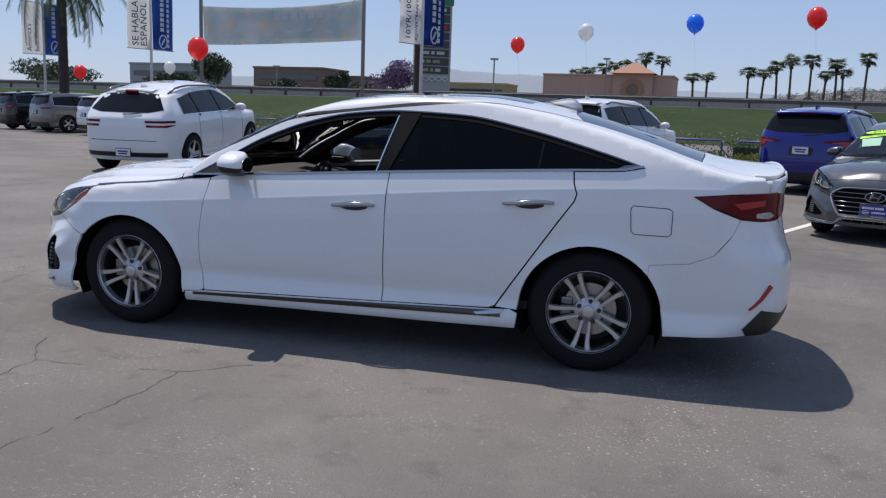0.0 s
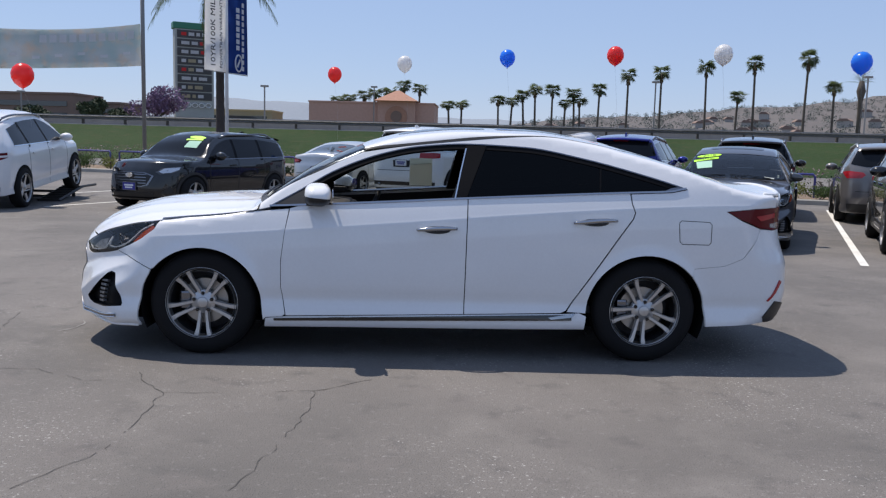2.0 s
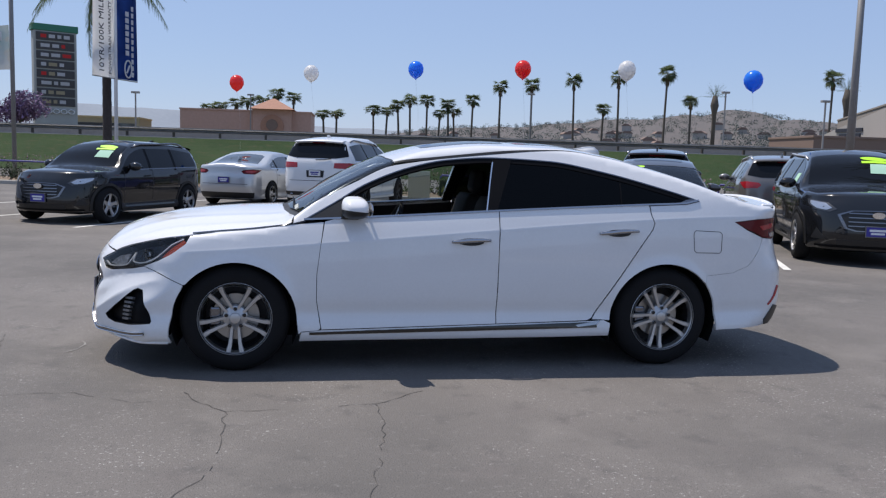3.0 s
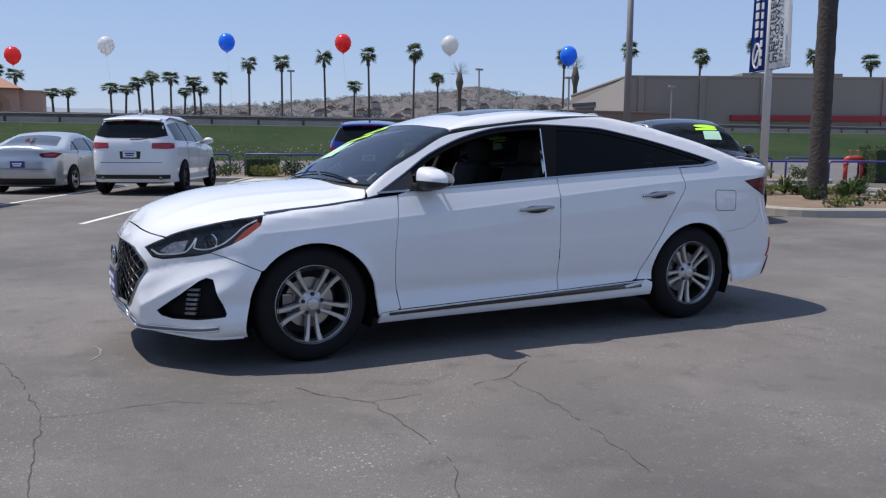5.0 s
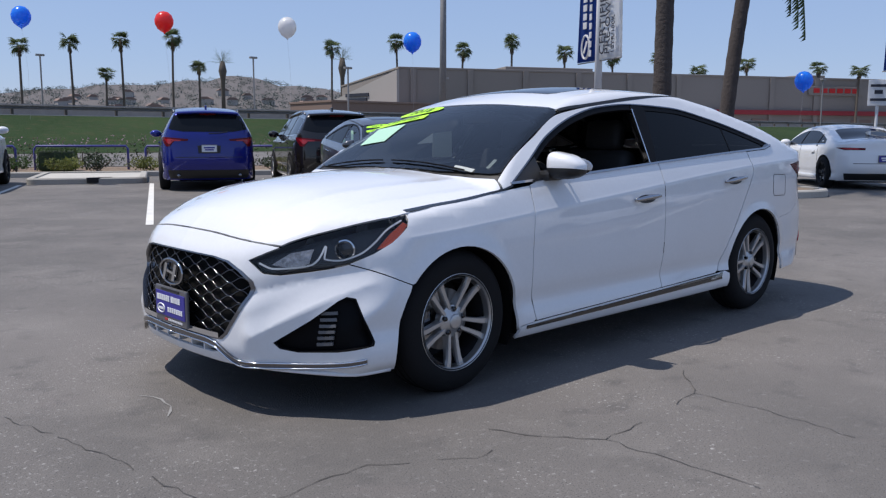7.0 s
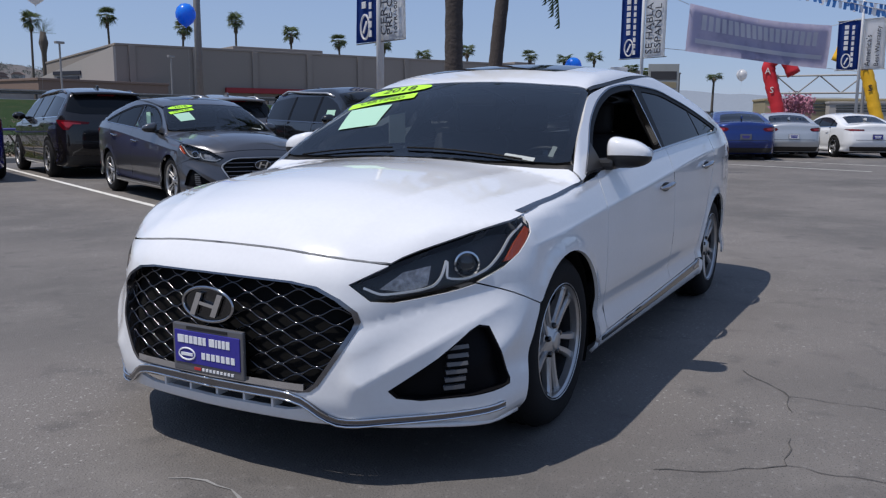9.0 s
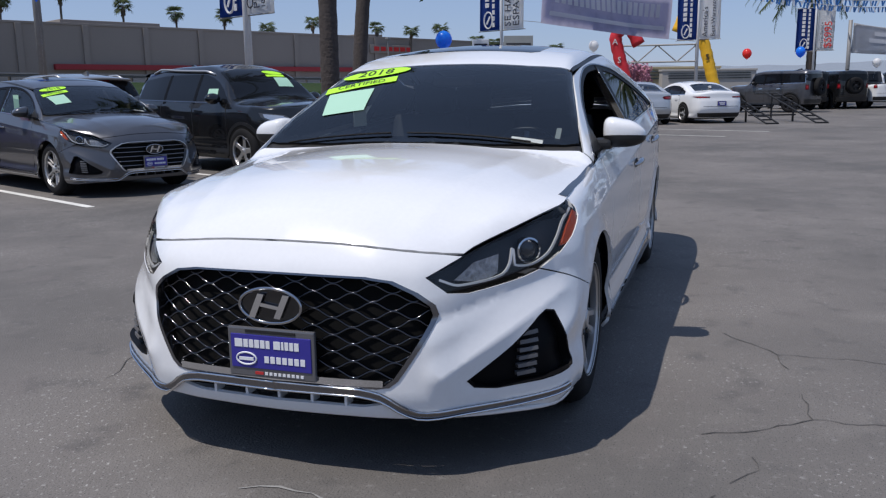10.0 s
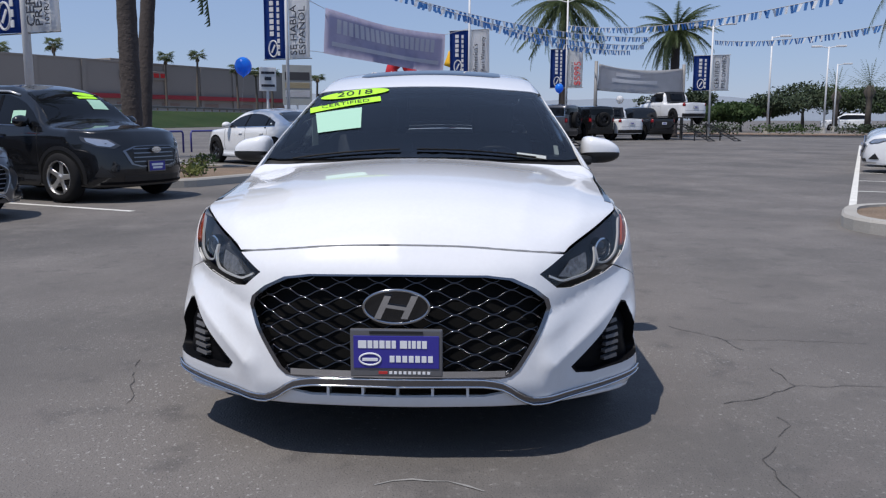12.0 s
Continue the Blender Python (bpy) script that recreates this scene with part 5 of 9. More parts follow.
    bmesh.ops.bevel(dash, geom=list(dash.edges), offset=0.02, segments=2, affect="EDGES")
    dsh = part("dashboard", dash, M["dash"], car)
    part("console", boxes(((-0.55, -0.12, 0.34), (0.30, 0.12, 0.62)), bevel=0.03), M["dash"], car)
    hood = bmesh.new()
    box(hood, (-0.72, -0.56, 0.90), (-0.52, -0.18, 0.965), 0.03)
    part("instrument_hood", hood, M["dash"], dsh)
    scr = part("centre_screen", boxes(((-0.515, -0.12, 0.76), (-0.49, 0.12, 0.90)), bevel=0.008), M["gloss"], dsh)
    sw = new("steering_wheel")
    sw.parent = car
    sw.matrix_basis = pose(-0.40, -0.37, 0.86, 0, -66, 0)
    b = bmesh.new()
    tube([(0.185 * math.cos(a), 0.185 * math.sin(a), 0) for a in np.linspace(0, 2 * math.pi, 37)[:-1]], 0.015, 8, b, closed=True)
    part("wheel_rim", b, M["trim"], sw, smooth=True)
    b = bmesh.new()
    box(b, (-0.055, -0.08, -0.03), (0.05, 0.08, 0.015), 0.02)
    part("wheel_boss", b, M["dash"], sw)
    for a in (0, 180, 270):
        b = bmesh.new()
        box(b, (0.05, -0.014, -0.008), (0.18, 0.014, 0.006), 0.005, pose(0, 0, 0, 0, 0, a + 90))
        part("wheel_spoke", b, M["satin"], sw)
    part("column", tube([(-0.40, -0.37, 0.86), (-0.62, -0.37, 0.78)], 0.035, 10), M["dash"], car)

    def seat(y0, y1, x, back, head):
        st_ = new("seat")
        st_.parent = car
        yc = (y0 + y1) / 2
        b = bmesh.new()
        box(b, (x - 0.26, y0, 0.40), (x + 0.26, y1, 0.58), 0.06)
        part("cushion", b, M["seat"], st_, smooth=True)
        b = bmesh.new()
        box(b, (-0.07, y0 + 0.01, 0.0), (0.07, y1 - 0.01, 0.62), 0.06, pose(x + 0.24, 0, 0.50, 0, 18, 0))
        part("backrest", b, M["seat"], st_, smooth=True)
        for h in head:
            b = bmesh.new()
            box(b, (-0.05, h - 0.13, 0.0), (0.05, h + 0.13, 0.19), 0.045, pose(x + 0.455, 0, 1.09, 0, 8, 0))
            part("headrest", b, M["seat"], st_, smooth=True)
            part("headrest_post", tube([(x + 0.44, h, 1.00), (x + 0.46, h, 1.12)], 0.012, 6), M["satin"], st_)

    seat(-0.63, -0.13, -0.10, 0, (-0.37,))
    seat(0.13, 0.63, -0.10, 0, (0.37,))
    seat(-0.66, 0.66, 0.72, 0, (-0.36, 0.36))
    b = bmesh.new()
    box(b, (-0.42, -0.115, 1.245), (-0.39, 0.115, 1.305), 0.012)
    part("rear_view_mirror", b, M["trim"], car)
    # papers and stickers behind the glass
    q = S.at("top", [(-0.50, 0.50), (-0.60, 0.48), (-0.66, 0.45), (-0.86, 0.44), (-1.0, -0.55), (-0.98, -0.64)])

    def decal(name, x, y, poly, material, label, off=-0.008, rot=0.0):
        c, sn = math.cos(radians(rot)), math.sin(radians(rot))
        pts = [(x + u * sn - v * c, y - (u * c + v * sn)) for u, v in poly]
        o = S.panel(name, "top", pts, (), 0.03, off=off, thick=0.0, material=material, parent=ws, label=label)
        return o

    # u runs towards the driver's side, v up the screen (both in plan)
    decal("year_sticker", -0.502, 0.392, ell(0, 0, 0.185, 0.050, 0, 345, 24), M["lime"], "lime oval year sticker", off=0.001, rot=4)
    decal("certified_sticker", -0.628, 0.425, [(-0.185, -0.030), (0.185, -0.030), (0.185, 0.030), (-0.185, 0.030)], M["lime"], "lime CERTIFIED sticker", off=0.001, rot=10)
    decal("price_sheet", -0.785, 0.440, [(-0.125, -0.095), (0.115, -0.095), (0.12, 0.09), (-0.095, 0.09)], M["greenpaper"], "pale green printed sheet", off=0.0005, rot=4)
    decal("vin_label", -1.035, -0.53, [(-0.07, -0.011), (0.07, -0.011), (0.07, 0.011), (-0.07, 0.011)], M["paper"], "small white label", off=0.0)
    decal("permit_tag", -0.965, -0.655, [(-0.012, -0.03), (0.010, -0.03), (0.012, 0.03), (-0.010, 0.03)], M["paper"], "")

    def on_glass(text, x, y, size, name, off=0.002, rot=0.0):
        p = S.at("top", [(x, y)])
        n = S.grad(p)[0]
        N = Vector(n)
        X = Vector((0, -1, 0))
        X = (X - N * X.dot(N)).normalized()
        Y = N.cross(X)
        X = X * math.cos(radians(rot)) + Y * math.sin(radians(rot))
        Y = N.cross(X)
        m = Matrix((X, Y, N)).transposed().to_4x4()
        m.translation = Vector(p[0]) + N * off
        ob = lettering(name, text, size, M["ink"], ws, m, depth=0.0)
        w = np.array([tuple(v.co) for v in ob.data.vertices])
        g = S.at("top", w[:, :2])
        g = g + S.grad(g) * off
        for v, c in zip(ob.data.vertices, g):
            v.co = c

    on_glass("2018", -0.502, 0.392, 0.10, "year_letters", 0.0035, 4)
    on_glass("CERTIFIED", -0.626, 0.425, 0.056, "certified_letters", 0.0035, 10)
    b = bmesh.new()
    q = S.at("side", [(0.0, 1.13), (0.0, 1.28)], 1)
    prism([(-0.13, 1.03), (0.05, 1.03), (0.05, 1.25), (-0.13, 1.25)], 0.003, Matrix.Translation((0, 0.70, 0)) , b)
    part("window_sheet", b, M["paper" if mesh else "greenpaper"], car, "printed sheet on the passenger window")
    # wipers
    for y0, y1 in ((0.10, 0.62), (-0.55, 0.02)):
        ln = [(-1.05, y0 + (y1 - y0) * t) for t in np.linspace(0, 1, 9)]
        q = S.at("top", ln)
        q = q + S.grad(q) * 0.006
        part("wiper", tube([tuple(v) for v in q], 0.0045, 6), M["frameblack"], car)
    return car


sedan = build_sedan("glossy white four-door sedan parked on the asphalt lot, driver's window down", at=pose(-0.009, 0.022, 0, 0, 0, 0.55))

# ---- other parked cars ----
PROFILES = dict(
    sedan=dict(hc=((-1, -0.97, -0.85, -0.6, -0.46, -0.26, -0.1, 0.1, 0.28, 0.5, 0.72, 0.85, 0.97, 1), (0.47, 0.52, 0.625, 0.675, 0.695, 0.87, 0.965, 1.0, 0.985, 0.90, 0.79, 0.765, 0.755, 0.72)),
               zs=0.60, tumble=0.58, rear=((0.1, 0.2, 0.35, 0.5, 0.62, 0.76, 1.1), (0.90, 0.96, 1.0, 0.995, 0.98, 0.975, 0.95)), belt=0.665, dlo=(-0.40, 0.60), top=0.925, ws=(-0.455, -0.12), rw=(0.42, 0.74)),
    suv=dict(hc=((-1, -0.97, -0.88, -0.6, -0.48, -0.28, -0.14, 0.05, 0.4, 0.75, 0.9, 1.0), (0.48, 0.54, 0.615, 0.655, 0.675, 0.87, 0.955, 1.0, 0.998, 0.965, 0.935, 0.90)),
             zs=0.575, tumble=0.54, rear=((0.1, 0.2, 0.35, 0.5, 0.62, 0.7, 0.9, 1.1), (0.92, 0.97, 1.0, 0.995, 0.985, 0.965, 0.88, 0.76)), belt=0.645, dlo=(-0.42, 0.83), top=0.93, ws=(-0.475, -0.155), rw=None),
    coupe_suv=dict(hc=((-1, -0.97, -0.88, -0.6, -0.48, -0.28, -0.14, 0.05, 0.35, 0.62, 0.80, 0.93, 1.0), (0.48, 0.54, 0.61, 0.65, 0.67, 0.86, 0.95, 1.0, 0.99, 0.945, 0.90, 0.86, 0.80)),
                   zs=0.575, tumble=0.50, rear=((0.1, 0.2, 0.35, 0.5, 0.62, 0.68, 0.86, 1.1), (0.92, 0.97, 1.0, 0.995, 0.985, 0.955, 0.83, 0.70)), belt=0.645, dlo=(-0.42, 0.70), top=0.93, ws=(-0.475, -0.155), rw=None),
    boxy=dict(hc=((-1, -0.96, -0.9, -0.55, -0.40, -0.34, -0.22, 0.0, 0.6, 0.9, 1.0), (0.50, 0.60, 0.64, 0.665, 0.68, 0.74, 0.965, 1.0, 1.0, 0.99, 0.97)),
              zs=0.60, tumble=0.16, rear=((0.1, 0.2, 0.35, 0.6, 0.9, 1.1), (0.95, 0.98, 1.0, 1.0, 0.985, 0.97)), belt=0.67, dlo=(-0.33, 0.92), top=0.94, ws=(-0.36, -0.20), rw=None),
    pickup=dict(hc=((-1, -0.96, -0.9, -0.6, -0.47, -0.34, -0.24, -0.05, 0.12, 0.20, 0.24, 0.6, 0.95, 1.0), (0.50, 0.60, 0.64, 0.66, 0.68, 0.88, 0.97, 1.0, 0.985, 0.88, 0.66, 0.655, 0.655, 0.65)),
                zs=0.58, tumble=0.2, rear=((0.1, 0.2, 0.35, 0.6, 0.9, 1.1), (0.95, 0.98, 1.0, 1.0, 0.985, 0.97)), belt=0.67, dlo=(-0.42, 0.16), top=0.94, ws=(-0.46, -0.26), rw=None),
)


def car_shell(p, L, W, H):
    h = L / 2
    hc = curve([x * h for x in p["hc"][0]], [z * H for z in p["hc"][1]])
    w0 = curve([x * h for x in (-1, -0.9, -0.7, -0.4, 0.5, 0.8, 0.95, 1.0)], [x * W for x in (0.84, 0.93, 0.985, 0.995, 0.995, 0.965, 0.91, 0.86)])
    low = curve([z * H for z in (0.06, 0.12, 0.17, 0.24, 0.32, 1.0)], (-0.12, -0.03, 0.0, -0.02, 0.0, 0.0))
    zs, tum = p["zs"] * H, p["tumble"]
    up = curve((-0.5, -0.2, 0.0, 0.03, 0.10, 0.14, 0.5, 1.2), (0.004, 0.010, 0.0, -0.010, -0.034, -0.05, -0.05 - 0.36 * tum, -0.05 - 1.06 * tum))
    fz = curve([z * H for z in (0.06, 0.14, 0.25, 0.4, 0.48, 0.56, 1.2)], [-h + d for d in (0.14, 0.05, 0.0, 0.02, 0.05, 0.13, 0.35)])
    pf = curve([y * W for y in (0, 0.35, 0.6, 0.75, 0.87, 0.96, 1.2)], (0, 0.02, 0.10, 0.20, 0.36, 0.58, 1.2))
    rz = curve([z * H for z in p["rear"][0]], [x * h for x in p["rear"][1]])
    pr = curve([y * W for y in (0, 0.5, 0.75, 0.87, 0.96, 1.2)], (0, 0.02, 0.08, 0.18, 0.36, 1.0))
    return Shell(lambda x, z: w0(x) + low(z) + up(z - zs - 0.03 * x), lambda x, y: hc(x) - 0.11 * y * y, lambda y, z: fz(z) + pf(y), lambda y, z: rz(z) - pr(y), -h * 0.5, h * 0.5, 0.045)


def body_mesh(S, L, W, H, z0, step, material, parent):
    """The closed painted body: the shell seen from its middle in all directions."""
    c = np.array((0, 0, 0.45 * H))
    h = L / 2
    vs, fs, index = [], [], {}

    def vert(p):
        k = tuple(np.round(p, 4))
        if k not in index:
            index[k] = len(vs)
            vs.append(p)
        return index[k]

    nx, ny, nz = int(L / step), int(2 * W / step), max(8, int(H / step))
    lo, hi = np.array((-h, -W, z0)), np.array((h, W, H))
    for ax, n1, n2 in ((0, ny, nz), (1, nx, nz), (2, nx, ny)):
        o = [i for i in range(3) if i != ax]
        for end in (0, 1):
            g1, g2 = np.linspace(0, 1, n1 + 1), np.linspace(0, 1, n2 + 1)
            ids = np.zeros((n1 + 1, n2 + 1), int)
            for i, a in enumerate(g1):
                for j, b in enumerate(g2):
                    q = np.zeros(3)
                    q[ax] = (lo, hi)[end][ax]
                    q[o[0]], q[o[1]] = lo[o[0]] + a * (hi - lo)[o[0]], lo[o[1]] + b * (hi - lo)[o[1]]
                    ids[i, j] = vert(q)
            for i in range(n1):
                for j in range(n2):
                    f = (ids[i, j], ids[i + 1, j], ids[i + 1, j + 1], ids[i, j + 1])
                    fs.append(tuple(map(int, f)))
    B = np.array(vs)
    D = B - c
    far = np.linalg.norm(D, axis=1)
    D /= far[:, None]
    P = S.cast(np.tile(c, (len(B), 1)), D, 5.0)
    # the belly stays flat at z0
    t = np.where(D[:, 2] < -1e-6, (z0 - c[2]) / np.minimum(D[:, 2], -1e-6), 1e9)
    bel = t < np.linalg.norm(P - c, axis=1)
    P[bel] = (c + D * t[:, None])[bel]
    N = S.grad(P)
    N[bel] = (0, 0, -1)
    me = bpy.data.meshes.new("body")
    F = []
    for f in fs:
        a, b, d = P[f[0]], P[f[1]], P[f[3]]
        n = np.cross(b - a, d - a)
        F.append(f if np.dot(n, (a + P[f[2]]) / 2 - c) > 0 else f[::-1])
    me.from_pydata(P.tolist(), [], F)
    me.shade_smooth()
    me.normals_split_custom_set_from_vertices(N.tolist())
    return link("body", me, material, parent)


def parked(name, label, kind, L, W, H, wb, r, paint_, x, y, heading, group="parked cars", rim=0.66, spokes=5, twin=False, sticker=False, face="bars", lamp_rear="side", cladding=False, rails=False,
           plate_f="plateblue", plate_r="platewhite", tail="red", glass_="carglass", top_mat="", pipes=False, pitch=0.0, lift=0.0, shift=0.0, rimmat=None, detail=1, side_paper=False, spare=False, z=0.0):
    p = PROFILES[kind]
    S = car_shell(p, L, W, H)
    at = pose(x, y, z, 0, 0, heading - 180) @ pose(0, 0, 0, 0, pitch, 0)
    car = thing(name, label, "car", group, at)
    h = L / 2
    z0 = 0.13 * H + lift
    P = M[paint_]
    body = body_mesh(S, L, W, H, z0, 0.10 if detail else 0.14, P, car)
    hc = curve([a * h for a in p["hc"][0]], [b * H for b in p["hc"][1]])
    cab = M[glass_]
    kw = dict(material=cab, parent=car)
    wx = (-wb / 2 + shift, wb / 2 + shift)
    belt, tz = p["belt"] * H, p["top"]
    # windows
    x0, x1 = p["dlo"][0] * h, p["dlo"][1] * h
    xs = np.linspace(x0 + 0.05, x1 - 0.02, 14)
    topz = [max(belt + 0.02, float(hc(q)) - 0.075 * H - 0.035) for q in xs]
    if kind in ("suv", "boxy", "coupe_suv"):
        topz = [min(t, (0.90 if kind != "boxy" else 0.93) * H) for t in topz]
    b0, b1 = belt - 0.015 * H, belt + (0.02 * H if kind != "pickup" else 0)
    outline = [(x0, b0)] + [(float(a), float(b0 + (b1 - b0) * (a - x0) / (x1 - x0))) for a in np.linspace(x0, x1, 8)[1:]]
    outline += [(float(a), float(b)) for a, b in zip(xs[::-1], topz[::-1])]
    rear_end = x1
    for s in (-1, 1):
        wd = S.panel("side_window", "side", outline, (), 0.10, off=0.004, thick=0.006, sgn=s, **kw)
        for xb in ([0.0 * h + 0.02, 0.42 * h] if kind != "pickup" else [-0.14 * h]):
            if xb < x1 - 0.15:
                zt = float(np.interp(xb, xs, topz))
                S.strip("window_pillar", "side", [(xb, b0), (xb + 0.04, (b0 + zt) / 2), (xb + 0.07, zt)], 0.07, off=0.007, sgn=s, thick=0.006, material=M["frameblack"], parent=wd)
        S.strip("window_trim", "side", [(float(a), float(b) + 0.002) for a, b in outline[:9]], 0.018, off=0.007, sgn=s, thick=0.006, material=M["chrome"] if paint_ != "black" else M["satin"], parent=wd)
        # door gaps and grips
        for xb in ((-0.40 * h, 0.03 * h, 0.46 * h) if kind != "pickup" else (-0.42 * h, -0.12 * h, 0.14 * h)):
            S.strip("door_gap", "side", [(xb, 0.20 * H), (xb - 0.02, 0.4 * H), (xb + 0.01, b0)], 0.010, off=0.002, sgn=s, thick=0.002, material=M["trim"], parent=car)
        for xb in ((-0.06 * h, 0.36 * h) if kind != "pickup" else (-0.18 * h, 0.08 * h)):
            S.strip("door_handle", "side", [(xb - 0.09, 0.555 * H), (xb + 0.09, 0.562 * H)], 0.028, off=0.022, sgn=s, thick=0.02, material=P if paint_ not in ("greypaint",) else M["chrome"], parent=car)
        # arches, sills, wheels
        for cx in wx:
            S.panel("wheel_well", "side", ell(cx, r, r * 1.13, r * 1.13, -14, 194, 26), (), 0.12, off=0.005, thick=0.004, sgn=s, material=M["liner"], parent=car)
            if cladding:
                ring = ell(cx, r, r * 1.24, r * 1.24, -12, 192, 22) + ell(cx, r, r * 1.10, r * 1.10, 192, -12, 22)
                S.panel("arch_cladding", "side", ring, (), 0.12, off=0.010, thick=0.008, sgn=s, material=M["trim"], parent=car)
            yy = abs(float(S.at("side", [(cx, r * 1.5)], s)[0][1]))
            wheel(car, cx, s * (yy - 0.075), r, r, r * rim, 0.21, s, spokes=spokes, twin=twin, turn=random.uniform(0, 60), fine=False, rim_mat=rimmat)
        if cladding:
            S.panel("sill_cladding", "side", [(wx[0] + r * 1.2, z0 + 0.02), (wx[1] - r * 1.2, z0 + 0.02), (wx[1] - r * 1.2, 0.235 * H), (wx[0] + r * 1.2, 0.225 * H)], (), 0.12, off=0.008, thick=0.008, sgn=s, material=M["trim"], parent=car)
        if rails:
            q = S.at("top", spline([(-0.12 * h, s * 0.70 * W), (0.3 * h, s * 0.70 * W), (0.74 * h, s * 0.68 * W)], 4))
            q[:, 2] += 0.05
            q[0, 2] -= 0.05
            q[-1, 2] -= 0.05
            part("roof_rail", tube([tuple(v) for v in q], 0.022, 6), M["satin"] if rails != "bright" else M["alloy"], car, smooth=True)
        # mirror
        bm = bmesh.new()
        bmesh.ops.create_uvsphere(bm, u_segments=14, v_segments=10, radius=1.0, matrix=Matrix.Translation((x0 + 0.25, s * (W + 0.07), belt + 0.05)) @ Matrix.Diagonal((0.09, 0.13, 0.085, 1)))
        box(bm, (x0 + 0.2, min(s * (W - 0.1), s * (W + 0.02)), belt), (x0 + 0.27, max(s * (W - 0.1), s * (W + 0.02)), belt + 0.04))
        part("door_mirror", bm, P if kind != "boxy" else M["trim"], car, smooth=True)
        # lamps
        zl = 0.475 * H
        fl = [(-h + 0.13, 0.56 * W, zl), (-h + 0.19, 0.70 * W, zl + 0.05 * H), (-h + 0.36, 0.86 * W, zl + 0.065 * H), (-h + 0.55, 0.95 * W, zl + 0.075 * H), (-h + 0.50, 0.95 * W, zl + 0.035 * H), (-h + 0.30, 0.85 * W, zl - 0.01 * H), (-h + 0.16, 0.66 * W, zl - 0.025 * H)]
        if kind in ("boxy", "pickup"):
            fl = [(-h + 0.1, 0.55 * W + 0.11 * math.cos(a), 0.5 * H + 0.09 * math.sin(a)) for a in np.linspace(0, 2 * math.pi, 13)[:-1]]
        lampo = new("headlight")
        lampo.parent = car
        fw = S.wrap("front", [(a, s * b, c) for a, b, c in fl])
        cen = tuple(np.mean(fw, 0))
        S.panel("lamp_bezel", "front", fw, (), 0.08, off=0.004, thick=0.005, material=M["lampdark"], parent=lampo)
        S.panel("lamp_lens", "front", scaled(fw, 0.74, (cen[0] * 0.97, cen[1])), (), 0.08, off=0.008, thick=0.004, material=M["lampclear"], parent=lampo)
        zr = (0.62 if kind == "sedan" else 0.60) * H
        if lamp_rear == "side":
            rl = [(h - 0.42, 0.95 * W, zr + 0.03 * H), (h - 0.15, 0.84 * W, zr + 0.045 * H), (h - 0.05, 0.58 * W, zr + 0.03 * H), (h - 0.05, 0.52 * W, zr), (h - 0.06, 0.60 * W, zr - 0.04 * H), (h - 0.2, 0.87 * W, zr - 0.045 * H)]
        elif lamp_rear == "double":
            rl = [(h - 0.40, 0.95 * W, zr - 0.035 * H), (h - 0.15, 0.84 * W, zr - 0.032 * H), (h - 0.05, 0.50 * W, zr - 0.030 * H), (h - 0.05, 0.50 * W, zr - 0.055 * H), (h - 0.2, 0.86 * W, zr - 0.06 * H)]
            S.strip("tail_lamp", "rear", S.wrap("rear", [(h - 0.38, s * 0.95 * W, zr), (h - 0.15, s * 0.84 * W, zr + 0.003), (h - 0.05, s * 0.48 * W, zr + 0.006)]), 0.045, off=0.006, thick=0.008, material=M["red"], parent=car)
        elif lamp_rear == "thin":
            rl = [(h - 0.45, 0.95 * W, zr + 0.015 * H), (h - 0.15, 0.84 * W, zr + 0.02 * H), (h - 0.05, 0.45 * W, zr + 0.012 * H), (h - 0.05, 0.45 * W, zr - 0.02 * H), (h - 0.2, 0.86 * W, zr - 0.022 * H)]
        elif lamp_rear == "block":
            rl = [(h - 0.32, 0.95 * W, zr + 0.035 * H), (h - 0.12, 0.86 * W, zr + 0.042 * H), (h - 0.05, 0.50 * W, zr + 0.036 * H), (h - 0.05, 0.48 * W, zr - 0.030 * H), (h - 0.12, 0.80 * W, zr - 0.036 * H), (h - 0.30, 0.95 * W, zr - 0.025 * H)]
        elif lamp_rear == "hook":
            rl = [(h - 0.45, 0.95 * W, zr + 0.035 * H), (h - 0.15, 0.84 * W, zr + 0.030 * H), (h - 0.05, 0.42 * W, zr + 0.010 * H), (h - 0.05, 0.44 * W, zr - 0.012 * H), (h - 0.10, 0.70 * W, zr - 0.012 * H), (h - 0.15, 0.80 * W, zr - 0.075 * H), (h - 0.20, 0.88 * W, zr - 0.075 * H)]
        else:
            rl = [(h - 0.12, 0.90 * W, zr + 0.05 * H), (h - 0.03, 0.74 * W, zr + 0.05 * H), (h - 0.03, 0.72 * W, zr - 0.07 * H), (h - 0.12, 0.90 * W, zr - 0.07 * H)]
        tlo = new("tail_lamp")
        tlo.parent = car
        rw_ = S.wrap("rear", [(a, s * b, c) for a, b, c in rl])
        S.panel("lens", "rear", rw_, (), 0.08, off=0.005, thick=0.008, material=M[tail], parent=tlo)
        S.panel("light_bar", "rear", scaled(rw_, 0.55, tuple(np.mean(rw_, 0))), (), 0.08, off=0.009, thick=0.004, material=M["redlit"], parent=tlo)
    # screens
    a, b = p["ws"][0] * h, p["ws"][1] * h
    ws_ = both([(a, 0), (a + 0.02, 0.4 * W), (a + 0.09, 0.80 * W), (a + (b - a) * 0.5, 0.735 * W), (b - 0.03, 0.665 * W), (b, 0.35 * W), (b + 0.02, 0)])
    scr = S.panel("windscreen", "top", ws_, (), 0.09, off=0.004, thick=0.006, **kw)
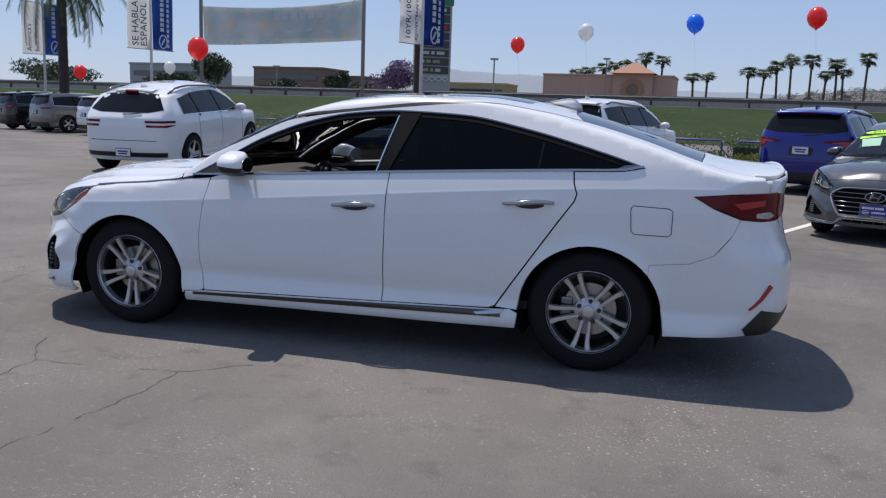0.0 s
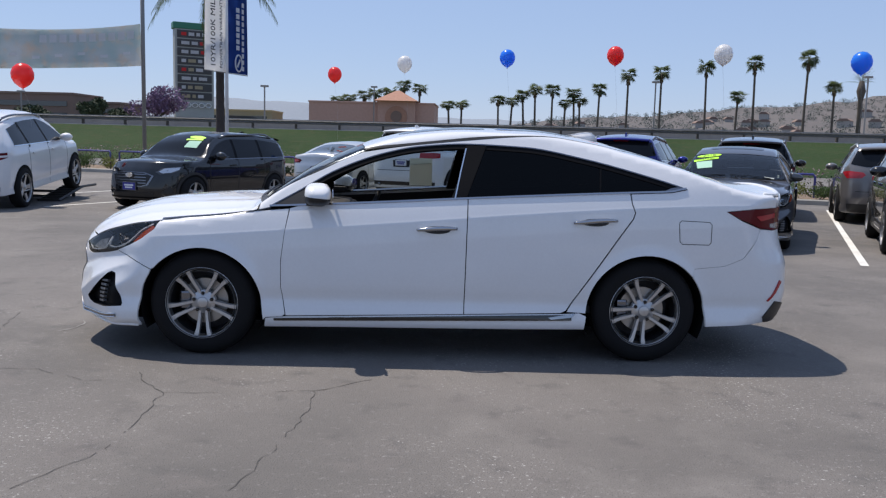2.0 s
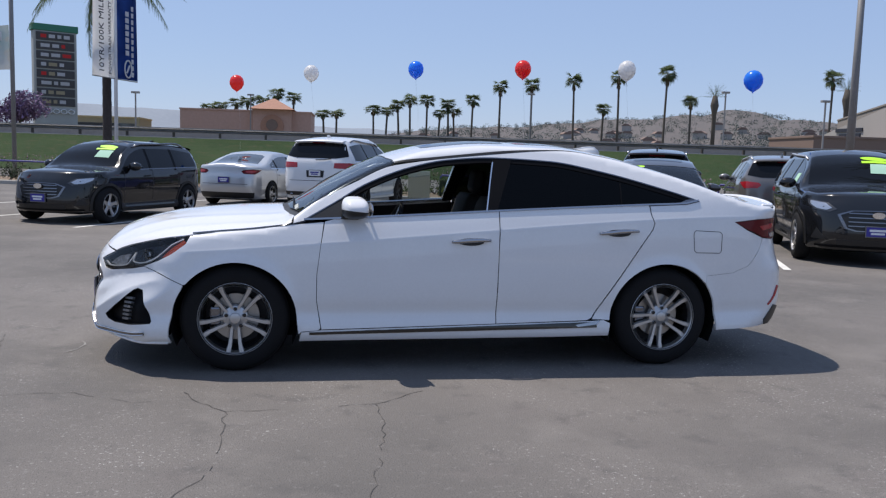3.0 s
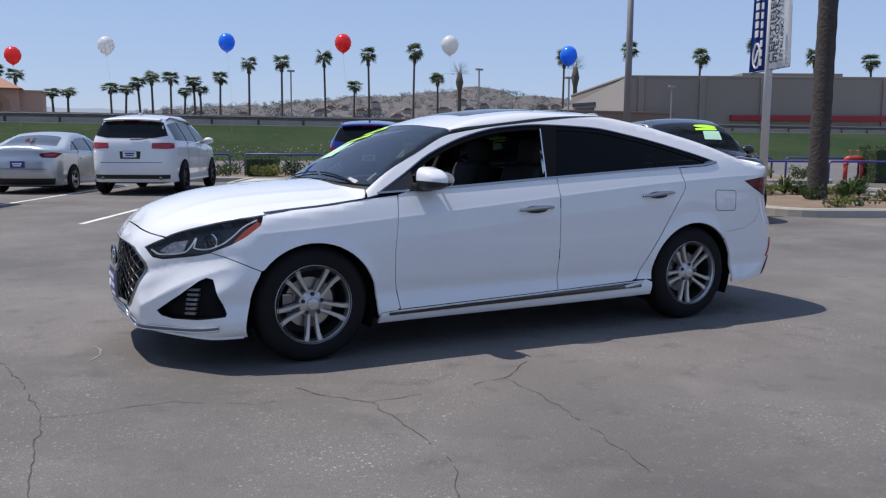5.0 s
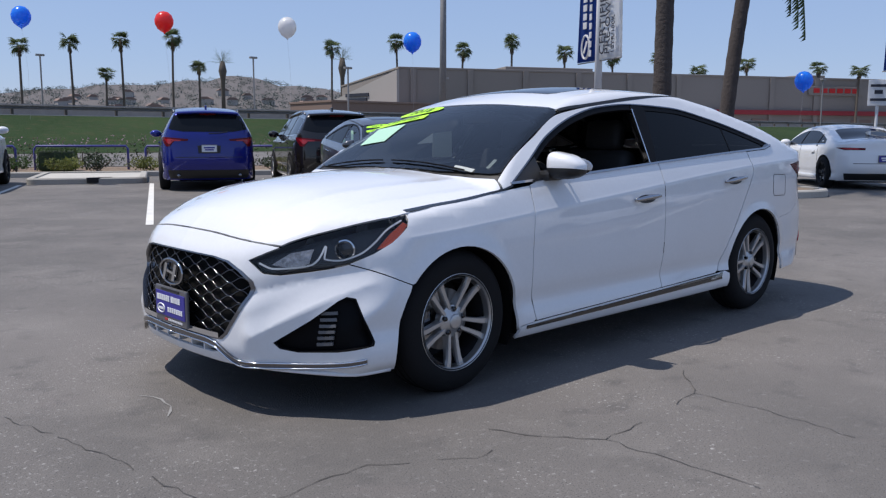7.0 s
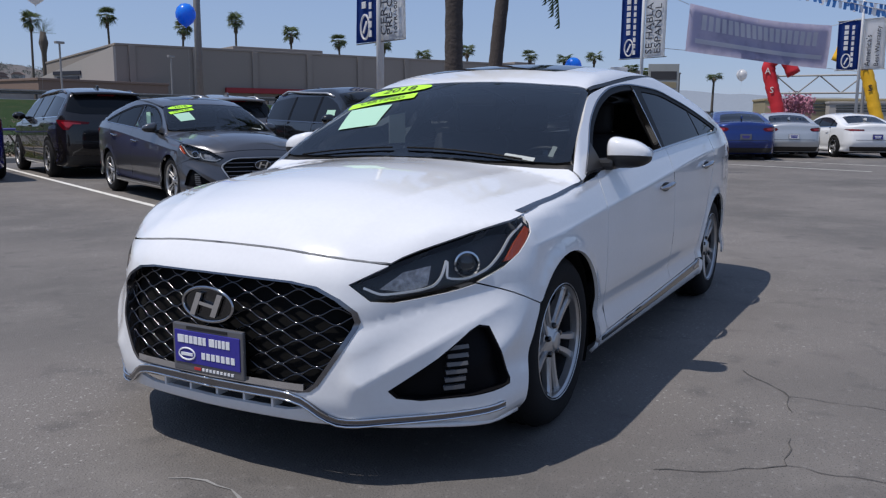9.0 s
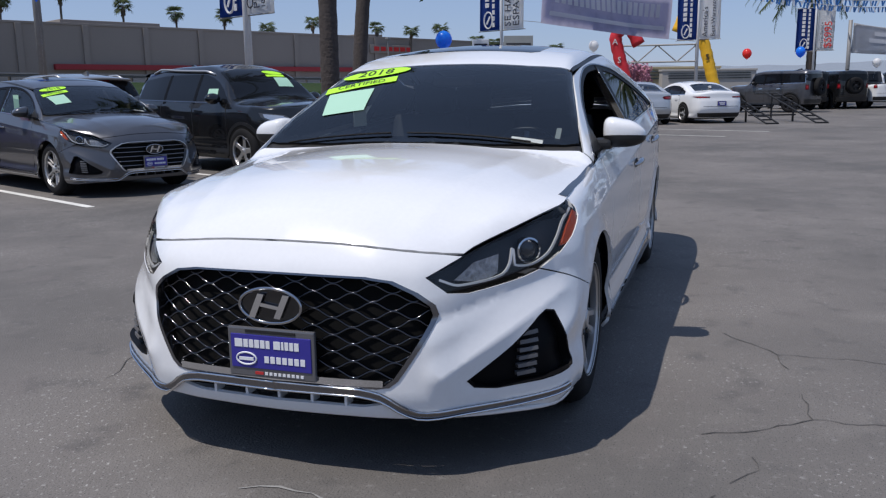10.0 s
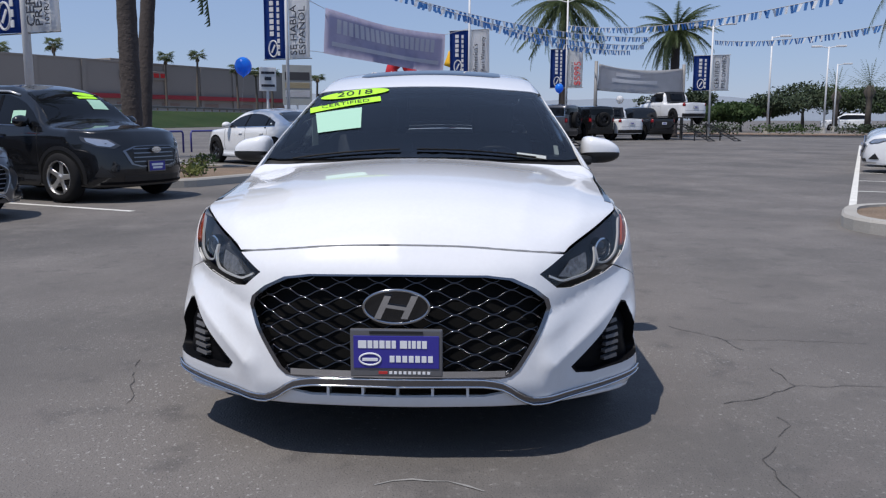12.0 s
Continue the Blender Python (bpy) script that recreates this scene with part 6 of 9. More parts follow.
    if p["rw"]:
        a2, b2 = p["rw"][0] * h, p["rw"][1] * h
        S.panel("rear_screen", "top", both([(a2, 0), (a2 + 0.03, 0.5 * W), (a2 + 0.10, 0.60 * W), (b2 - 0.05, 0.70 * W), (b2, 0.45 * W), (b2 + 0.02, 0)]), (), 0.09, off=0.004, thick=0.006, **kw)
    elif kind == "pickup":
        S.panel("bed_floor", "top", both([(0.27 * h, 0), (0.27 * h, 0.72 * W), (0.94 * h, 0.72 * W), (0.94 * h, 0)]), (), 0.15, off=0.004, thick=0.004, material=M["liner"], parent=car)
    else:
        xr = h * 0.93
        S.panel("rear_screen", "rear", S.wrap("rear", both3([(xr, 0, belt + 0.05 * H), (xr, 0.5 * W, belt + 0.052 * H), (xr - 0.05, 0.82 * W, belt + 0.080 * H), (xr - 0.14, 0.72 * W, 0.885 * H), (xr - 0.14, 0.4 * W, 0.898 * H), (xr - 0.14, 0, 0.90 * H)])), (), 0.09, off=0.005, thick=0.006, **kw)
        if kind != "boxy":
            zs_ = 0.925 * H
            edge = [S.at("rear", S.wrap("rear", [(xr - 0.16, q, zs_ - 0.03 * H * (q / W) ** 2)]))[0] for q in np.linspace(-0.66 * W, 0.66 * W, 13)]
            sp = bmesh.new()
            rows_ = []
            for v in edge:
                rows_.append([sp.verts.new((float(v[0]) + dx, float(v[1]), float(v[2]) + dz_)) for dx, dz_ in ((-0.16, 0.045), (0.03, 0.030), (0.15, 0.002), (0.145, -0.022), (0.0, -0.030))])
            for ra, rb_ in zip(rows_, rows_[1:]):
                for i in range(4):
                    sp.faces.new((ra[i], ra[i + 1], rb_[i + 1], rb_[i]))
            bmesh.ops.recalc_face_normals(sp, faces=sp.faces)
            part("rear_spoiler", sp, P, car, "painted spoiler above the rear screen", smooth=True)
            S.strip("brake_light", "rear", S.wrap("rear", [(xr - 0.16, q, zs_ - 0.03 * H) for q in np.linspace(-0.16, 0.16, 5)]), 0.02, off=0.06, thick=0.05, material=M["red"], parent=car)
        S.panel("gate_recess", "rear", S.wrap("rear", both3([(h, 0, 0.535 * H), (h, 0.24, 0.535 * H), (h, 0.22, 0.445 * H), (h, 0, 0.445 * H)])), (), 0.08, off=0.002, thick=0.003, material=P if lamp_rear == "double" else M["trim"], parent=car)
        S.strip("rear_wiper", "rear", S.wrap("rear", [(xr, 0.0, belt + 0.05), (xr, 0.2, belt + 0.06), (xr, 0.36, belt + 0.085)]), 0.016, off=0.02, thick=0.01, material=M["trim"], parent=car)
    # grille, plates, bumpers
    if face == "bars":
        gz = 0.40 * H
        gp = S.wrap("front", both3([(-h, 0, gz + 0.07 * H), (-h, 0.38 * W, gz + 0.065 * H), (-h + 0.05, 0.56 * W, gz + 0.03 * H), (-h + 0.03, 0.44 * W, gz - 0.08 * H), (-h, 0.3 * W, gz - 0.10 * H), (-h, 0, gz - 0.10 * H)]))
        S.panel("grille", "front", gp, (), 0.09, off=0.004, thick=0.01, material=M["trim"], parent=car)
        S.panel("grille_surround", "front", scaled(gp, 1.04, (0, gz)), [scaled(gp, 0.95, (0, gz))], 0.06, off=0.010, thick=0.012, material=M["satin" if paint_ == "black" else "alloy"], parent=car)
        for k in range(4):
            zz = gz + 0.045 * H - k * 0.035 * H
            S.strip("grille_bar", "front", S.wrap("front", [(-h, q, zz) for q in np.linspace(-0.42 * W, 0.42 * W, 7)]), 0.016, off=0.010, thick=0.01, material=M["satin"], parent=car)
        part("badge", prism(ell(0, gz + 0.035 * H, 0.085, 0.045, 0, 340, 18), 0.02, Matrix.Translation((float(S.at("front", [(0, gz)])[0][0]) - 0.02, 0, 0)) @ pose(0, 0, 0, 0, 0, 90)), M["chrome"], car)
        S.strip("lower_intake", "front", S.wrap("front", [(-h, q, 0.20 * H) for q in np.linspace(-0.6 * W, 0.6 * W, 9)]), 0.08, off=0.005, thick=0.01, material=M["trim"], parent=car)
        S.strip("lip_trim", "front", S.wrap("front", [(-h + 0.35 * (abs(q) / W) ** 3, q, 0.165 * H) for q in np.linspace(-0.88 * W, 0.88 * W, 13)]), 0.03, off=0.012, thick=0.012, material=M["frameblack" if paint_ == "black" else "alloy"], parent=car)
        for s in (-1, 1):
            S.panel("fog_recess", "front", S.wrap("front", [(-h + 0.28, s * 0.80 * W, 0.31 * H), (-h + 0.36, s * 0.87 * W, 0.22 * H), (-h + 0.16, s * 0.66 * W, 0.215 * H)]), (), 0.08, off=0.005, thick=0.006, material=M["trim"], parent=car)
    elif face == "slots":
        for k in range(7):
            q = (k - 3) * 0.085
            S.panel("grille_slot", "front", S.wrap("front", [(-h, q - 0.022, 0.42 * H), (-h, q + 0.022, 0.42 * H), (-h, q + 0.022, 0.56 * H), (-h, q - 0.022, 0.56 * H)]), (), 0.08, off=0.005, thick=0.005, material=M["trim"], parent=car)
    for end, pm, zz in (("front", plate_f, 0.30 * H), ("rear", plate_r, (0.47 if kind == "sedan" else 0.27 if lamp_rear == "double" else 0.50) * H)):
        if pm:
            q = S.at(end, [(0.0, zz)])[0]
            sg = -1 if end == "front" else 1
            po = new("number_plate")
            po.parent = car
            po.matrix_basis = Matrix.Translation((float(q[0]) + sg * 0.015, 0, zz))
            part("plate_frame", boxes(((-0.012, -0.16, -0.08), (0.012, 0.16, 0.08)), bevel=0.004), M["plategrey"], po)
            part("plate_panel", boxes(((min(0, sg * 0.016), -0.148, -0.066), (max(0, sg * 0.016), 0.148, 0.066))), M[pm], po)
            for zz2, ww, hh in ((0.02, 0.11, 0.016), (-0.025, 0.09, 0.014)):
                part("plate_bar", boxes(((min(sg * 0.014, sg * 0.019), -ww, zz2 - hh), (max(sg * 0.014, sg * 0.019), ww, zz2 + hh))), M["platewhite" if pm == "plateblue" else "plateblue"], po)
    S.strip("rear_valance", "rear", S.wrap("rear", [(h - 0.35 * (abs(q) / W) ** 4, q, 0.20 * H + lift) for q in np.linspace(-0.86 * W, 0.86 * W, 13)]), (0.05 if lamp_rear in ("block", "double") else 0.10) * H, off=0.006, thick=0.01, material=M["trim"], parent=car)
    S.strip("boot_gap", "rear", S.wrap("rear", [(h, q, 0.40 * H) for q in np.linspace(-0.74 * W, 0.74 * W, 9)]), 0.012, off=0.002, thick=0.002, material=M["trim"], parent=car)
    if pipes:
        for s in (-1, 1):
            q = S.at("rear", S.wrap("rear", [(h - 0.1, s * 0.66 * W, 0.185 * H + lift)]))[0]
            part("exhaust_pipe", tube([(float(q[0]) - 0.12, float(q[1]), float(q[2])), (float(q[0]) + 0.045, float(q[1]), float(q[2]))], 0.038, 12), M["satin"], car, smooth=True)
    if top_mat:
        S.panel("cab_top", "top", both([(-0.36 * h, 0), (-0.35 * h, 0.70 * W), (0.13 * h, 0.72 * W), (0.16 * h, 0)]), (), 0.10, off=0.012, thick=0.03, material=M[top_mat], parent=car, label="black removable top")
        for s in (-1, 1):
            S.panel("cab_frame", "side", [(-0.40 * h, 0.69 * H), (0.20 * h, 0.69 * H), (0.14 * h, 0.95 * H), (-0.26 * h, 0.95 * H)], (), 0.10, off=0.003, thick=0.006, sgn=s, material=M[top_mat], parent=car)
        part("cab_back", prism([(0.235 * h, 0.675 * H), (0.265 * h, 0.675 * H), (0.165 * h, 0.985 * H), (0.135 * h, 0.985 * H)], 1.40 * W, Matrix.Translation((0, -0.70 * W, 0))), M[top_mat], car)
        part("cab_window", prism([(0.252 * h, 0.74 * H), (0.262 * h, 0.74 * H), (0.200 * h, 0.92 * H), (0.190 * h, 0.92 * H)], 0.9 * W, Matrix.Translation((0.012, -0.45 * W, 0))), M["carglass"], car)
    part("underbody", boxes(((-h * 0.8, -W * 0.62, z0 - 0.04), (h * 0.8, W * 0.62, z0 + 0.1)), bevel=0.02), M["liner"], car)
    bm = bmesh.new()
    prism([(0.55 * h, 0), (0.66 * h, -0.03), (0.655 * h, 0.045), (0.63 * h, 0.05)], 0.04, Matrix.Translation((0, -0.02, float(hc(0.6 * h)) + 0.005)), bm)
    part("antenna_fin", bm, P, car)
    if sticker:
        d = (b - a)
        S.panel("year_sticker", "top", [(a + d * 0.80 + 0.055 * math.sin(t), -sticker * 0.30 * W + 0.20 * math.cos(t)) for t in np.linspace(0, 2 * math.pi, 19)[:-1]], (), 0.08, off=0.012, thick=0.0, material=M["lime"], parent=scr, label="lime year sticker")
        S.panel("lime_sticker", "top", [(a + d * 0.66, -sticker * (0.30 * W) - 0.19), (a + d * 0.60, -sticker * 0.30 * W + 0.2), (a + d * 0.68, -sticker * 0.30 * W + 0.2), (a + d * 0.74, -sticker * 0.30 * W - 0.19)], (), 0.08, off=0.012, thick=0.0, material=M["lime"], parent=scr)
        S.panel("price_sheet", "top", [(a + d * 0.36, -sticker * 0.36 * W - 0.15), (a + d * 0.34, -sticker * 0.36 * W + 0.16), (a + d * 0.58, -sticker * 0.36 * W + 0.14), (a + d * 0.62, -sticker * 0.36 * W - 0.15)], (), 0.08, off=0.012, thick=0.0, material=M["greenpaper"], parent=scr)
    if side_paper:
        S.panel("window_sheet", "side", [(-0.27 * h, belt + 0.02), (-0.14 * h, belt + 0.02), (-0.12 * h, belt + 0.20), (-0.24 * h, belt + 0.20)], (), 0.08, off=0.008, thick=0.0, sgn=side_paper, material=M["greenpaper"], parent=car)
    if spare:
        wheel(car, h + 0.13, 0, 0.62 * H, r * 0.98, r * 0.55, 0.22, -1, spokes=5, fine=False, rim_mat=M["alloydark"], name="spare_wheel").matrix_basis = pose(h + 0.13, 0, 0.60 * H, 0, 0, 90)
    return car


build_sedan("dark grey sedan with lime stickers parked in a painted stall", "greypaint", pose(5.06, 7.60, 0, 0, 0, -113.6 - 180), False, 0.06, "parked cars")
parked("suv", "black compact SUV with a three-bar chrome grille", "suv", 4.48, 0.93, 1.71, 2.67, 0.36, "black", 7.92, 6.55, -113.6, sticker=1, cladding=True, rails="bright", side_paper=1)
parked("suv", "white luxury SUV with its nose up on a display ramp", "coupe_suv", 4.94, 0.985, 1.79, 2.955, 0.385, "white2", -8.75, 11.5, 95, lift=0.08, lamp_rear="double", pitch=4.2, z=0.10, rim=0.72, rails=True)
parked("hatchback", "black compact crossover with lime windscreen sticker", "suv", 4.17, 0.895, 1.55, 2.60, 0.33, "black", -4.73, 11.84, -115, sticker=1, cladding=True, rails=True)
parked("sedan", "silver-white sedan seen from behind in its stall", "sedan", 4.60, 0.90, 1.45, 2.70, 0.32, "silver", -2.0, 18.3, 66.4, glass_="carglass_light", plate_r="plateblue")
parked("suv", "white off-road SUV with dark glass in its stall", "suv", 4.82, 0.985, 1.87, 2.91, 0.385, "white2", 0.33, 17.1, 66.4, lift=0.05, lamp_rear="block", rails=True, tail="redlit", rimmat=M["alloydark"], pipes=True)
parked("suv", "bright blue SUV with dark glass in its stall", "suv", 4.75, 0.965, 1.77, 2.75, 0.375, "blue", 5.2, 14.8, 66.4, lamp_rear="hook", rails=True, pipes=True)
parked("suv", "black three-row SUV seen from behind", "suv", 4.85, 0.945, 1.76, 2.80, 0.37, "brownblack", 7.75, 13.75, 66.4, rails=True, lamp_rear="hook")
parked("suv", "silver-grey SUV with dark rear glass", "suv", 4.75, 0.94, 1.68, 2.76, 0.365, "tan", 10.2, 12.6, 66.4, rails="bright", tail="redlit")
parked("sedan", "white muscle sedan with a rear spoiler lip", "sedan", 5.05, 0.95, 1.47, 3.05, 0.36, "white2", 17.4, 5.3, 45, lamp_rear="thin", plate_r="plateblue", rimmat=M["alloydark"])
parked("sedan", "dark blue sedan seen from behind", "sedan", 4.85, 0.93, 1.47, 2.80, 0.33, "navy", 23.9, 3.2, 20, plate_r="plategrey")
parked("sedan", "silver-white hybrid sedan seen from behind", "sedan", 4.68, 0.91, 1.44, 2.72, 0.325, "silver", 26.3, 2.15, 20)
parked("sedan", "white low coupe-like sedan seen from behind", "sedan", 4.69, 0.915, 1.43, 2.73, 0.34, "white2", 27.6, 0.25, 30, lamp_rear="thin", plate_r="plateblue")
for k, (x, y, pt) in enumerate(((14.1, -11.25, "white2"), (16.6, -12.4, "white2"), (19.1, -13.5, "silver"), (21.6, -14.6, "white2"), (24.1, -15.7, "greypaint"))):
    parked("sedan", f"{ {'white2': 'white', 'silver': 'silver', 'greypaint': 'grey'}[pt]} sedan parked nose out to the aisle", "sedan", 4.7, 0.91, 1.45, 2.72, 0.33, pt, x, y, 66.4, detail=0)
parked("suv", "dark SUV at the far end of the stall row", "suv", 4.7, 0.94, 1.72, 2.75, 0.36, "black", -26.3, 28.4, 66.4, detail=0, rails=True)
parked("suv", "grey SUV seen from behind beside other SUVs", "suv", 4.7, 0.94, 1.70, 2.75, 0.36, "tan", -23.3, 27.1, 66.4, detail=0, lamp_rear="thin")
parked("suv", "white SUV seen from behind beside other SUVs", "suv", 4.5, 0.93, 1.66, 2.70, 0.35, "white2", -20.1, 25.9, 66.4, detail=0)
JEEPS = "parked off-roaders"
KW = dict(face="slots", lamp_rear="tall", lift=0.12, cladding=True, detail=0, rimmat=M["alloydark"])
parked("off_roader", "grey boxy off-roader with a rear spare wheel", "boxy", 4.3, 0.92, 1.95, 2.65, 0.42, "greypaint", 39.2, -3.0, 60, JEEPS, spare=True, plate_r="", **KW)
parked("off_roader", "black boxy off-roader with a rear spare wheel", "boxy", 4.3, 0.93, 1.98, 2.65, 0.43, "black", 44.8, -4.4, 20, JEEPS, spare=True, plate_r="", **KW)
parked("off_roader", "black boxy off-roader with a rear spare wheel", "boxy", 4.3, 0.93, 1.98, 2.65, 0.43, "black", 45.5, -6.3, 20, JEEPS, spare=True, plate_r="", **KW)
parked("pickup", "white pickup truck with dark cab glass", "pickup", 5.5, 0.92, 1.95, 3.5, 0.42, "white2", 46.9, -7.9, 20, JEEPS, top_mat="trim", **KW)
parked("pickup", "black pickup truck beside other off-roaders", "pickup", 5.5, 0.92, 1.95, 3.5, 0.42, "black", 47.5, -9.85, 20, JEEPS, **KW)
parked("pickup", "white pickup truck raised on a display ramp", "pickup", 5.5, 0.92, 1.95, 3.5, 0.42, "white2", 48.2, -11.8, 20, JEEPS, z=0.95, top_mat="trim", **KW)

# ---- poles, flags, banners ----
M.update(
    polewhite=mat("white_pole_paint", (0.62, 0.63, 0.64), rough=0.5, vary=0.06, scale=12),
    polegrey=mat("grey_pole_steel", (0.23, 0.225, 0.22), rough=0.6, metal=0.3, vary=0.12, scale=10),
    flagblue=mat("blue_banner_cloth", (0.02, 0.07, 0.30), rough=0.75, vary=0.10, scale=30, midscale=1.5),
    flagwhite=mat("white_banner_cloth", (0.80, 0.81, 0.82), rough=0.8, vary=0.06, scale=30, midscale=1.5),
    flagink=mat("banner_ink", (0.02, 0.025, 0.04), rough=0.8),
    flagred=mat("red_banner_ink", (0.50, 0.02, 0.02), rough=0.8),
    mesh1=mat("faded_banner_cloth", (0.60, 0.66, 0.69), rough=0.85, vary=0.12, scale=2.2, midscale=0.6),
    mesh2=mat("lilac_banner_cloth", (0.44, 0.44, 0.60), rough=0.85, vary=0.08, scale=2.2, midscale=0.6),
    mesh3=mat("grey_banner_cloth", (0.58, 0.59, 0.62), rough=0.85, vary=0.08, scale=2.2, midscale=0.6),
    pale=mat("faded_lettering", (0.72, 0.73, 0.76), rough=0.85),
    teal=mat("faded_teal_print", (0.16, 0.36, 0.42), rough=0.85),
    sand=mat("faded_sand_print", (0.52, 0.45, 0.30), rough=0.85),
    balred=mat("red_balloon", (0.92, 0.055, 0.045), rough=0.25, coat=0.5),
    balblue=mat("blue_balloon", (0.02, 0.29, 0.95), rough=0.25, coat=0.5),
    balwhite=mat("white_balloon", (0.85, 0.85, 0.85), rough=0.3, coat=0.5),
    string=mat("string", (0.45, 0.45, 0.45), rough=0.8),
    trunk=mat("palm_trunk", (0.056, 0.046, 0.042), rough=0.95, bump=0.8, scale=14, bump_dist=0.03, vary=0.3, midscale=2),
    trunkfar=mat("palm_trunk_far", (0.10, 0.085, 0.07), rough=0.95, vary=0.2),
    frond=mat("palm_leaf", (0.072, 0.104, 0.038), rough=0.6, vary=0.35, scale=6),
    frondfar=mat("fan_palm_leaf", (0.085, 0.112, 0.048), rough=0.7, vary=0.35, scale=3),
    skirt=mat("dead_palm_skirt", (0.13, 0.10, 0.065), rough=0.95, vary=0.3),
    leafdark=mat("dark_foliage", (0.030, 0.048, 0.020), rough=0.75, vary=0.4, scale=1.5),
    leafmid=mat("green_foliage", (0.055, 0.095, 0.028), rough=0.7, vary=0.4, scale=2.5),
    leafyellow=mat("yellow_green_foliage", (0.15, 0.17, 0.045), rough=0.7, vary=0.35, scale=3),
    # hillside trees' green, greyed in the colour itself to stand for haze
    hilltree=mat("haze_tinted_foliage", (0.085, 0.105, 0.095), rough=0.9, vary=0.3, scale=0.2, midscale=0.03),
    jacaranda=mat("purple_blossom", (0.17, 0.11, 0.20), rough=0.8, vary=0.35, scale=2),
    pinkblossom=mat("pink_blossom", (0.38, 0.16, 0.22), rough=0.8, vary=0.3, scale=2),
    flower=mat("pale_flower", (0.34, 0.20, 0.26), rough=0.8, vary=0.2),
    hydrant=mat("red_enamel", (0.50, 0.055, 0.04), rough=0.4, vary=0.1, scale=20),
    # taupe wall colour darkened to include the shadow on the store's long face
    bigbox=mat("shade_darkened_taupe_stucco", (0.225, 0.200, 0.180), rough=0.9, vary=0.05, scale=4, midscale=0.1),
    bigboxlight=mat("pale_stucco", (0.36, 0.34, 0.315), rough=0.9, vary=0.05, scale=4, midscale=0.1),
    bigred=mat("red_fascia", (0.26, 0.014, 0.022), rough=0.6),
    pink=mat("salmon_stucco", (0.46, 0.29, 0.235), rough=0.9, vary=0.05, scale=2),
    pinkroof=mat("clay_roof", (0.37, 0.20, 0.14), rough=0.9, vary=0.12, scale=3),
    brownbld=mat("brown_stucco", (0.20, 0.14, 0.115), rough=0.9, vary=0.06),
    greybld=mat("grey_office_wall", (0.30, 0.31, 0.33), rough=0.8, vary=0.05),
    pylon=mat("pylon_panel", (0.045, 0.045, 0.048), rough=0.6, vary=0.08),
    pylonframe=mat("pylon_frame", (0.34, 0.355, 0.34), rough=0.7, vary=0.08),
    black2=mat("ramp_steel", (0.02, 0.02, 0.021), rough=0.55, metal=0.3),
    tubered=mat("red_nylon", (0.55, 0.02, 0.03), rough=0.55, vary=0.1),
    tubeyellow=mat("yellow_nylon", (0.75, 0.42, 0.015), rough=0.55, vary=0.1),
    penblue=mat("blue_pennant", (0.06, 0.20, 0.50), rough=0.7),
    redkerb=mat("red_kerb_paint", (0.40, 0.08, 0.06), rough=0.8, vary=0.2),
    signgreen=mat("road_sign_green", (0.02, 0.16, 0.10), rough=0.5),
)


def translucent(m, share=0.45):
    """Let part of the daylight through a cloth."""
    nt = m.node_tree
    b = nt.nodes["Principled BSDF"]
    tr, mx = nt.nodes.new("ShaderNodeBsdfTranslucent"), nt.nodes.new("ShaderNodeMixShader")
    src = b.inputs["Base Color"]
    if src.links:
        nt.links.new(src.links[0].from_socket, tr.inputs["Color"])
    else:
        tr.inputs["Color"].default_value = src.default_value
    mx.inputs[0].default_value = share
    nt.links.new(b.outputs[0], mx.inputs[1])
    nt.links.new(tr.outputs[0], mx.inputs[2])
    nt.links.new(mx.outputs[0], nt.nodes["Material Output"].inputs["Surface"])


def faded_print(m, a, bcol, c):
    """A washed-out picture printed on cloth: soft drifting patches of three colours."""
    nt = m.node_tree
    tc = nt.nodes.new("ShaderNodeTexCoord")
    col = node_mix(nt, node_noise(nt, tc, 0.55, 4, 0.38, 0.62), a, bcol)
    col = node_mix(nt, node_noise(nt, tc, 1.4, 5, 0.50, 0.70), col, c)
    nt.links.new(col, nt.nodes["Principled BSDF"].inputs["Base Color"])


faded_print(M["mesh1"], (0.52, 0.56, 0.60), (0.36, 0.47, 0.51), (0.56, 0.50, 0.46))
faded_print(M["mesh2"], (0.42, 0.42, 0.58), (0.50, 0.49, 0.62), (0.36, 0.36, 0.50))
for key in ("flagblue", "flagwhite", "mesh1", "mesh2", "mesh3", "pale", "teal", "sand", "frond", "leafmid", "leafyellow", "frondfar", "paper", "penblue", "balwhite", "balred", "balblue"):
    translucent(M[key], 0.45)


def rag(w, h, nx, nz, sway, seed=0):
    """A hanging cloth in the xz plane with slow folds, top edge at z = 0."""
    rng = random.Random(seed)
    ph = rng.uniform(0, 6)
    bm = bmesh.new()
    rows = []
    for j in range(nz + 1):
        z = -h * j / nz
        rows.append([bm.verts.new((w * i / nx, sway * math.sin(ph + 2.4 * i / nx + 1.7 * j / nz) * (j / nz * 0.7 + 0.3), z)) for i in range(nx + 1)])
    for a, b in zip(rows, rows[1:]):
        for i in range(nx):
            bm.faces.new((a[i], b[i], b[i + 1], a[i + 1]))
    bmesh.ops.solidify(bm, geom=list(bm.faces), thickness=0.006)
    return bm


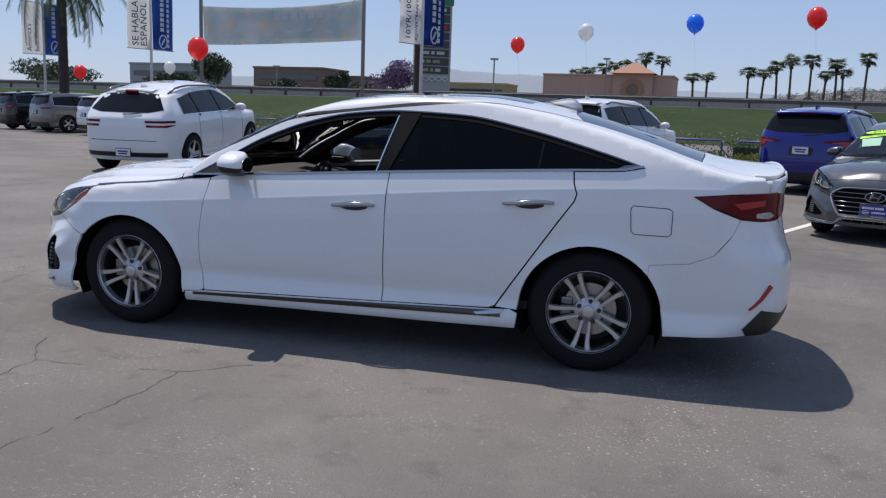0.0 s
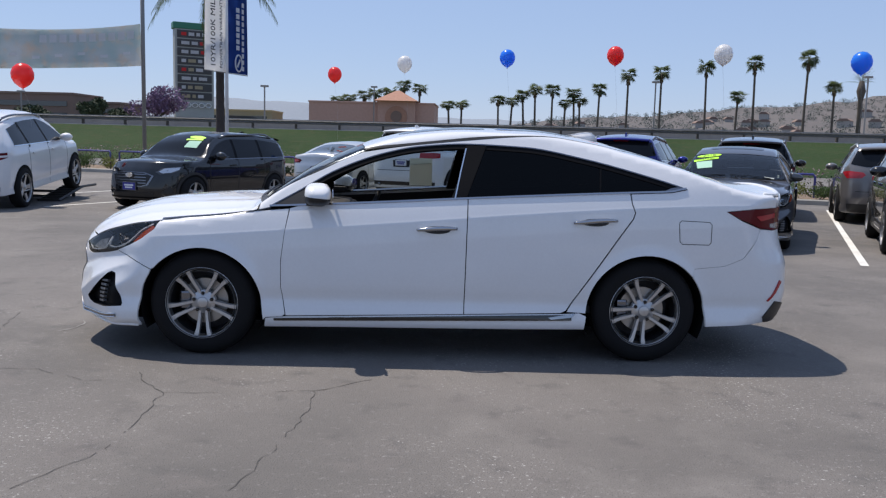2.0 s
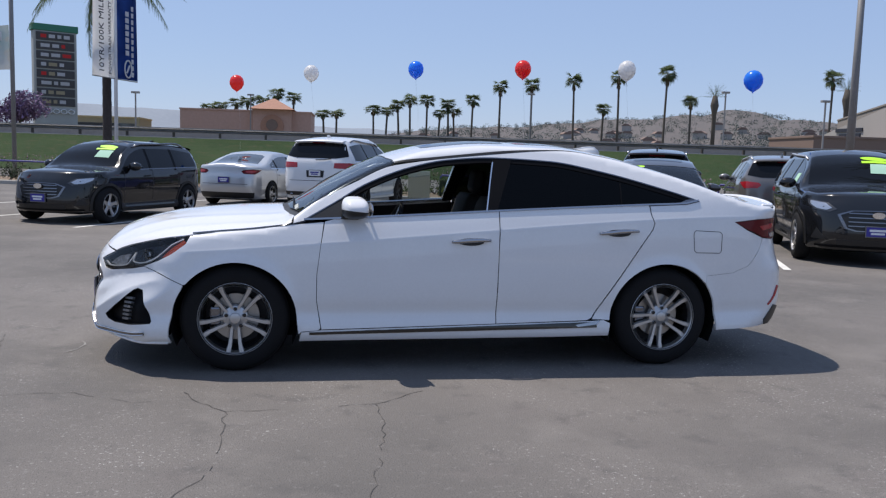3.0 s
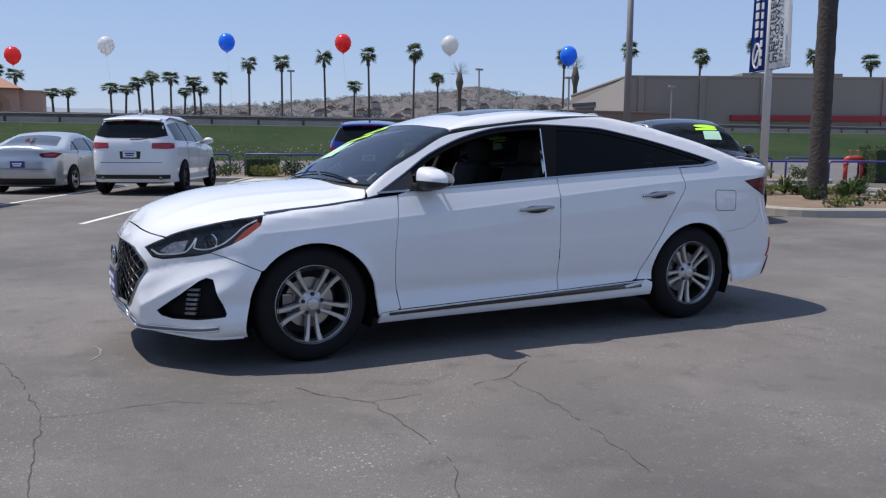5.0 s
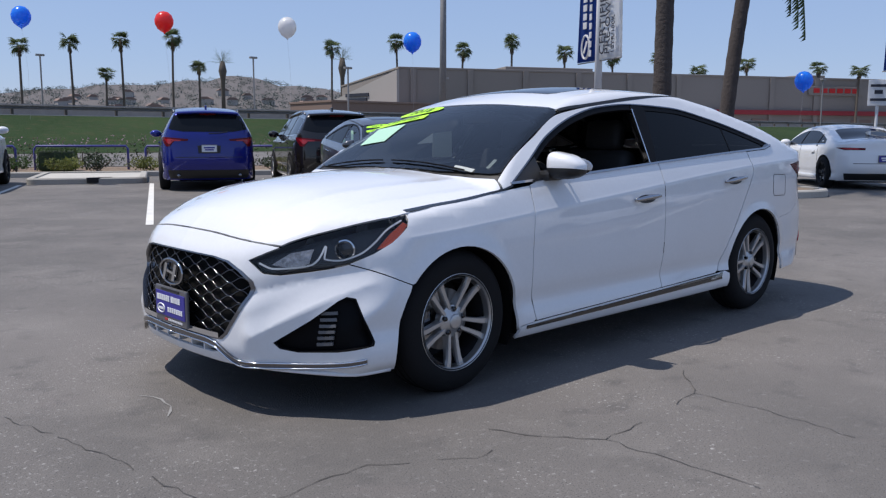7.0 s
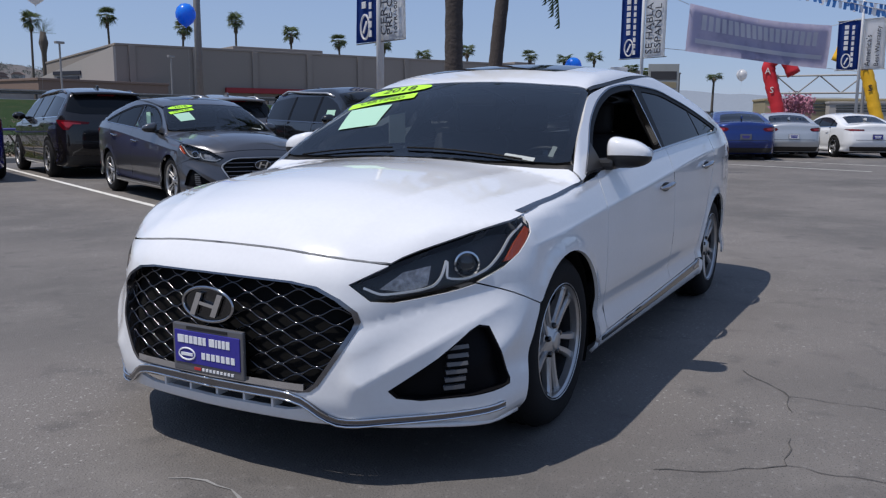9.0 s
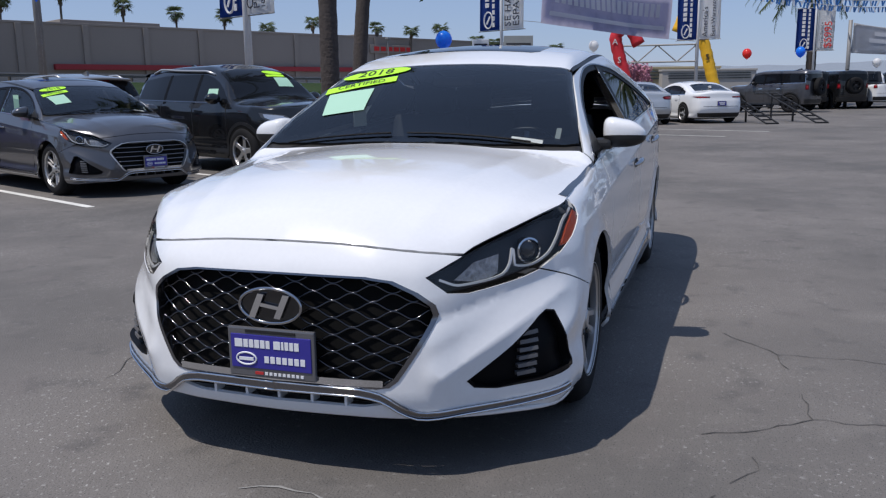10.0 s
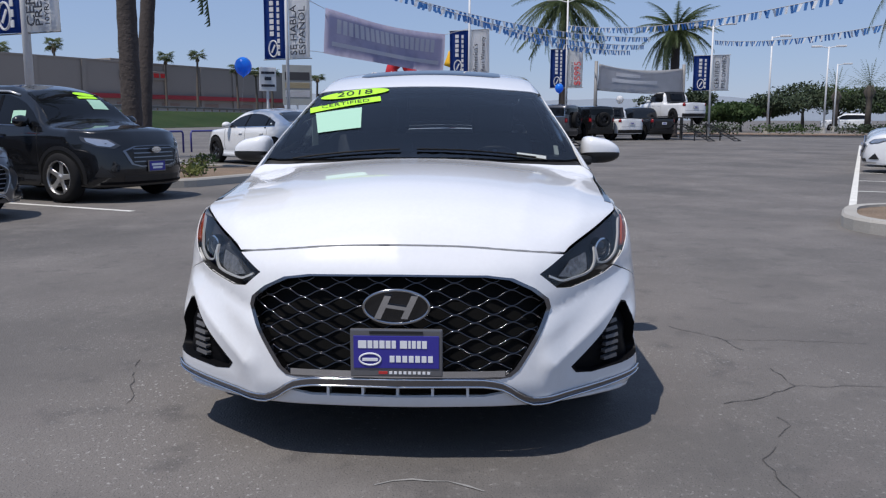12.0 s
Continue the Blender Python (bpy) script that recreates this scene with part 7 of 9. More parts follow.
def flag_pole(x, y, zb, bh, height, words, label, yaw=GRID, bw=0.78, blue_left=True, lamp=False, radius=0.06, size=(0.27, 0.27), seed=0, red=()):
    """A pole with two upright banners; words: lines set upright on the white one."""
    ob = thing("banner_pole", label, "banner pole", "banner poles", pose(x, y, 0, 0, 0, yaw))
    part("pole", tube([(0, 0, 0), (0, 0, height)], radius, 12, taper=[1.15, 0.85]), M["polewhite"], ob, smooth=True)
    part("pole_base", boxes(((-0.2, -0.2, 0), (0.2, 0.2, 0.05)), bevel=0.01), M["polegrey"], ob)
    zt = zb + bh
    for side in (-1, 1):
        blue = (side < 0) == blue_left
        x0 = 0.07 if side > 0 else -0.07 - bw
        arm = part("banner_arm", tube([(side * 0.03, 0, zt + 0.02), (side * (bw + 0.12), 0, zt + 0.02)], 0.018, 6), M["polegrey"], ob)
        part("banner_arm", tube([(side * 0.03, 0, zb - 0.02), (side * (bw + 0.12), 0, zb - 0.02)], 0.018, 6), M["polegrey"], ob)
        bm = rag(bw, bh, 5, 10, 0.05, seed + side)
        bm.transform(Matrix.Translation((x0, 0, zt)))
        ban = part("banner", bm, M["flagblue" if blue else "flagwhite"], ob, "blue dealer banner" if blue else "white printed banner", smooth=True)
        xc = x0 + bw / 2
        up = Matrix(((0, -1, 0, 0), (0, 0, -1, 0), (1, 0, 0, 0), (0, 0, 0, 1)))
        if blue:
            # oval emblem, a row of upright bars for the maker's name and another for the small print
            ov = bmesh.new()
            tube([(xc - 0.02 + 0.20 * math.cos(a), -0.075, zb + 0.38 + 0.30 * math.sin(a)) for a in np.linspace(0, 2 * math.pi, 25)[:-1]], 0.028, 6, ov, closed=True)
            part("emblem", ov, M["flagwhite"], ban)
            part("emblem_bar", prism([(xc - 0.13, zb + 0.25), (xc - 0.07, zb + 0.22), (xc + 0.09, zb + 0.50), (xc + 0.03, zb + 0.53)], 0.02, Matrix.Translation((0, -0.085, 0))), M["flagwhite"], ban)
            for k in range(7):
                z = zb + 0.85 + k * 0.225
                if z + 0.17 < zt:
                    part("name_bar", boxes(((xc - 0.16, -0.085, z), (xc + 0.02, -0.065, z + 0.165))), M["flagwhite"], ban)
            for k in range(11):
                z = zb + 0.12 + k * 0.23
                if z + 0.17 < zt:
                    part("print_bar", boxes(((xc + 0.18, -0.085, z), (xc + 0.29, -0.065, z + 0.16))), M["flagwhite"], ban)
        else:
            n = len(words)
            for k, w in enumerate(words):
                xx = xc + (k - (n - 1) / 2) * (bw * 0.78 / max(n, 1.6))
                sz = size[k] if k < len(size) else size[-1]
                tagged(lettering("banner_text", w, sz, M["flagred" if k in red else "flagink"], ban, Matrix.Translation((xx, -0.085, zb + 0.10)) @ up, align="LEFT", depth=0.006), kind="stuff")
    if lamp:
        for s in (-1, 1):
            part("lamp_arm", tube([(0, 0, height - 0.15), (s * 0.5, 0, height), (s * 1.0, 0, height + 0.04)], 0.03, 6), M["polewhite"], ob)
            part("lamp_head", boxes(((s * 1.0 - 0.35, -0.16, height + 0.0), (s * 1.0 + 0.35, 0.16, height + 0.1)), bevel=0.03), M["polewhite"], ob)
    return ob


for x, y, zb, bh, hgt, words, yaw, bw, left, size, r, lamp, red in (
        (-7.35, 25.2, 3.85, 3.3, 9.0, ("10YR/100K MILE", "POWERTRAIN WARRANTY"), 66.4, 1.15, False, (0.36, 0.20), 0.06, False, ()),
        (-21.9, 29.9, 3.85, 3.5, 9.5, ("SE HABLA", "ESPAÑOL"), 66.4, 1.1, False, (0.46, 0.46), 0.06, False, ()),
        (-29.4, 31.8, 3.65, 2.5, 9.5, ("America's", "Best Warranty"), 66.4, 1.0, False, (0.34, 0.30), 0.06, False, ()),
        (13.82, 10.0, 3.1, 2.6, 8.5, ("CERTIFIED", "PRE-OWNED", "10YR/100K"), -113.6, 1.0, True, (0.38, 0.34, 0.20), 0.09, False, ()),
        (27.1, 7.15, 3.45, 2.9, 8.5, ("SE HABLA", "ESPAÑOL"), -113.6, 1.0, True, (0.42, 0.42), 0.06, False, ()),
        (37.3, 0.45, 3.4, 2.1, 9.0, ("America's", "Best Warranty"), -113.6, 1.0, True, (0.34, 0.28), 0.06, False, ()),
        (49.6, -5.5, 3.2, 2.4, 8.6, ("Used Cars Starting at", "$5995"), -113.6, 1.0, True, (0.17, 0.60), 0.06, True, (1,)),
        (48.6, -14.3, 3.0, 2.1, 6.9, ("CERTIFIED", "PRE-OWNED"), -113.6, 1.0, True, (0.36, 0.34), 0.06, True, ())):
    flag_pole(x, y, zb, bh, hgt, words, "white pole with blue and white dealer banners", yaw=yaw, bw=bw, blue_left=left, size=size, radius=r, lamp=lamp, red=red, seed=int(x * 3))


def lamp_post(x, y, h, label="tall grey steel lamp post", mat_="polegrey", heads=1, yaw=0, r=0.09, base=True):
    ob = thing("lamp_post", label, "lamp post", "lamp posts", pose(x, y, 0, 0, 0, yaw))
    part("post", tube([(0, 0, 0), (0, 0, h)], r, 12, taper=[1.1, 0.75]), M[mat_], ob, smooth=True)
    if base:
        part("post_base", lathe([(0.0, 0), (0.26, 0), (0.26, 0.55), (0.0, 0.55)], 20, caps=False), M["concrete"], ob)
    for s in ((1,) if heads == 1 else (-1, 1)):
        part("lamp_arm", tube([(0, 0, h - 0.1), (s * 0.6, 0, h)], 0.04, 6), M[mat_], ob)
        part("lamp_head", boxes(((s * 0.95 - 0.4, -0.17, h - 0.05), (s * 0.95 + 0.4, 0.17, h + 0.1)), bevel=0.04), M[mat_], ob)
    return ob


lamp_post(17.3, 19.75, 9.5, r=0.13, yaw=30)


def hung_banner(a, b, z0a, z0b, h, material, label, print_=(), posts=True, post_mat="polegrey", seed=0, sag=0.25, top=None):
    """A long cloth between two posts; print_: bars of faded print as (s0, s1, t0, t1, material)."""
    a, b = Vector(a), Vector(b)
    L = (b - a).length
    yaw = math.degrees(math.atan2((b - a).y, (b - a).x))
    ob = thing("hung_banner", label, "banner", "hung banners", pose(a.x, a.y, 0, 0, 0, yaw))
    bm = bmesh.new()
    nx, nz = 28, 6
    rng = random.Random(seed)
    rows = []

    def at(s, t):
        z = z0a + (z0b - z0a) * s + h * t - sag * 4 * s * (1 - s) * (0.35 + 0.65 * t)
        return (L * s, 0.10 * math.sin(7 * s + 2 * t + seed), z)

    for j in range(nz + 1):
        rows.append([bm.verts.new(at(i / nx, j / nz)) for i in range(nx + 1)])
    for p, q in zip(rows, rows[1:]):
        for i in range(nx):
            bm.faces.new((p[i], p[i + 1], q[i + 1], q[i]))
    bmesh.ops.solidify(bm, geom=list(bm.faces), thickness=0.008)
    cloth = part("cloth", bm, M[material], ob, smooth=True)
    for s0, s1, t0, t1, m_ in print_:
        bm = bmesh.new()
        n = max(1, int((s1 - s0) * 24))
        lo = [bm.verts.new(Vector(at(s0 + (s1 - s0) * i / n, t0)) + Vector((0, -0.03, 0))) for i in range(n + 1)]
        hi = [bm.verts.new(Vector(at(s0 + (s1 - s0) * i / n, t1)) + Vector((0, -0.03, 0))) for i in range(n + 1)]
        for i in range(n):
            bm.faces.new((lo[i], lo[i + 1], hi[i + 1], hi[i]))
        part("print", bm, M[m_], cloth)
    if posts:
        for xx, zz in ((-0.12, z0a), (L + 0.12, z0b)):
            part("post", tube([(xx, 0, 0), (xx, 0, top or zz + h + 0.4)], 0.11, 10), M[post_mat], ob, smooth=True)
    return ob


letters = [(0.08 + 0.044 * k, 0.08 + 0.044 * k + 0.030, 0.50, 0.82, "pale") for k in range(19)]
hung_banner((-25.85, 41.1), (-15.87, 41.5), 4.97, 5.38, 2.25, "mesh1", "faded see-through advertising banner between posts", [(0.46 + 0.052 * k, 0.497 + 0.052 * k, 0.66, 0.86, "pale") for k in range(10)]
            + [(0.06 + 0.12 * k, 0.10 + 0.12 * k, 0.24 + 0.04 * (k % 3), 0.32 + 0.04 * (k % 3), "pale") for k in range(8)], seed=1, top=13.0)
hb2 = hung_banner((30.8, 6.4), (36.9, 1.7), 3.93, 3.43, 1.85, "mesh2", "lilac see-through advertising banner between poles", letters + [(0.05, 0.95, 0.20, 0.30, "pale")], posts=False, seed=2, sag=0.15)
inv = hb2.matrix_basis.inverted()
for a_, b_ in (((30.8, 6.4, 5.75), (27.05, 7.5, 6.2)), ((30.8, 6.4, 3.95), (27.05, 7.5, 3.9)), ((36.9, 1.7, 5.25), (37.3, 0.45, 5.6)), ((36.9, 1.7, 3.45), (37.3, 0.45, 3.3))):
    part("cord", tube([inv @ Vector(a_), inv @ Vector(b_)], 0.012, 5), M["string"], hb2)
hung_banner((47.5, -7.2), (50.6, -13.0), 2.95, 2.85, 1.6, "mesh3", "grey see-through advertising banner", [(0.15, 0.7, 0.4, 0.55, "pale"), (0.2, 0.5, 0.65, 0.8, "pale")], seed=3, top=4.7)

# multi-tenant pylon sign behind the lot
def pylon_sign():
    ob = thing("pylon_sign", "tall grey tenant sign with stacked panels", "sign", at=pose(-42.1, 148.3, 2.0, 0, 0, 25) @ Matrix.Diagonal((2.7, 2.7, 2.06, 1)))
    part("column", boxes(((-1.25, -0.4, 0), (1.25, 0.4, 9.2)), bevel=0.04), M["pylonframe"], ob)
    part("cap", boxes(((-1.35, -0.45, 9.2), (1.35, 0.45, 9.75)), bevel=0.05), M["signgreen"], ob)
    for k in range(8):
        z = 3.2 + 0.75 * k
        p = part("tenant_panel", boxes(((-1.1, -0.46, z), (1.1, -0.38, z + 0.64)), bevel=0.02), M["pylon"], ob)
        r = random.Random(k)
        x = -0.85
        while x < 0.6:
            w = r.uniform(0.2, 0.6)
            part("panel_bar", boxes(((x, -0.475, z + 0.18), (min(x + w, 0.9), -0.455, z + 0.46))), M[("pale", "flagred", "pale", "sand")[r.randrange(4)]], p)
            x += w + 0.14
    for k in range(5):
        ring = bmesh.new()
        tube([(-0.9 + 0.44 * k + 0.18 * math.cos(a), -0.47, 2.75 + 0.18 * math.sin(a)) for a in np.linspace(0, 2 * math.pi, 17)[:-1]], 0.04, 6, ring, closed=True)
        part("price_ring", ring, M["flagwhite"], ob)
    return ob


pylon_sign()


# ---- palms and trees ----
def leaf_fan(bm, m, n, length, spread, rng, droop=0.5, width=0.05):
    """A fan leaf: narrow blades spreading from a stalk's end."""
    for i in range(n):
        a = (i / (n - 1) - 0.5) * spread
        d = Vector((math.cos(a), math.sin(a), 0))
        nrm = Vector((-d.y, d.x, 0))
        l = length * rng.uniform(0.8, 1.05) * (1 - 0.25 * abs(a) / spread)
        p = [Vector((0, 0, 0)), d * l * 0.55 + Vector((0, 0, -droop * 0.12 * l)), d * l + Vector((0, 0, -droop * 0.55 * l))]
        w = width * length
        vs = [bm.verts.new(m @ p[0]), bm.verts.new(m @ (p[1] - nrm * w)), bm.verts.new(m @ (p[1] + nrm * w)), bm.verts.new(m @ p[2])]
        bm.faces.new((vs[0], vs[1], vs[2]))
        bm.faces.new((vs[1], vs[3], vs[2]))


def fan_palm_meshes(h, seed):
    """Trunk, crown and dead skirt of a tall fan palm, as three bmeshes."""
    rng = random.Random(seed)
    lean = (rng.uniform(-0.25, 0.25), rng.uniform(-0.25, 0.25))
    pts = [(lean[0] * (t ** 2), lean[1] * t ** 2, h * t) for t in np.linspace(0, 1, 7)]
    tr = tube(pts, 0.20, 8, taper=[1.35, 1.05, 0.95, 0.9, 0.85, 0.82, 0.9])
    top = Vector(pts[-1])
    cr, sk = bmesh.new(), bmesh.new()
    for i in range(30):
        az, el = rng.uniform(0, 360), rng.uniform(-32, 58)
        stalk = rng.uniform(0.5, 0.85)
        m = Matrix.Translation(top) @ pose(0, 0, 0, 0, 0, az) @ pose(0, 0, 0, 0, -el, 0) @ Matrix.Translation((stalk, 0, 0))
        leaf_fan(cr, m, 10, rng.uniform(0.85, 1.15), 2.8, rng, 0.9, 0.07)
        tube([top, m @ Vector((0, 0, 0))], 0.018, 3, cr)
    for i in range(18):
        az = rng.uniform(0, 360)
        m = Matrix.Translation(top - Vector((0, 0, rng.uniform(0.1, 0.7)))) @ pose(0, 0, 0, 0, 0, az) @ pose(0, 0, 0, 0, rng.uniform(55, 80), 0) @ Matrix.Translation((0.15, 0, 0))
        leaf_fan(sk, m, 6, rng.uniform(0.5, 0.8), 1.4, rng, 0.4, 0.09)
    return tr, cr, sk


FAN = []
for s in range(4):
    ob = thing("fan_palm", "tall slender fan palm beyond the freeway", "palm tree", "row of fan palms", pose(0, 0, -60))
    tr, cr, sk = fan_palm_meshes(10.0, 20 + s)
    part("trunk", tr, M["trunkfar"], ob, smooth=True)
    part("crown", cr, M["frondfar"], ob)
    part("skirt", sk, M["skirt"], ob)
    FAN.append(ob)


def date_palm(x, y, z, h, seed, label="short thick date palm with a trimmed crown", pineapple=True, grow=1.0):
    rng = random.Random(seed)
    ob = thing("date_palm", label, "palm tree", at=pose(x, y, z))
    part("trunk", tube([(0, 0, 0), (0, 0, h * 0.5), (0, 0, h * 0.7), (0, 0, h * 0.82), (0, 0, h * 0.95)], 0.32 * grow, 10, taper=[1, 0.9, 1.0, 1.9, 1.0]), M["trunkfar"], ob, smooth=True)
    bm = bmesh.new()
    for i in range(40):
        az, el = rng.uniform(0, 360), rng.uniform(10 if pineapple else -20, 85)
        feather(bm, Matrix.Translation((0, 0, h * 0.93)) @ pose(0, 0, 0, 0, 0, az) @ pose(0, 0, 0, 0, -el, 0), rng.uniform(1.6, 2.4) * (1 if pineapple else 1.3) * grow, 0.25, rng, 10, 0.25 * grow)
    part("crown", bm, M["frondfar"], ob)
    return ob


def feather(bm, m, length, droop, rng, n=58, blade=0.46):
    """A long feather leaf that arches over, with hanging leaflets."""
    spine = []
    for i in range(n + 1):
        t = i / n
        spine.append(Vector((length * (t - 0.12 * droop * t * t), 0, -droop * length * 0.75 * t ** 2.2)))
    for i in range(1, n + 1):
        t = i / n
        d = (spine[i] - spine[i - 1]).normalized()
        l = blade * (0.35 + 1.1 * math.sin(math.pi * min(1, 0.12 + 0.85 * t))) * rng.uniform(0.8, 1.15)
        for s in (-1, 1):
            side = Vector((0, s, 0))
            down = Vector((0, 0, -1))
            tip = spine[i] + d * l * 0.45 + side * l * rng.uniform(0.35, 0.6) + down * l * rng.uniform(0.35, 0.8)
            w = d * 0.028 * max(1, length / 3)
            a, b, c = m @ (spine[i] - w), m @ (spine[i] + w), m @ tip
            bm.faces.new((bm.verts.new(a), bm.verts.new(b), bm.verts.new(c)))
        a0, a1 = m @ (spine[i - 1] + Vector((0, 0.012, 0))), m @ (spine[i - 1] - Vector((0, 0.012, 0)))
        b0, b1 = m @ (spine[i] + Vector((0, 0.012, 0))), m @ (spine[i] - Vector((0, 0.012, 0)))
        bm.faces.new([bm.verts.new(v) for v in (a0, a1, b1, b0)])


def queen_palm(x, y, h, r, seed, fronds=26, length=2.8, lean=(0, 0), hang=(), label="queen palm with a ringed grey trunk and drooping fronds"):
    rng = random.Random(seed)
    ob = thing("queen_palm", label, "palm tree", "queen palms", pose(x, y, 0))
    n = 40
    pts = [(lean[0] * (t ** 1.5), lean[1] * t ** 1.5, h * t) for t in np.linspace(0, 1, n)]
    part("trunk", tube(pts, r, 14, taper=[(1.25 if i == 0 else 1.0 - 0.18 * i / n) * (1.0 + (0.035 if i % 2 else -0.02)) for i in range(n)]), M["trunk"], ob, smooth=True)
    bm = bmesh.new()
    top = Matrix.Translation(pts[-1])
    for i in range(fronds):
        az, el = 360 * i / fronds + rng.uniform(-12, 12), rng.uniform(-35, 70)
        feather(bm, top @ pose(0, 0, 0, 0, 0, az) @ pose(0, 0, 0, 0, -el, 0), length * rng.uniform(0.8, 1.1), 1.0 if el < 25 else 0.75, rng)
    for az, el, l in hang:
        feather(bm, top @ pose(0, 0, 0, 0, 0, az) @ pose(0, 0, 0, 0, -el, 0), l, 0.12, rng)
    part("crown", bm, M["frond"], ob)
    sh = bmesh.new()
    tube([Vector(pts[-1]) - Vector((0, 0, 0.1)), Vector(pts[-1]) + Vector((0, 0, 0.7))], r * 0.9, 8, sh, taper=[1, 0.4])
    part("crown_shaft", sh, M["leafmid"], ob, smooth=True)
    return ob


queen_palm(12.10, 6.95, 9.6, 0.205, 1, lean=(0.0, 0.0), fronds=36)
queen_palm(20.3, 10.07, 10.6, 0.23, 2, lean=(0.87, -0.80), length=3.0, fronds=34, hang=((-42, -74, 6.6), (-50, -76, 6.2), (-34, -77, 5.8)))
queen_palm(-8.05, 27.1, 7.9, 0.17, 3, length=2.8)
queen_palm(-27.3, 30.6, 8.6, 0.24, 4, length=4.2, fronds=40, hang=((-40, -45, 4.6), (-20, -55, 4.4), (-60, -40, 4.8), (-30, -62, 4.6), (-50, -58, 4.2), (-10, -48, 4.6)))
queen_palm(52.6, -5.6, 8.9, 0.30, 5, length=4.0, fronds=50, hang=((100, -40, 4.6), (80, -52, 4.4), (-90, -45, 4.4), (-70, -55, 4.2)))
queen_palm(53.5, -13.15, 7.0, 0.34, 6, length=2.7, fronds=64)
queen_palm(28.0, -17.5, 7.6, 0.25, 7, length=3.4)


def seen_from(ex, ey, ez, az, el, d):
    a = radians(az)
    return ex + d * math.cos(a), ey + d * math.sin(a), ez + d * math.tan(radians(el))


# the row of palms: bearing and height of each crown as it stands from the walk's start, middle and end
ROW = [((-0.55, -6.16, 1.33), 340, [(95.93, 3.33), (95.09, 3.45), (94.1, 3.68), (93.43, 3.82), (92.51, 3.94), (91.43, 4.36), (90.49, 4.22)]),
       ((-0.55, -6.16, 1.33), 340, [(88.43, 3.19), (87.63, 3.22), (85.13, 3.58), (84.33, 3.53), (83.43, 3.94), (82.68, 4.26), (81.58, 4.3), (80.78, 3.47), (80.09, 4.13), (79.7, 3.6), (78.55, 4.39)]),
       ((-0.55, -6.16, 1.33), 340, [(76.69, 5.33), (74.58, 5.49), (71.74, 5.79), (69.87, 4.01), (68.83, 6.04), (65.89, 6.31), (64.24, 4.56)]),
       ((-3.51, -4.53, 1.21), 260, [(55.26, 5.96), (50.86, 6.39), (46.64, 5.91), (43.31, 6.39), (39.8, 5.7), (36.6, 5.3), (33.84, 5.18)]),
       ((-4.36, -2.0, 1.18), 190, [(30.61, 4.47), (27.6, 4.8), (23.41, 4.49), (21.25, 4.22), (19.34, 4.36), (16.8, 3.6), (14.6, 3.4)]),
       ((-5.11, -0.29, 1.19), 180, [(15.03, 3.41), (11.14, 3.02)])]
k = 0
for (ex, ey, ez), d, items in ROW:
    for az, el in items:
        x, y, z = seen_from(ex, ey, ez, az, el, d)
        base = 2.0
        s = (z - 0.0062 * d - base) / 10.0
        f = d / 140
        copy_thing(FAN[k % 4], pose(x, y, base, 0, 0, 77 * k) @ Matrix.Diagonal((f, f, s, 1)))
        k += 1
for ob in FAN:
    for c in list(ob.children_recursive):
        bpy.data.objects.remove(c)
    bpy.data.objects.remove(ob)
for ex, ey, ez, az, el, d in ((-0.55, -6.16, 1.33, 62.78, 5.1, 340), (-3.51, -4.53, 1.21, 54.51, 5.52, 320)):
    x, y, z = seen_from(ex, ey, ez, az, el, d)
    date_palm(x, y, 2.0, z - 3.5, 31, grow=2.6)


def clump_crown(bm, centre, radii, n, size, rng):
    """Many small leaf cards inside an ellipsoid, denser towards its skin."""
    for _ in range(n):
        d = Vector((rng.gauss(0, 1), rng.gauss(0, 1), rng.gauss(0, 1))).normalized() * rng.uniform(0.55, 1.0)
        p = Vector(centre) + Vector((d.x * radii[0], d.y * radii[1], d.z * radii[2]))
        a, b = Vector((rng.gauss(0, 1), rng.gauss(0, 1), rng.gauss(0, 1))).normalized(), Vector((rng.gauss(0, 1), rng.gauss(0, 1), rng.gauss(0, 1))).normalized()
        s = size * rng.uniform(0.6, 1.3)
        bm.faces.new([bm.verts.new(p + a * s), bm.verts.new(p + b * s), bm.verts.new(p - a * s * 0.7 + b * s * 0.2)])


def tree(x, y, z, h, w, material, seed, label, n=900, leaf=0.28):
    rng = random.Random(seed)
    ob = thing("tree", label, "tree", at=pose(x, y, z))
    bm = tube([(0, 0, 0), (0.05, 0.05, h * 0.25), (0.0, 0.1, h * 0.55)], 0.035 * h, 7, taper=[1.2, 0.8, 0.5])
    for i in range(5):
        a = rng.uniform(0, 6.28)
        tube([(0.03, 0.05, h * 0.3), (0.25 * w * math.cos(a), 0.25 * w * math.sin(a), h * rng.uniform(0.55, 0.75))], 0.015 * h, 5, bm, taper=[1, 0.4])
    part("trunk", bm, M["trunkfar"], ob)
    cr = bmesh.new()
    for i in range(9):
        a, rr = rng.uniform(0, 6.28), rng.uniform(0, 0.30) * w
        clump_crown(cr, (rr * math.cos(a), rr * math.sin(a), h * rng.uniform(0.48, 0.80)), (w * rng.uniform(0.16, 0.30), w * rng.uniform(0.16, 0.30), h * rng.uniform(0.12, 0.22)), n // 9, leaf, rng)
    part("crown", cr, M[material], ob)
    return ob


def far_tree(t, px_az, el, d, w, material, label, seed, e=(1.76, -5.3, 1.36), n=3600, leaf=0.30, base=2.0):
    x, y, z = seen_from(*e, px_az, el, d)
    return tree(x, y, base, z - base, w, material, seed, label, n, leaf)


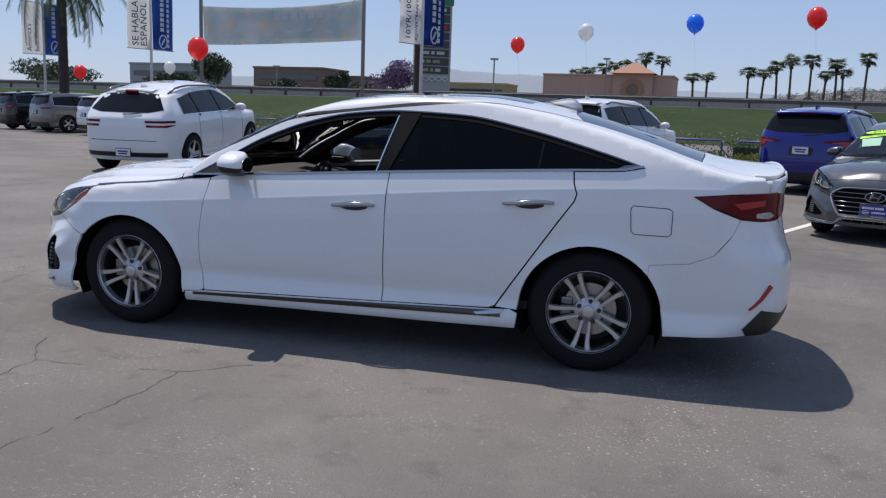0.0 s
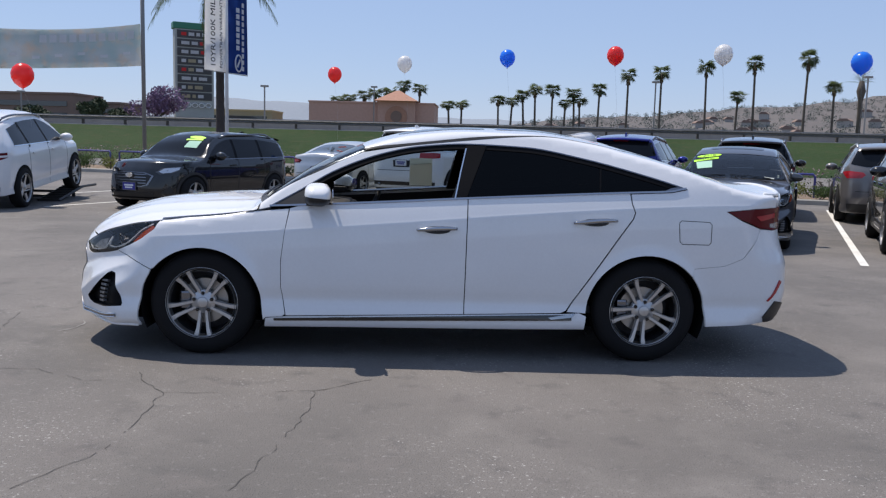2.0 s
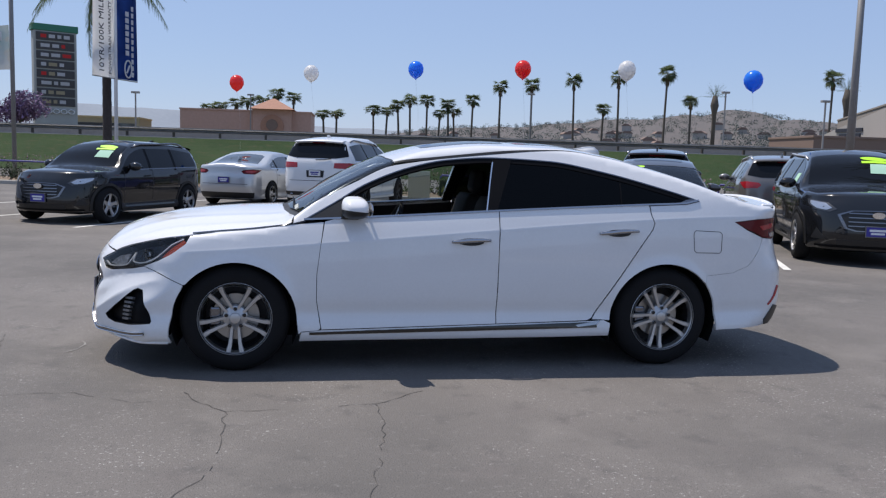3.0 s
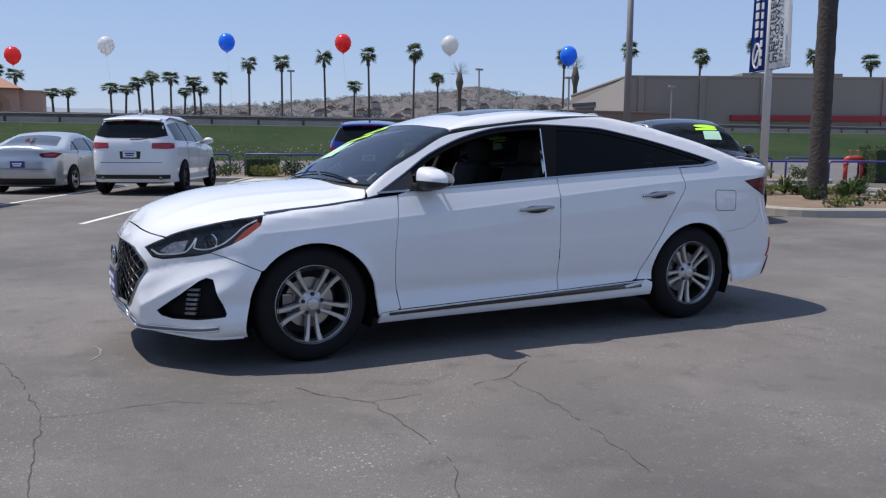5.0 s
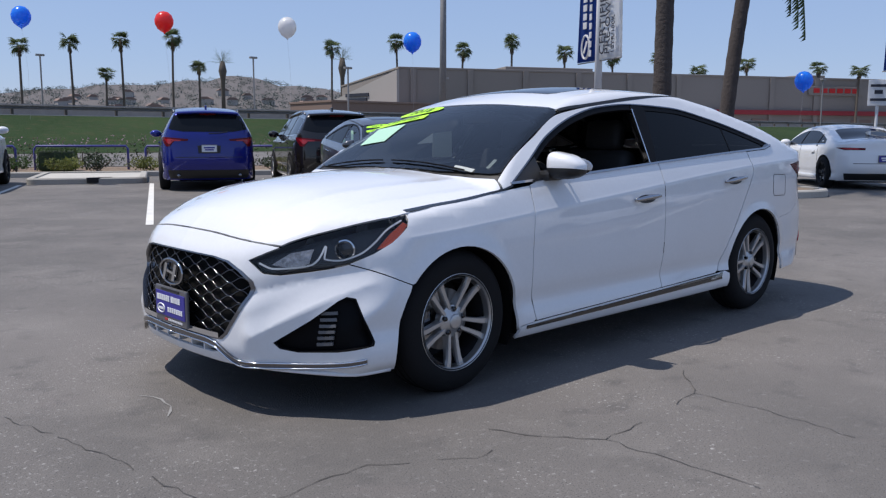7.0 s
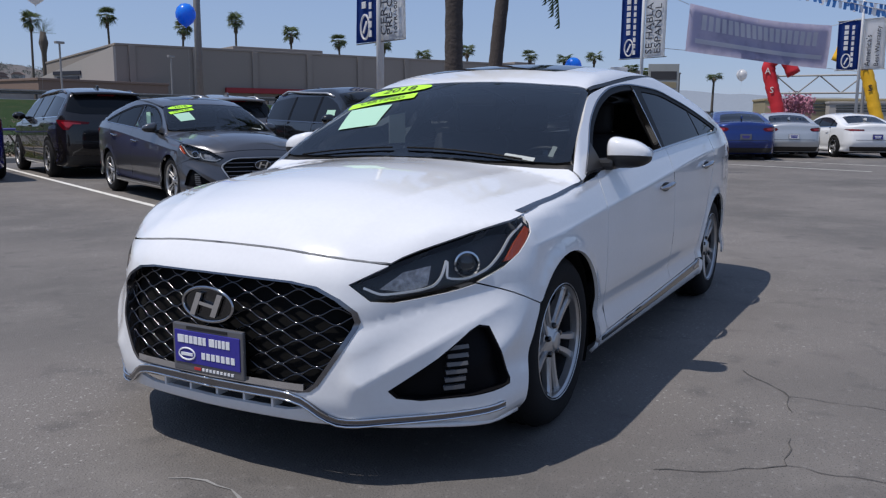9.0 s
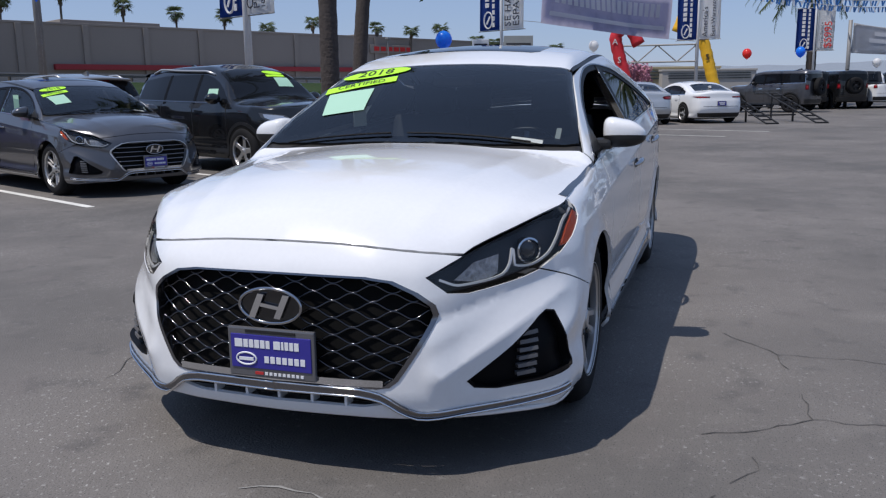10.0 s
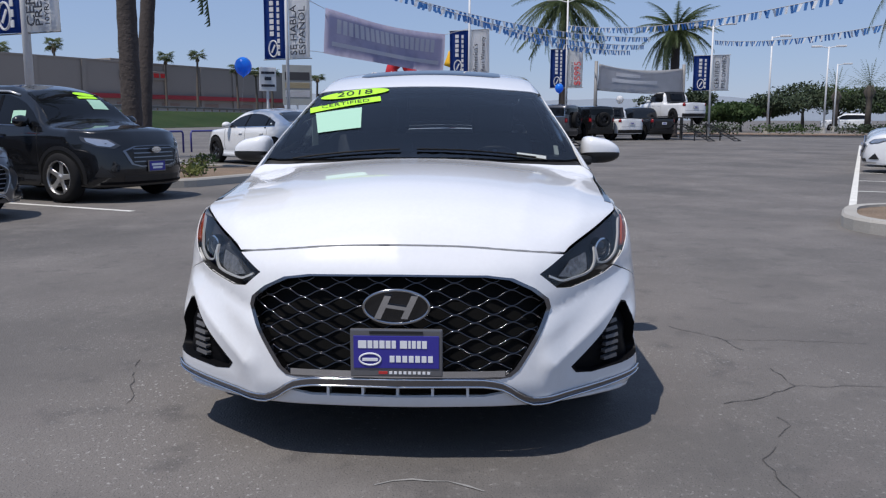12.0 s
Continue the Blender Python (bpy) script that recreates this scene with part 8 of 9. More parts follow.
far_tree(0, 119.9, 3.7, 120, 7.5, "leafdark", "dense dark green tree beyond the freeway", 51)
far_tree(0, 108.4, 3.55, 125, 8.5, "jacaranda", "purple flowering tree beyond the freeway", 52)
far_tree(0, 112.2, 2.75, 125, 4.5, "leafdark", "small dark green tree beyond the freeway", 53)
far_tree(0, 122.6, 2.2, 140, 9, "leafdark", "dark green tree in front of low buildings", 56)
far_tree(0, 115.6, 2.1, 138, 8, "leafdark", "dark green tree in front of low buildings", 57)
far_tree(0, 110.4, 2.0, 140, 7, "leafdark", "dark green tree in front of low buildings", 58)
far_tree(0, 129.5, 2.5, 140, 16, "leafdark", "row of dark trees beyond the freeway", 54)
E12 = (-5.11, -0.29, 1.19)
for k, (az, el, d, w, mt) in enumerate(((-15.2, 0.75, 92, 7, "leafmid"), (-16.6, 1.05, 88, 5, "leafmid"), (-18.3, 1.55, 98, 8, "leafdark"), (-20.2, 2.35, 118, 11.5, "leafdark"), (-22.2, 1.9, 120, 10, "leafmid"), (-23.9, 2.1, 118, 10, "leafdark"), (-25.6, 2.0, 120, 10, "leafmid"), (-11.8, 1.4, 105, 7, "leafdark"), (-13.6, 2.0, 100, 6, "leafdark"), (-27.5, 2.3, 90, 10, "leafdark"), (-30.5, 2.2, 90, 10, "leafmid"))):
    far_tree(12, az, el + 0.25, d, w * 1.25, mt, "rounded green tree at the far end of the lot", 60 + k, E12, 3200, 0.30, 0.0)
far_tree(12, 6.9, 1.9, 95, 5.5, "pinkblossom", "pink flowering tree beyond the lot", 80, (-4.4, -2.0, 1.18), 900, 0.3, 0.0)
for az, el, d in ((-23.8, 2.9, 96), (-22.0, 2.5, 104)):
    x, y, z = seen_from(*E12, az, el, d)
    date_palm(x, y, 0, z - 1.2, 33, "spreading date palm behind the far hedges", False)
for az, el, d, hd in ((-18.15, 5.1, 70, 1), (-21.4, 4.4, 78, 2), (-21.95, 3.35, 95, 1)):
    x, y, z = seen_from(*E12, az, el, d)
    lamp_post(x, y, z, "tall white lamp post at the far end of the lot", "polewhite", hd, -100, 0.08)

# ---- shrubs, hedges, rails along the edge ----
def shrub(x, y, z, w, d, h, material, label, seed, n=420, leaf=0.05, name="shrub", flowers=None, boxy=False, yaw=GRID):
    rng = random.Random(seed)
    ob = thing(name, label, name, "shrubs", pose(x, y, z, 0, 0, yaw))
    st = bmesh.new()
    for i in range(4):
        tube([(rng.uniform(-0.1, 0.1) * w, 0, 0), (rng.uniform(-0.35, 0.35) * w, rng.uniform(-0.3, 0.3) * d, h * 0.6)], 0.015, 4, st)
    part("stem", st, M["trunkfar"], ob)
    bm = bmesh.new()
    if boxy:
        for _ in range(n):
            p = Vector((rng.uniform(-0.5, 0.5) * w, rng.uniform(-0.5, 0.5) * d, rng.uniform(0.05, 1) * h))
            k = rng.randrange(3)
            if k == 0:
                p.x = math.copysign(w / 2, p.x) * rng.uniform(0.93, 1.03)
            elif k == 1:
                p.y = math.copysign(d / 2, p.y) * rng.uniform(0.93, 1.03)
            else:
                p.z = h * rng.uniform(0.94, 1.04)
            clump_crown(bm, p, (0.01, 0.01, 0.01), 1, leaf, rng)
    else:
        for i in range(7):
            clump_crown(bm, (rng.uniform(-0.3, 0.3) * w, rng.uniform(-0.25, 0.25) * d, h * rng.uniform(0.4, 0.65)), (0.28 * w, 0.3 * d, 0.40 * h), n // 7, leaf, rng)
    part("leaves", bm, M[material], ob)
    if boxy:
        part("heart", boxes(((-0.45 * w, -0.45 * d, 0.02), (0.45 * w, 0.45 * d, h * 0.93)), bevel=0.05), M["leafdark"], ob)
    if flowers:
        fb = bmesh.new()
        for _ in range(n // 4):
            clump_crown(fb, (rng.uniform(-0.5, 0.5) * w, rng.uniform(-0.5, 0.5) * d, h * rng.uniform(0.75, 1.1)), (0.03, 0.03, 0.03), 1, leaf * 0.9, rng)
        part("blossom", fb, M[flowers], ob)
    return ob


rng = random.Random(8)
for k, u in enumerate(np.arange(-30, 13, 1.15)):
    mt = ("leafyellow", "leafmid", "leafyellow", "leafdark")[k % 4]
    q = uv(u + rng.uniform(-0.2, 0.2), 20.9 + rng.uniform(-0.2, 0.3))
    shrub(q.x, q.y, 0.12, rng.uniform(0.9, 1.4), 0.8, rng.uniform(0.40, 0.58), mt, "low rounded shrub in the planter strip", 100 + k, 700, 0.05)
for k, u in enumerate(np.arange(-30, 13, 1.6)):
    q = uv(u, 23.2)
    shrub(q.x, q.y, 0.12, 1.7, 0.9, rng.uniform(0.75, 0.95), "leafdark", "leggy flowering shrub in the planter strip", 160 + k, 260, 0.05, flowers="flower")
for u in (-4.9, -12.5):
    q = uv(u, 21.6)
    shrub(q.x, q.y, 0.12, 1.0, 0.8, 0.62, "leafmid", "clipped dark green box hedge", 200, 900, 0.05, "hedge", boxy=True)
shrub(23.61, 13.43, 0.0, 1.9, 1.0, 1.2, "leafmid", "clipped green box hedge behind the planter", 210, 1800, 0.05, "hedge", boxy=True)
for k in range(16):
    q = uv(rng.uniform(6.6, 10.2), rng.uniform(8.7, 13.5))
    shrub(q.x, q.y, 0.12, rng.uniform(0.5, 0.9), 0.6, rng.uniform(0.18, 0.34), "leafyellow" if k % 2 else "leafmid", "low sparse ground-cover plant on mulch", 230 + k, 130, 0.06)


def strap_plant(x, y, seed):
    rng = random.Random(seed)
    ob = thing("lily_plant", "tuft of green strap-leaved lily on mulch", "plant", "shrubs", pose(x, y, 0.12))
    bm = bmesh.new()
    for i in range(60):
        a, el, l = rng.uniform(0, 6.28), rng.uniform(25, 80), rng.uniform(0.5, 0.8)
        d = Vector((math.cos(a), math.sin(a), 0))
        s = Vector((-d.y, d.x, 0)) * 0.02
        p1, p2 = d * l * 0.5 * math.cos(radians(el)) + Vector((0, 0, l * 0.6 * math.sin(radians(el)))), d * l * math.cos(radians(el)) * 1.2 + Vector((0, 0, l * 0.55 * math.sin(radians(el))))
        vs = [bm.verts.new(v) for v in (s * 0.5, s * -0.5, p1 - s, p1 + s, p2)]
        bm.faces.new((vs[0], vs[1], vs[2], vs[3]))
        bm.faces.new((vs[3], vs[2], vs[4]))
    part("leaves", bm, M["leafmid"], ob)


for k, (u, v) in enumerate(((9.3, 11.8), (10.0, 12.6), (8.4, 12.9))):
    q = uv(u, v)
    strap_plant(q.x, q.y, 260 + k)


def hoop_rail(u0, u1, v, h=0.82):
    a, b = uv(u0, v), uv(u1, v)
    ob = thing("hoop_rail", "blue painted tubular hoop rail", "rail", "blue rails")
    pts = [(a.x, a.y, 0), (a.x, a.y, h - 0.08), tuple(a.lerp(b, 0.02)[:2]) + (h,), tuple(a.lerp(b, 0.98)[:2]) + (h,), (b.x, b.y, h - 0.08), (b.x, b.y, 0)]
    part("hoop", tube(pts, 0.035, 8), M["bluerail"], ob, smooth=True)


for u in np.arange(-33, 13, 3.05):
    hoop_rail(u, u + 2.55, 22.2)
for u in np.arange(9.8, 24, 3.0):
    hoop_rail(u, u + 2.6, 19.4, 0.75)


def backflow(x, y):
    ob = thing("backflow_valve", "red enamelled fire-line valve with two hand wheels", "valve", at=pose(x, y, 0.1, 0, 0, -20) @ Matrix.Diagonal((0.55, 0.55, 0.75, 1)))
    part("riser", tube([(-0.55, 0, 0), (-0.55, 0, 0.75)], 0.13, 12), M["hydrant"], ob, smooth=True)
    part("riser", tube([(0.55, 0, 0), (0.55, 0, 0.75)], 0.13, 12), M["hydrant"], ob, smooth=True)
    part("bridge_pipe", tube([(-0.6, 0, 0.85), (-0.3, 0, 0.92), (0.3, 0, 0.92), (0.6, 0, 0.85)], 0.15, 12), M["hydrant"], ob, smooth=True)
    for s in (-1, 1):
        part("flange", lathe([(0.0, -0.03), (0.2, -0.03), (0.2, 0.03), (0.0, 0.03)], 16, m=Matrix.Translation((s * 0.55, 0, 0.7)), caps=False), M["hydrant"], ob)
        part("spindle", tube([(s * 0.25, 0, 0.95), (s * 0.25, 0, 1.35)], 0.025, 6), M["polegrey"], ob)
        b = bmesh.new()
        tube([(s * 0.25 + 0.14 * math.cos(a), 0.14 * math.sin(a), 1.3) for a in np.linspace(0, 6.283, 17)[:-1]], 0.02, 6, b, closed=True)
        part("hand_wheel", b, M["hydrant"], ob, smooth=True)


backflow(22.55, 14.12)

# drain plate on the concrete pad
q = uv(-3.5, 16.64)
part_ = tagged(part("drain_grate", boxes(((q.x - 0.3, q.y - 0.03, 0.03), (q.x + 0.3, q.y + 0.02, 0.16)), bevel=0.01), M["black2"]), "small dark drain opening in the kerb", "drain")

# guardrail beside the freeway
def guardrail(n, z, t0, t1, step, label):
    ob = thing("guardrail", label, "guardrail", kind="structure")
    bm = bmesh.new()
    prof = [(0.0, 0.0), (-0.05, 0.06), (0.0, 0.15), (0.0, 0.17), (-0.05, 0.26), (0.0, 0.32)]
    rows = [[bm.verts.new(ft(t, n + a, z + 0.45 + b)) for a, b in prof] for t in (t0, t1)]
    for i in range(len(prof) - 1):
        bm.faces.new((rows[0][i], rows[1][i], rows[1][i + 1], rows[0][i + 1]))
    bmesh.ops.solidify(bm, geom=list(bm.faces), thickness=0.02)
    part("rail_beam", bm, M["galv"], ob)
    me = None
    for t in np.arange(t0, t1, step):
        if me is None:
            o = part("rail_post", boxes(((-0.09, 0.02, -0.3), (0.09, 0.22, 0.75))), M["woodpost"], ob)
            me = o.data
        else:
            o = new("rail_post", me)
            o.parent = ob
        o.location = ft(t, n, z)
        o.rotation_euler = (0, 0, radians(-5))
    part("barrier_wall", boxes(((t0, 0.8, -0.2), (t1, 1.0, 0.86))), M["road"], ob).matrix_basis = pose(0, 0, 0, 0, 0, -5) @ Matrix.Translation((0, n, z))


guardrail(66.3, 2.55, -230, 260, 3.8, "dark weathered guardrail with posts along the freeway")

# ---- balloons ----
def balloon(x, y, z, color, anchor=None, d=0.44):
    ob = thing("balloon", f"{ {'balred': 'red', 'balblue': 'blue', 'balwhite': 'white'}[color]} latex balloon tied above the parked cars", "balloon", "balloons", pose(x, y, z))
    prof = [(0.0, d * 0.52), (d * 0.22, d * 0.47), (d * 0.40, d * 0.31), (d * 0.49, d * 0.06), (d * 0.47, -d * 0.16), (d * 0.34, -d * 0.40), (d * 0.16, -d * 0.54), (d * 0.05, -d * 0.60), (d * 0.03, -d * 0.62)]
    part("skin", lathe(prof[::-1], 24, caps=False), M[color], ob, smooth=True)
    part("knot", lathe([(0.0, -d * 0.60), (d * 0.05, -d * 0.66), (0.0, -d * 0.665)], 10, caps=False), M[color], ob)
    an = Vector(anchor or (x + 0.1, y + 0.1, 1.5)) - Vector((x, y, z))
    part("string", tube([(0, 0, -d * 0.64), tuple(an * 0.5 + Vector((0.05, 0, -0.05))), tuple(an)], 0.0015, 4), M["string"], ob)


for x, y, z, c in ((-2.9, 20.4, 3.5, "balred"), (-0.7, 18.7, 3.72, "balwhite"), (2.15, 17.4, 3.83, "balblue"), (4.73, 15.6, 3.78, "balred"), (6.8, 13.6, 3.65, "balwhite"), (9.2, 11.95, 3.37, "balblue"),
                   (16.5, 5.85, 2.52, "balblue"), (-8.0, 10.9, 2.55, "balred"), (-17.0, 23.8, 2.75, "balwhite"), (-17.9, 19.8, 2.35, "balred"), (-21.0, 18.6, 2.4, "balblue"), (33.0, 4.6, 3.05, "balwhite"),
                   (38.5, -1.75, 2.75, "balred"), (37.9, -4.05, 2.75, "balblue"), (45.0, -8.2, 2.35, "balwhite")):
    balloon(x, y, z, c, (38.7, -3.4, 1.5) if (x, y) == (37.9, -4.05) else None)

# ---- pennant strings ----
def pennants(a, b, sag, n, seed, label="string of blue and white pennants across the lot"):
    ob = thing("pennant_string", label, "pennants", "pennant strings")
    a, b = Vector(a), Vector(b)
    pts = [a.lerp(b, t) - Vector((0, 0, sag * 4 * t * (1 - t))) for t in np.linspace(0, 1, 25)]
    part("cord", tube(pts, 0.012, 4), M["string"], ob)
    rng = random.Random(seed)
    d = (b - a).normalized()
    for col in ("penblue", "flagwhite"):
        bm = bmesh.new()
        for k in range(n):
            if (k % 3 != 2) != (col == "penblue"):
                continue
            t = (k + 0.5) / n
            p = a.lerp(b, t) - Vector((0, 0, sag * 4 * t * (1 - t)))
            w = Vector((-d.y, d.x, 0)) * rng.uniform(-0.12, 0.12)
            bm.faces.new([bm.verts.new(v) for v in (p - d * 0.10, p + d * 0.10, p + d * 0.085 + w - Vector((0, 0, 0.27)), p - d * 0.085 + w - Vector((0, 0, 0.27)))])
        tagged(part("pennant", bm, M[col], ob), kind="stuff")


pennants((49.6, -5.56, 7.05), (22.0, -11.35, 5.02), 0.5, 98, 4)
pennants((48.6, -14.43, 6.01), (26.0, -15.75, 4.81), 0.35, 78, 5)
pennants((30.0, 3.56, 6.29), (48.5, -10.45, 6.21), 0.5, 78, 1)
pennants((30.0, 2.41, 5.93), (48.5, -10.12, 5.74), 0.5, 74, 2)
pennants((32.0, 0.62, 5.63), (48.5, -9.27, 5.4), 0.4, 68, 3)

# ---- inflatable advertising tubes ----
def inflatable(points, r, material, label, text, seed):
    ob = thing("inflatable_tube", label, "inflatable")
    pts = spline(points, 6)
    part("tube", tube(pts, r, 14, taper=[0.95 + 0.06 * math.sin(2.4 * i) for i in range(len(pts))]), M[material], ob, smooth=True)
    part("blower", boxes(((points[0][0] - 0.4, points[0][1] - 0.4, 0), (points[0][0] + 0.4, points[0][1] + 0.4, 0.5)), bevel=0.06), M["black2"], ob)
    for k, ch in enumerate(text):
        i = int(len(pts) * (0.45 + 0.14 * k))
        p = Vector(pts[min(i, len(pts) - 1)])
        lettering("tube_letter", ch, 0.42, M["flagwhite"] if material == "tubered" else M["flagink"], ob, Matrix.Translation(p + Vector((-r * 1.04, 0, 0))) @ Matrix(((0, 0, -1, 0), (-1, 0, 0, 0), (0, 1, 0, 0), (0, 0, 0, 1))), depth=0.02)


inflatable([(39.8, 3.9, 0.3), (39.8, 4.01, 1.53), (39.8, 4.35, 2.75), (39.8, 4.57, 3.75), (39.8, 4.01, 4.3), (39.8, 3.4, 3.36)], 0.33, "tubered", "red inflatable sales tube swaying in the wind", "SALE", 1)
inflatable([(40.1, -0.7, 0.3), (40.1, -0.31, 1.25), (40.1, 0.26, 3.31), (40.1, 0.74, 4.47), (40.1, 1.24, 4.64), (40.1, 1.57, 3.92)], 0.30, "tubeyellow", "yellow inflatable sales tube swaying in the wind", "SALE", 2)

# ---- ramps ----
def ramp(x, y, yaw, length, height, width, label):
    ob = thing("display_ramp", label, "ramp", "ramps", pose(x, y, 0, 0, 0, yaw))
    for s in (-1, 1):
        y0 = s * width / 2
        tr = bmesh.new()
        for k in range(9):
            t = k / 9
            box(tr, (t * length, y0 - 0.2, t * height), (t * length + 0.07, y0 + 0.2, t * height + 0.05))
        for e in (-0.2, 0.2):
            tube([(0, y0 + e, 0.02), (length, y0 + e, height)], 0.03, 5, tr)
            tube([(length, y0 + e, height), (length + 1.0, y0 + e, height)], 0.03, 5, tr)
        part("track", tr, M["black2"], ob)
        for e in (0.55, 1.0):
            part("leg", tube([(length * e, y0, 0), (length * e, y0, height * e)], 0.04, 6), M["black2"], ob)
    for e in (0.5, 1.0):
        part("cross_bar", tube([(length * e, -width / 2, height * e * 0.5), (length * e, width / 2, height * e * 0.5)], 0.03, 5), M["black2"], ob)


ramp(-8.77, 11.7, 95, 1.6, 0.24, 1.65, "low black steel display ramp under the front wheels")
ramp(25.3, -3.3, 24, 3.6, 0.95, 1.7, "black steel display ramp standing empty on the lot")
ramp(42.9, -13.75, 20, 3.0, 0.93, 1.7, "black steel display ramp below a raised pickup")

# small street signs by the lot exit
def sign_board(x, y, yaw, z0, w, h, panel, label, bars):
    ob = thing("sign_board", label, "sign", "small signs", pose(x, y, 0, 0, 0, yaw))
    part("post", tube([(0, 0.06, 0), (0, 0.06, z0 + h)], 0.05, 8), M["polewhite"], ob)
    b = part("board", boxes(((-w / 2, -0.03, z0), (w / 2, 0.03, z0 + h)), bevel=0.01), M[panel], ob)
    for s0, s1, t0, t1, m_ in bars:
        part("board_bar", boxes(((-w / 2 + w * s0, -0.045, z0 + h * t0), (-w / 2 + w * s1, -0.03, z0 + h * t1))), M[m_], b)


sign_board(25.8, 7.6, -60, 2.2, 0.62, 0.85, "flagwhite", "white notice board with dark print", [(0.1, 0.9, 0.72, 0.82, "flagink"), (0.3, 0.7, 0.45, 0.6, "flagink"), (0.1, 0.9, 0.18, 0.28, "flagink")])
sign_board(38.0, 9.2, -65, 1.9, 1.5, 2.0, "pylonframe", "roadside tenant sign with coloured panels", [(0.08, 0.92, 0.62, 0.82, "pylon"), (0.08, 0.92, 0.42, 0.56, "sand"), (0.08, 0.92, 0.20, 0.36, "pale")])

# ---- buildings beyond ----
def building(name, label, corner, yaw, w, d, h, wall, z0=2.0):
    ob = thing(name, label, "building", at=pose(corner[0], corner[1], z0, 0, 0, yaw))
    part("wall", boxes(((0, 0, -2), (w, d, h))), M[wall], ob)
    part("roof", boxes(((-0.15, -0.15, h), (w + 0.15, d + 0.15, h + 0.35)), bevel=0.05), M[wall], ob)
    return ob


A = seen_from(-2.84, -5.36, 1.24, 51.35, 0, 150)
B = seen_from(-5.11, -0.29, 1.19, 13.3, 0, 225)
yaw = math.degrees(math.atan2(B[1] - A[1], B[0] - A[0]))
LEN = math.hypot(B[0] - A[0], B[1] - A[1])
big = building("retail_building", "long taupe big-box store with a red band", A, yaw, LEN, 60, 10.6, "bigbox")
part("red_band", boxes(((18, -0.8, 3.4), (LEN + 0.5, 0.0, 4.3)), bevel=0.05), M["bigred"], big)
for k in range(13):
    part("wall_pilaster", boxes(((2 + k * LEN / 13, -0.35, -2), (3.0 + k * LEN / 13, 0, 10.6)), bevel=0.04), M["bigbox"], big)
part("roof_unit", boxes(((22, 6, 10.9), (40, 16, 12.0)), bevel=0.1), M["bigbox"], big)
part("roof_unit", boxes(((88, 6, 10.9), (94, 14, 11.9)), bevel=0.1), M["bigbox"], big)
part("sign_box", boxes(((LEN * 0.62, -0.5, 7.4), (LEN * 0.62 + 13, -0.1, 9.2)), bevel=0.1), M["bigbox"], big)
for k in range(6):
    part("sign_bar", boxes(((LEN * 0.62 + 1 + k * 1.9, -0.62, 7.9), (LEN * 0.62 + 2.4 + k * 1.9, -0.5, 8.8))), M["flagred"], big)
for k in range(10):
    part("dock_door", boxes(((24 + k * 12.0, -0.15, -2), (29 + k * 12.0, 0.02, 2.6)), bevel=0.03), M["brownbld"], big)
# the pale end wall turned to the freeway
wing = thing("retail_building", "pale stucco end wall of the big-box store with red trim", "building", at=pose(A[0], A[1], 2.0, 0, 0, yaw + 116))
part("wall", prism([(0, -2), (34, -2), (34, 4.4), (21, 5.2), (0, 10.4)], 1.0, Matrix.Translation((0, -0.5, 0))), M["bigboxlight"], wing)
part("trim_band", boxes(((0, 0.5, 2.2), (14, 0.9, 3.4)), bevel=0.04), M["bigred"], wing)
part("sign_bar", boxes(((8, 0.5, 6.1), (15, 0.7, 6.7)), ((8.5, 0.5, 5.2), (14, 0.7, 5.8))), M["flagink"], wing)
x, y, _ = seen_from(-2.84, -5.36, 1.24, 55.9, 0, 135)
low = building("shop_building", "low brown shop building with a red stripe", (x, y), -5, 22, 14, 4.2, "brownbld")
part("stripe", boxes(((-0.1, -0.2, 1.7), (22, 0, 2.3))), M["bigred"], low)
x, y, _ = seen_from(0.93, -5.8, 1.34, 98.2, 0, 185)
pk = building("shop_building", "salmon stucco shop with a hipped entrance tower", (x, y), -4, 27, 14, 8.3, "pink")
part("base_band", boxes(((-0.1, -0.12, 2.8), (27, 0, 3.6)), bevel=0.02), M["pinkroof"], pk)
part("tower", boxes(((15, -1.2, -2), (23, 5, 8.9)), bevel=0.05), M["pink"], pk)
rf = bmesh.new()
bmesh.ops.create_cone(rf, segments=4, radius1=6.6, radius2=0.4, depth=2.4, cap_ends=True, matrix=Matrix.Translation((19, 2, 10.05)) @ Matrix.Rotation(radians(45), 4, "Z"))
part("tower_roof", rf, M["pinkroof"], pk)
part("tower_arch", prism(ell(19, 5.4, 2.4, 2.4, 0, 345, 24), 0.3, Matrix.Translation((0, -1.45, 0))), M["pinkroof"], pk)
part("tower_emblem", prism(ell(19, 5.6, 1.2, 1.2, 0, 345, 20), 0.3, Matrix.Translation((0, -1.6, 0))), M["brownbld"], pk)
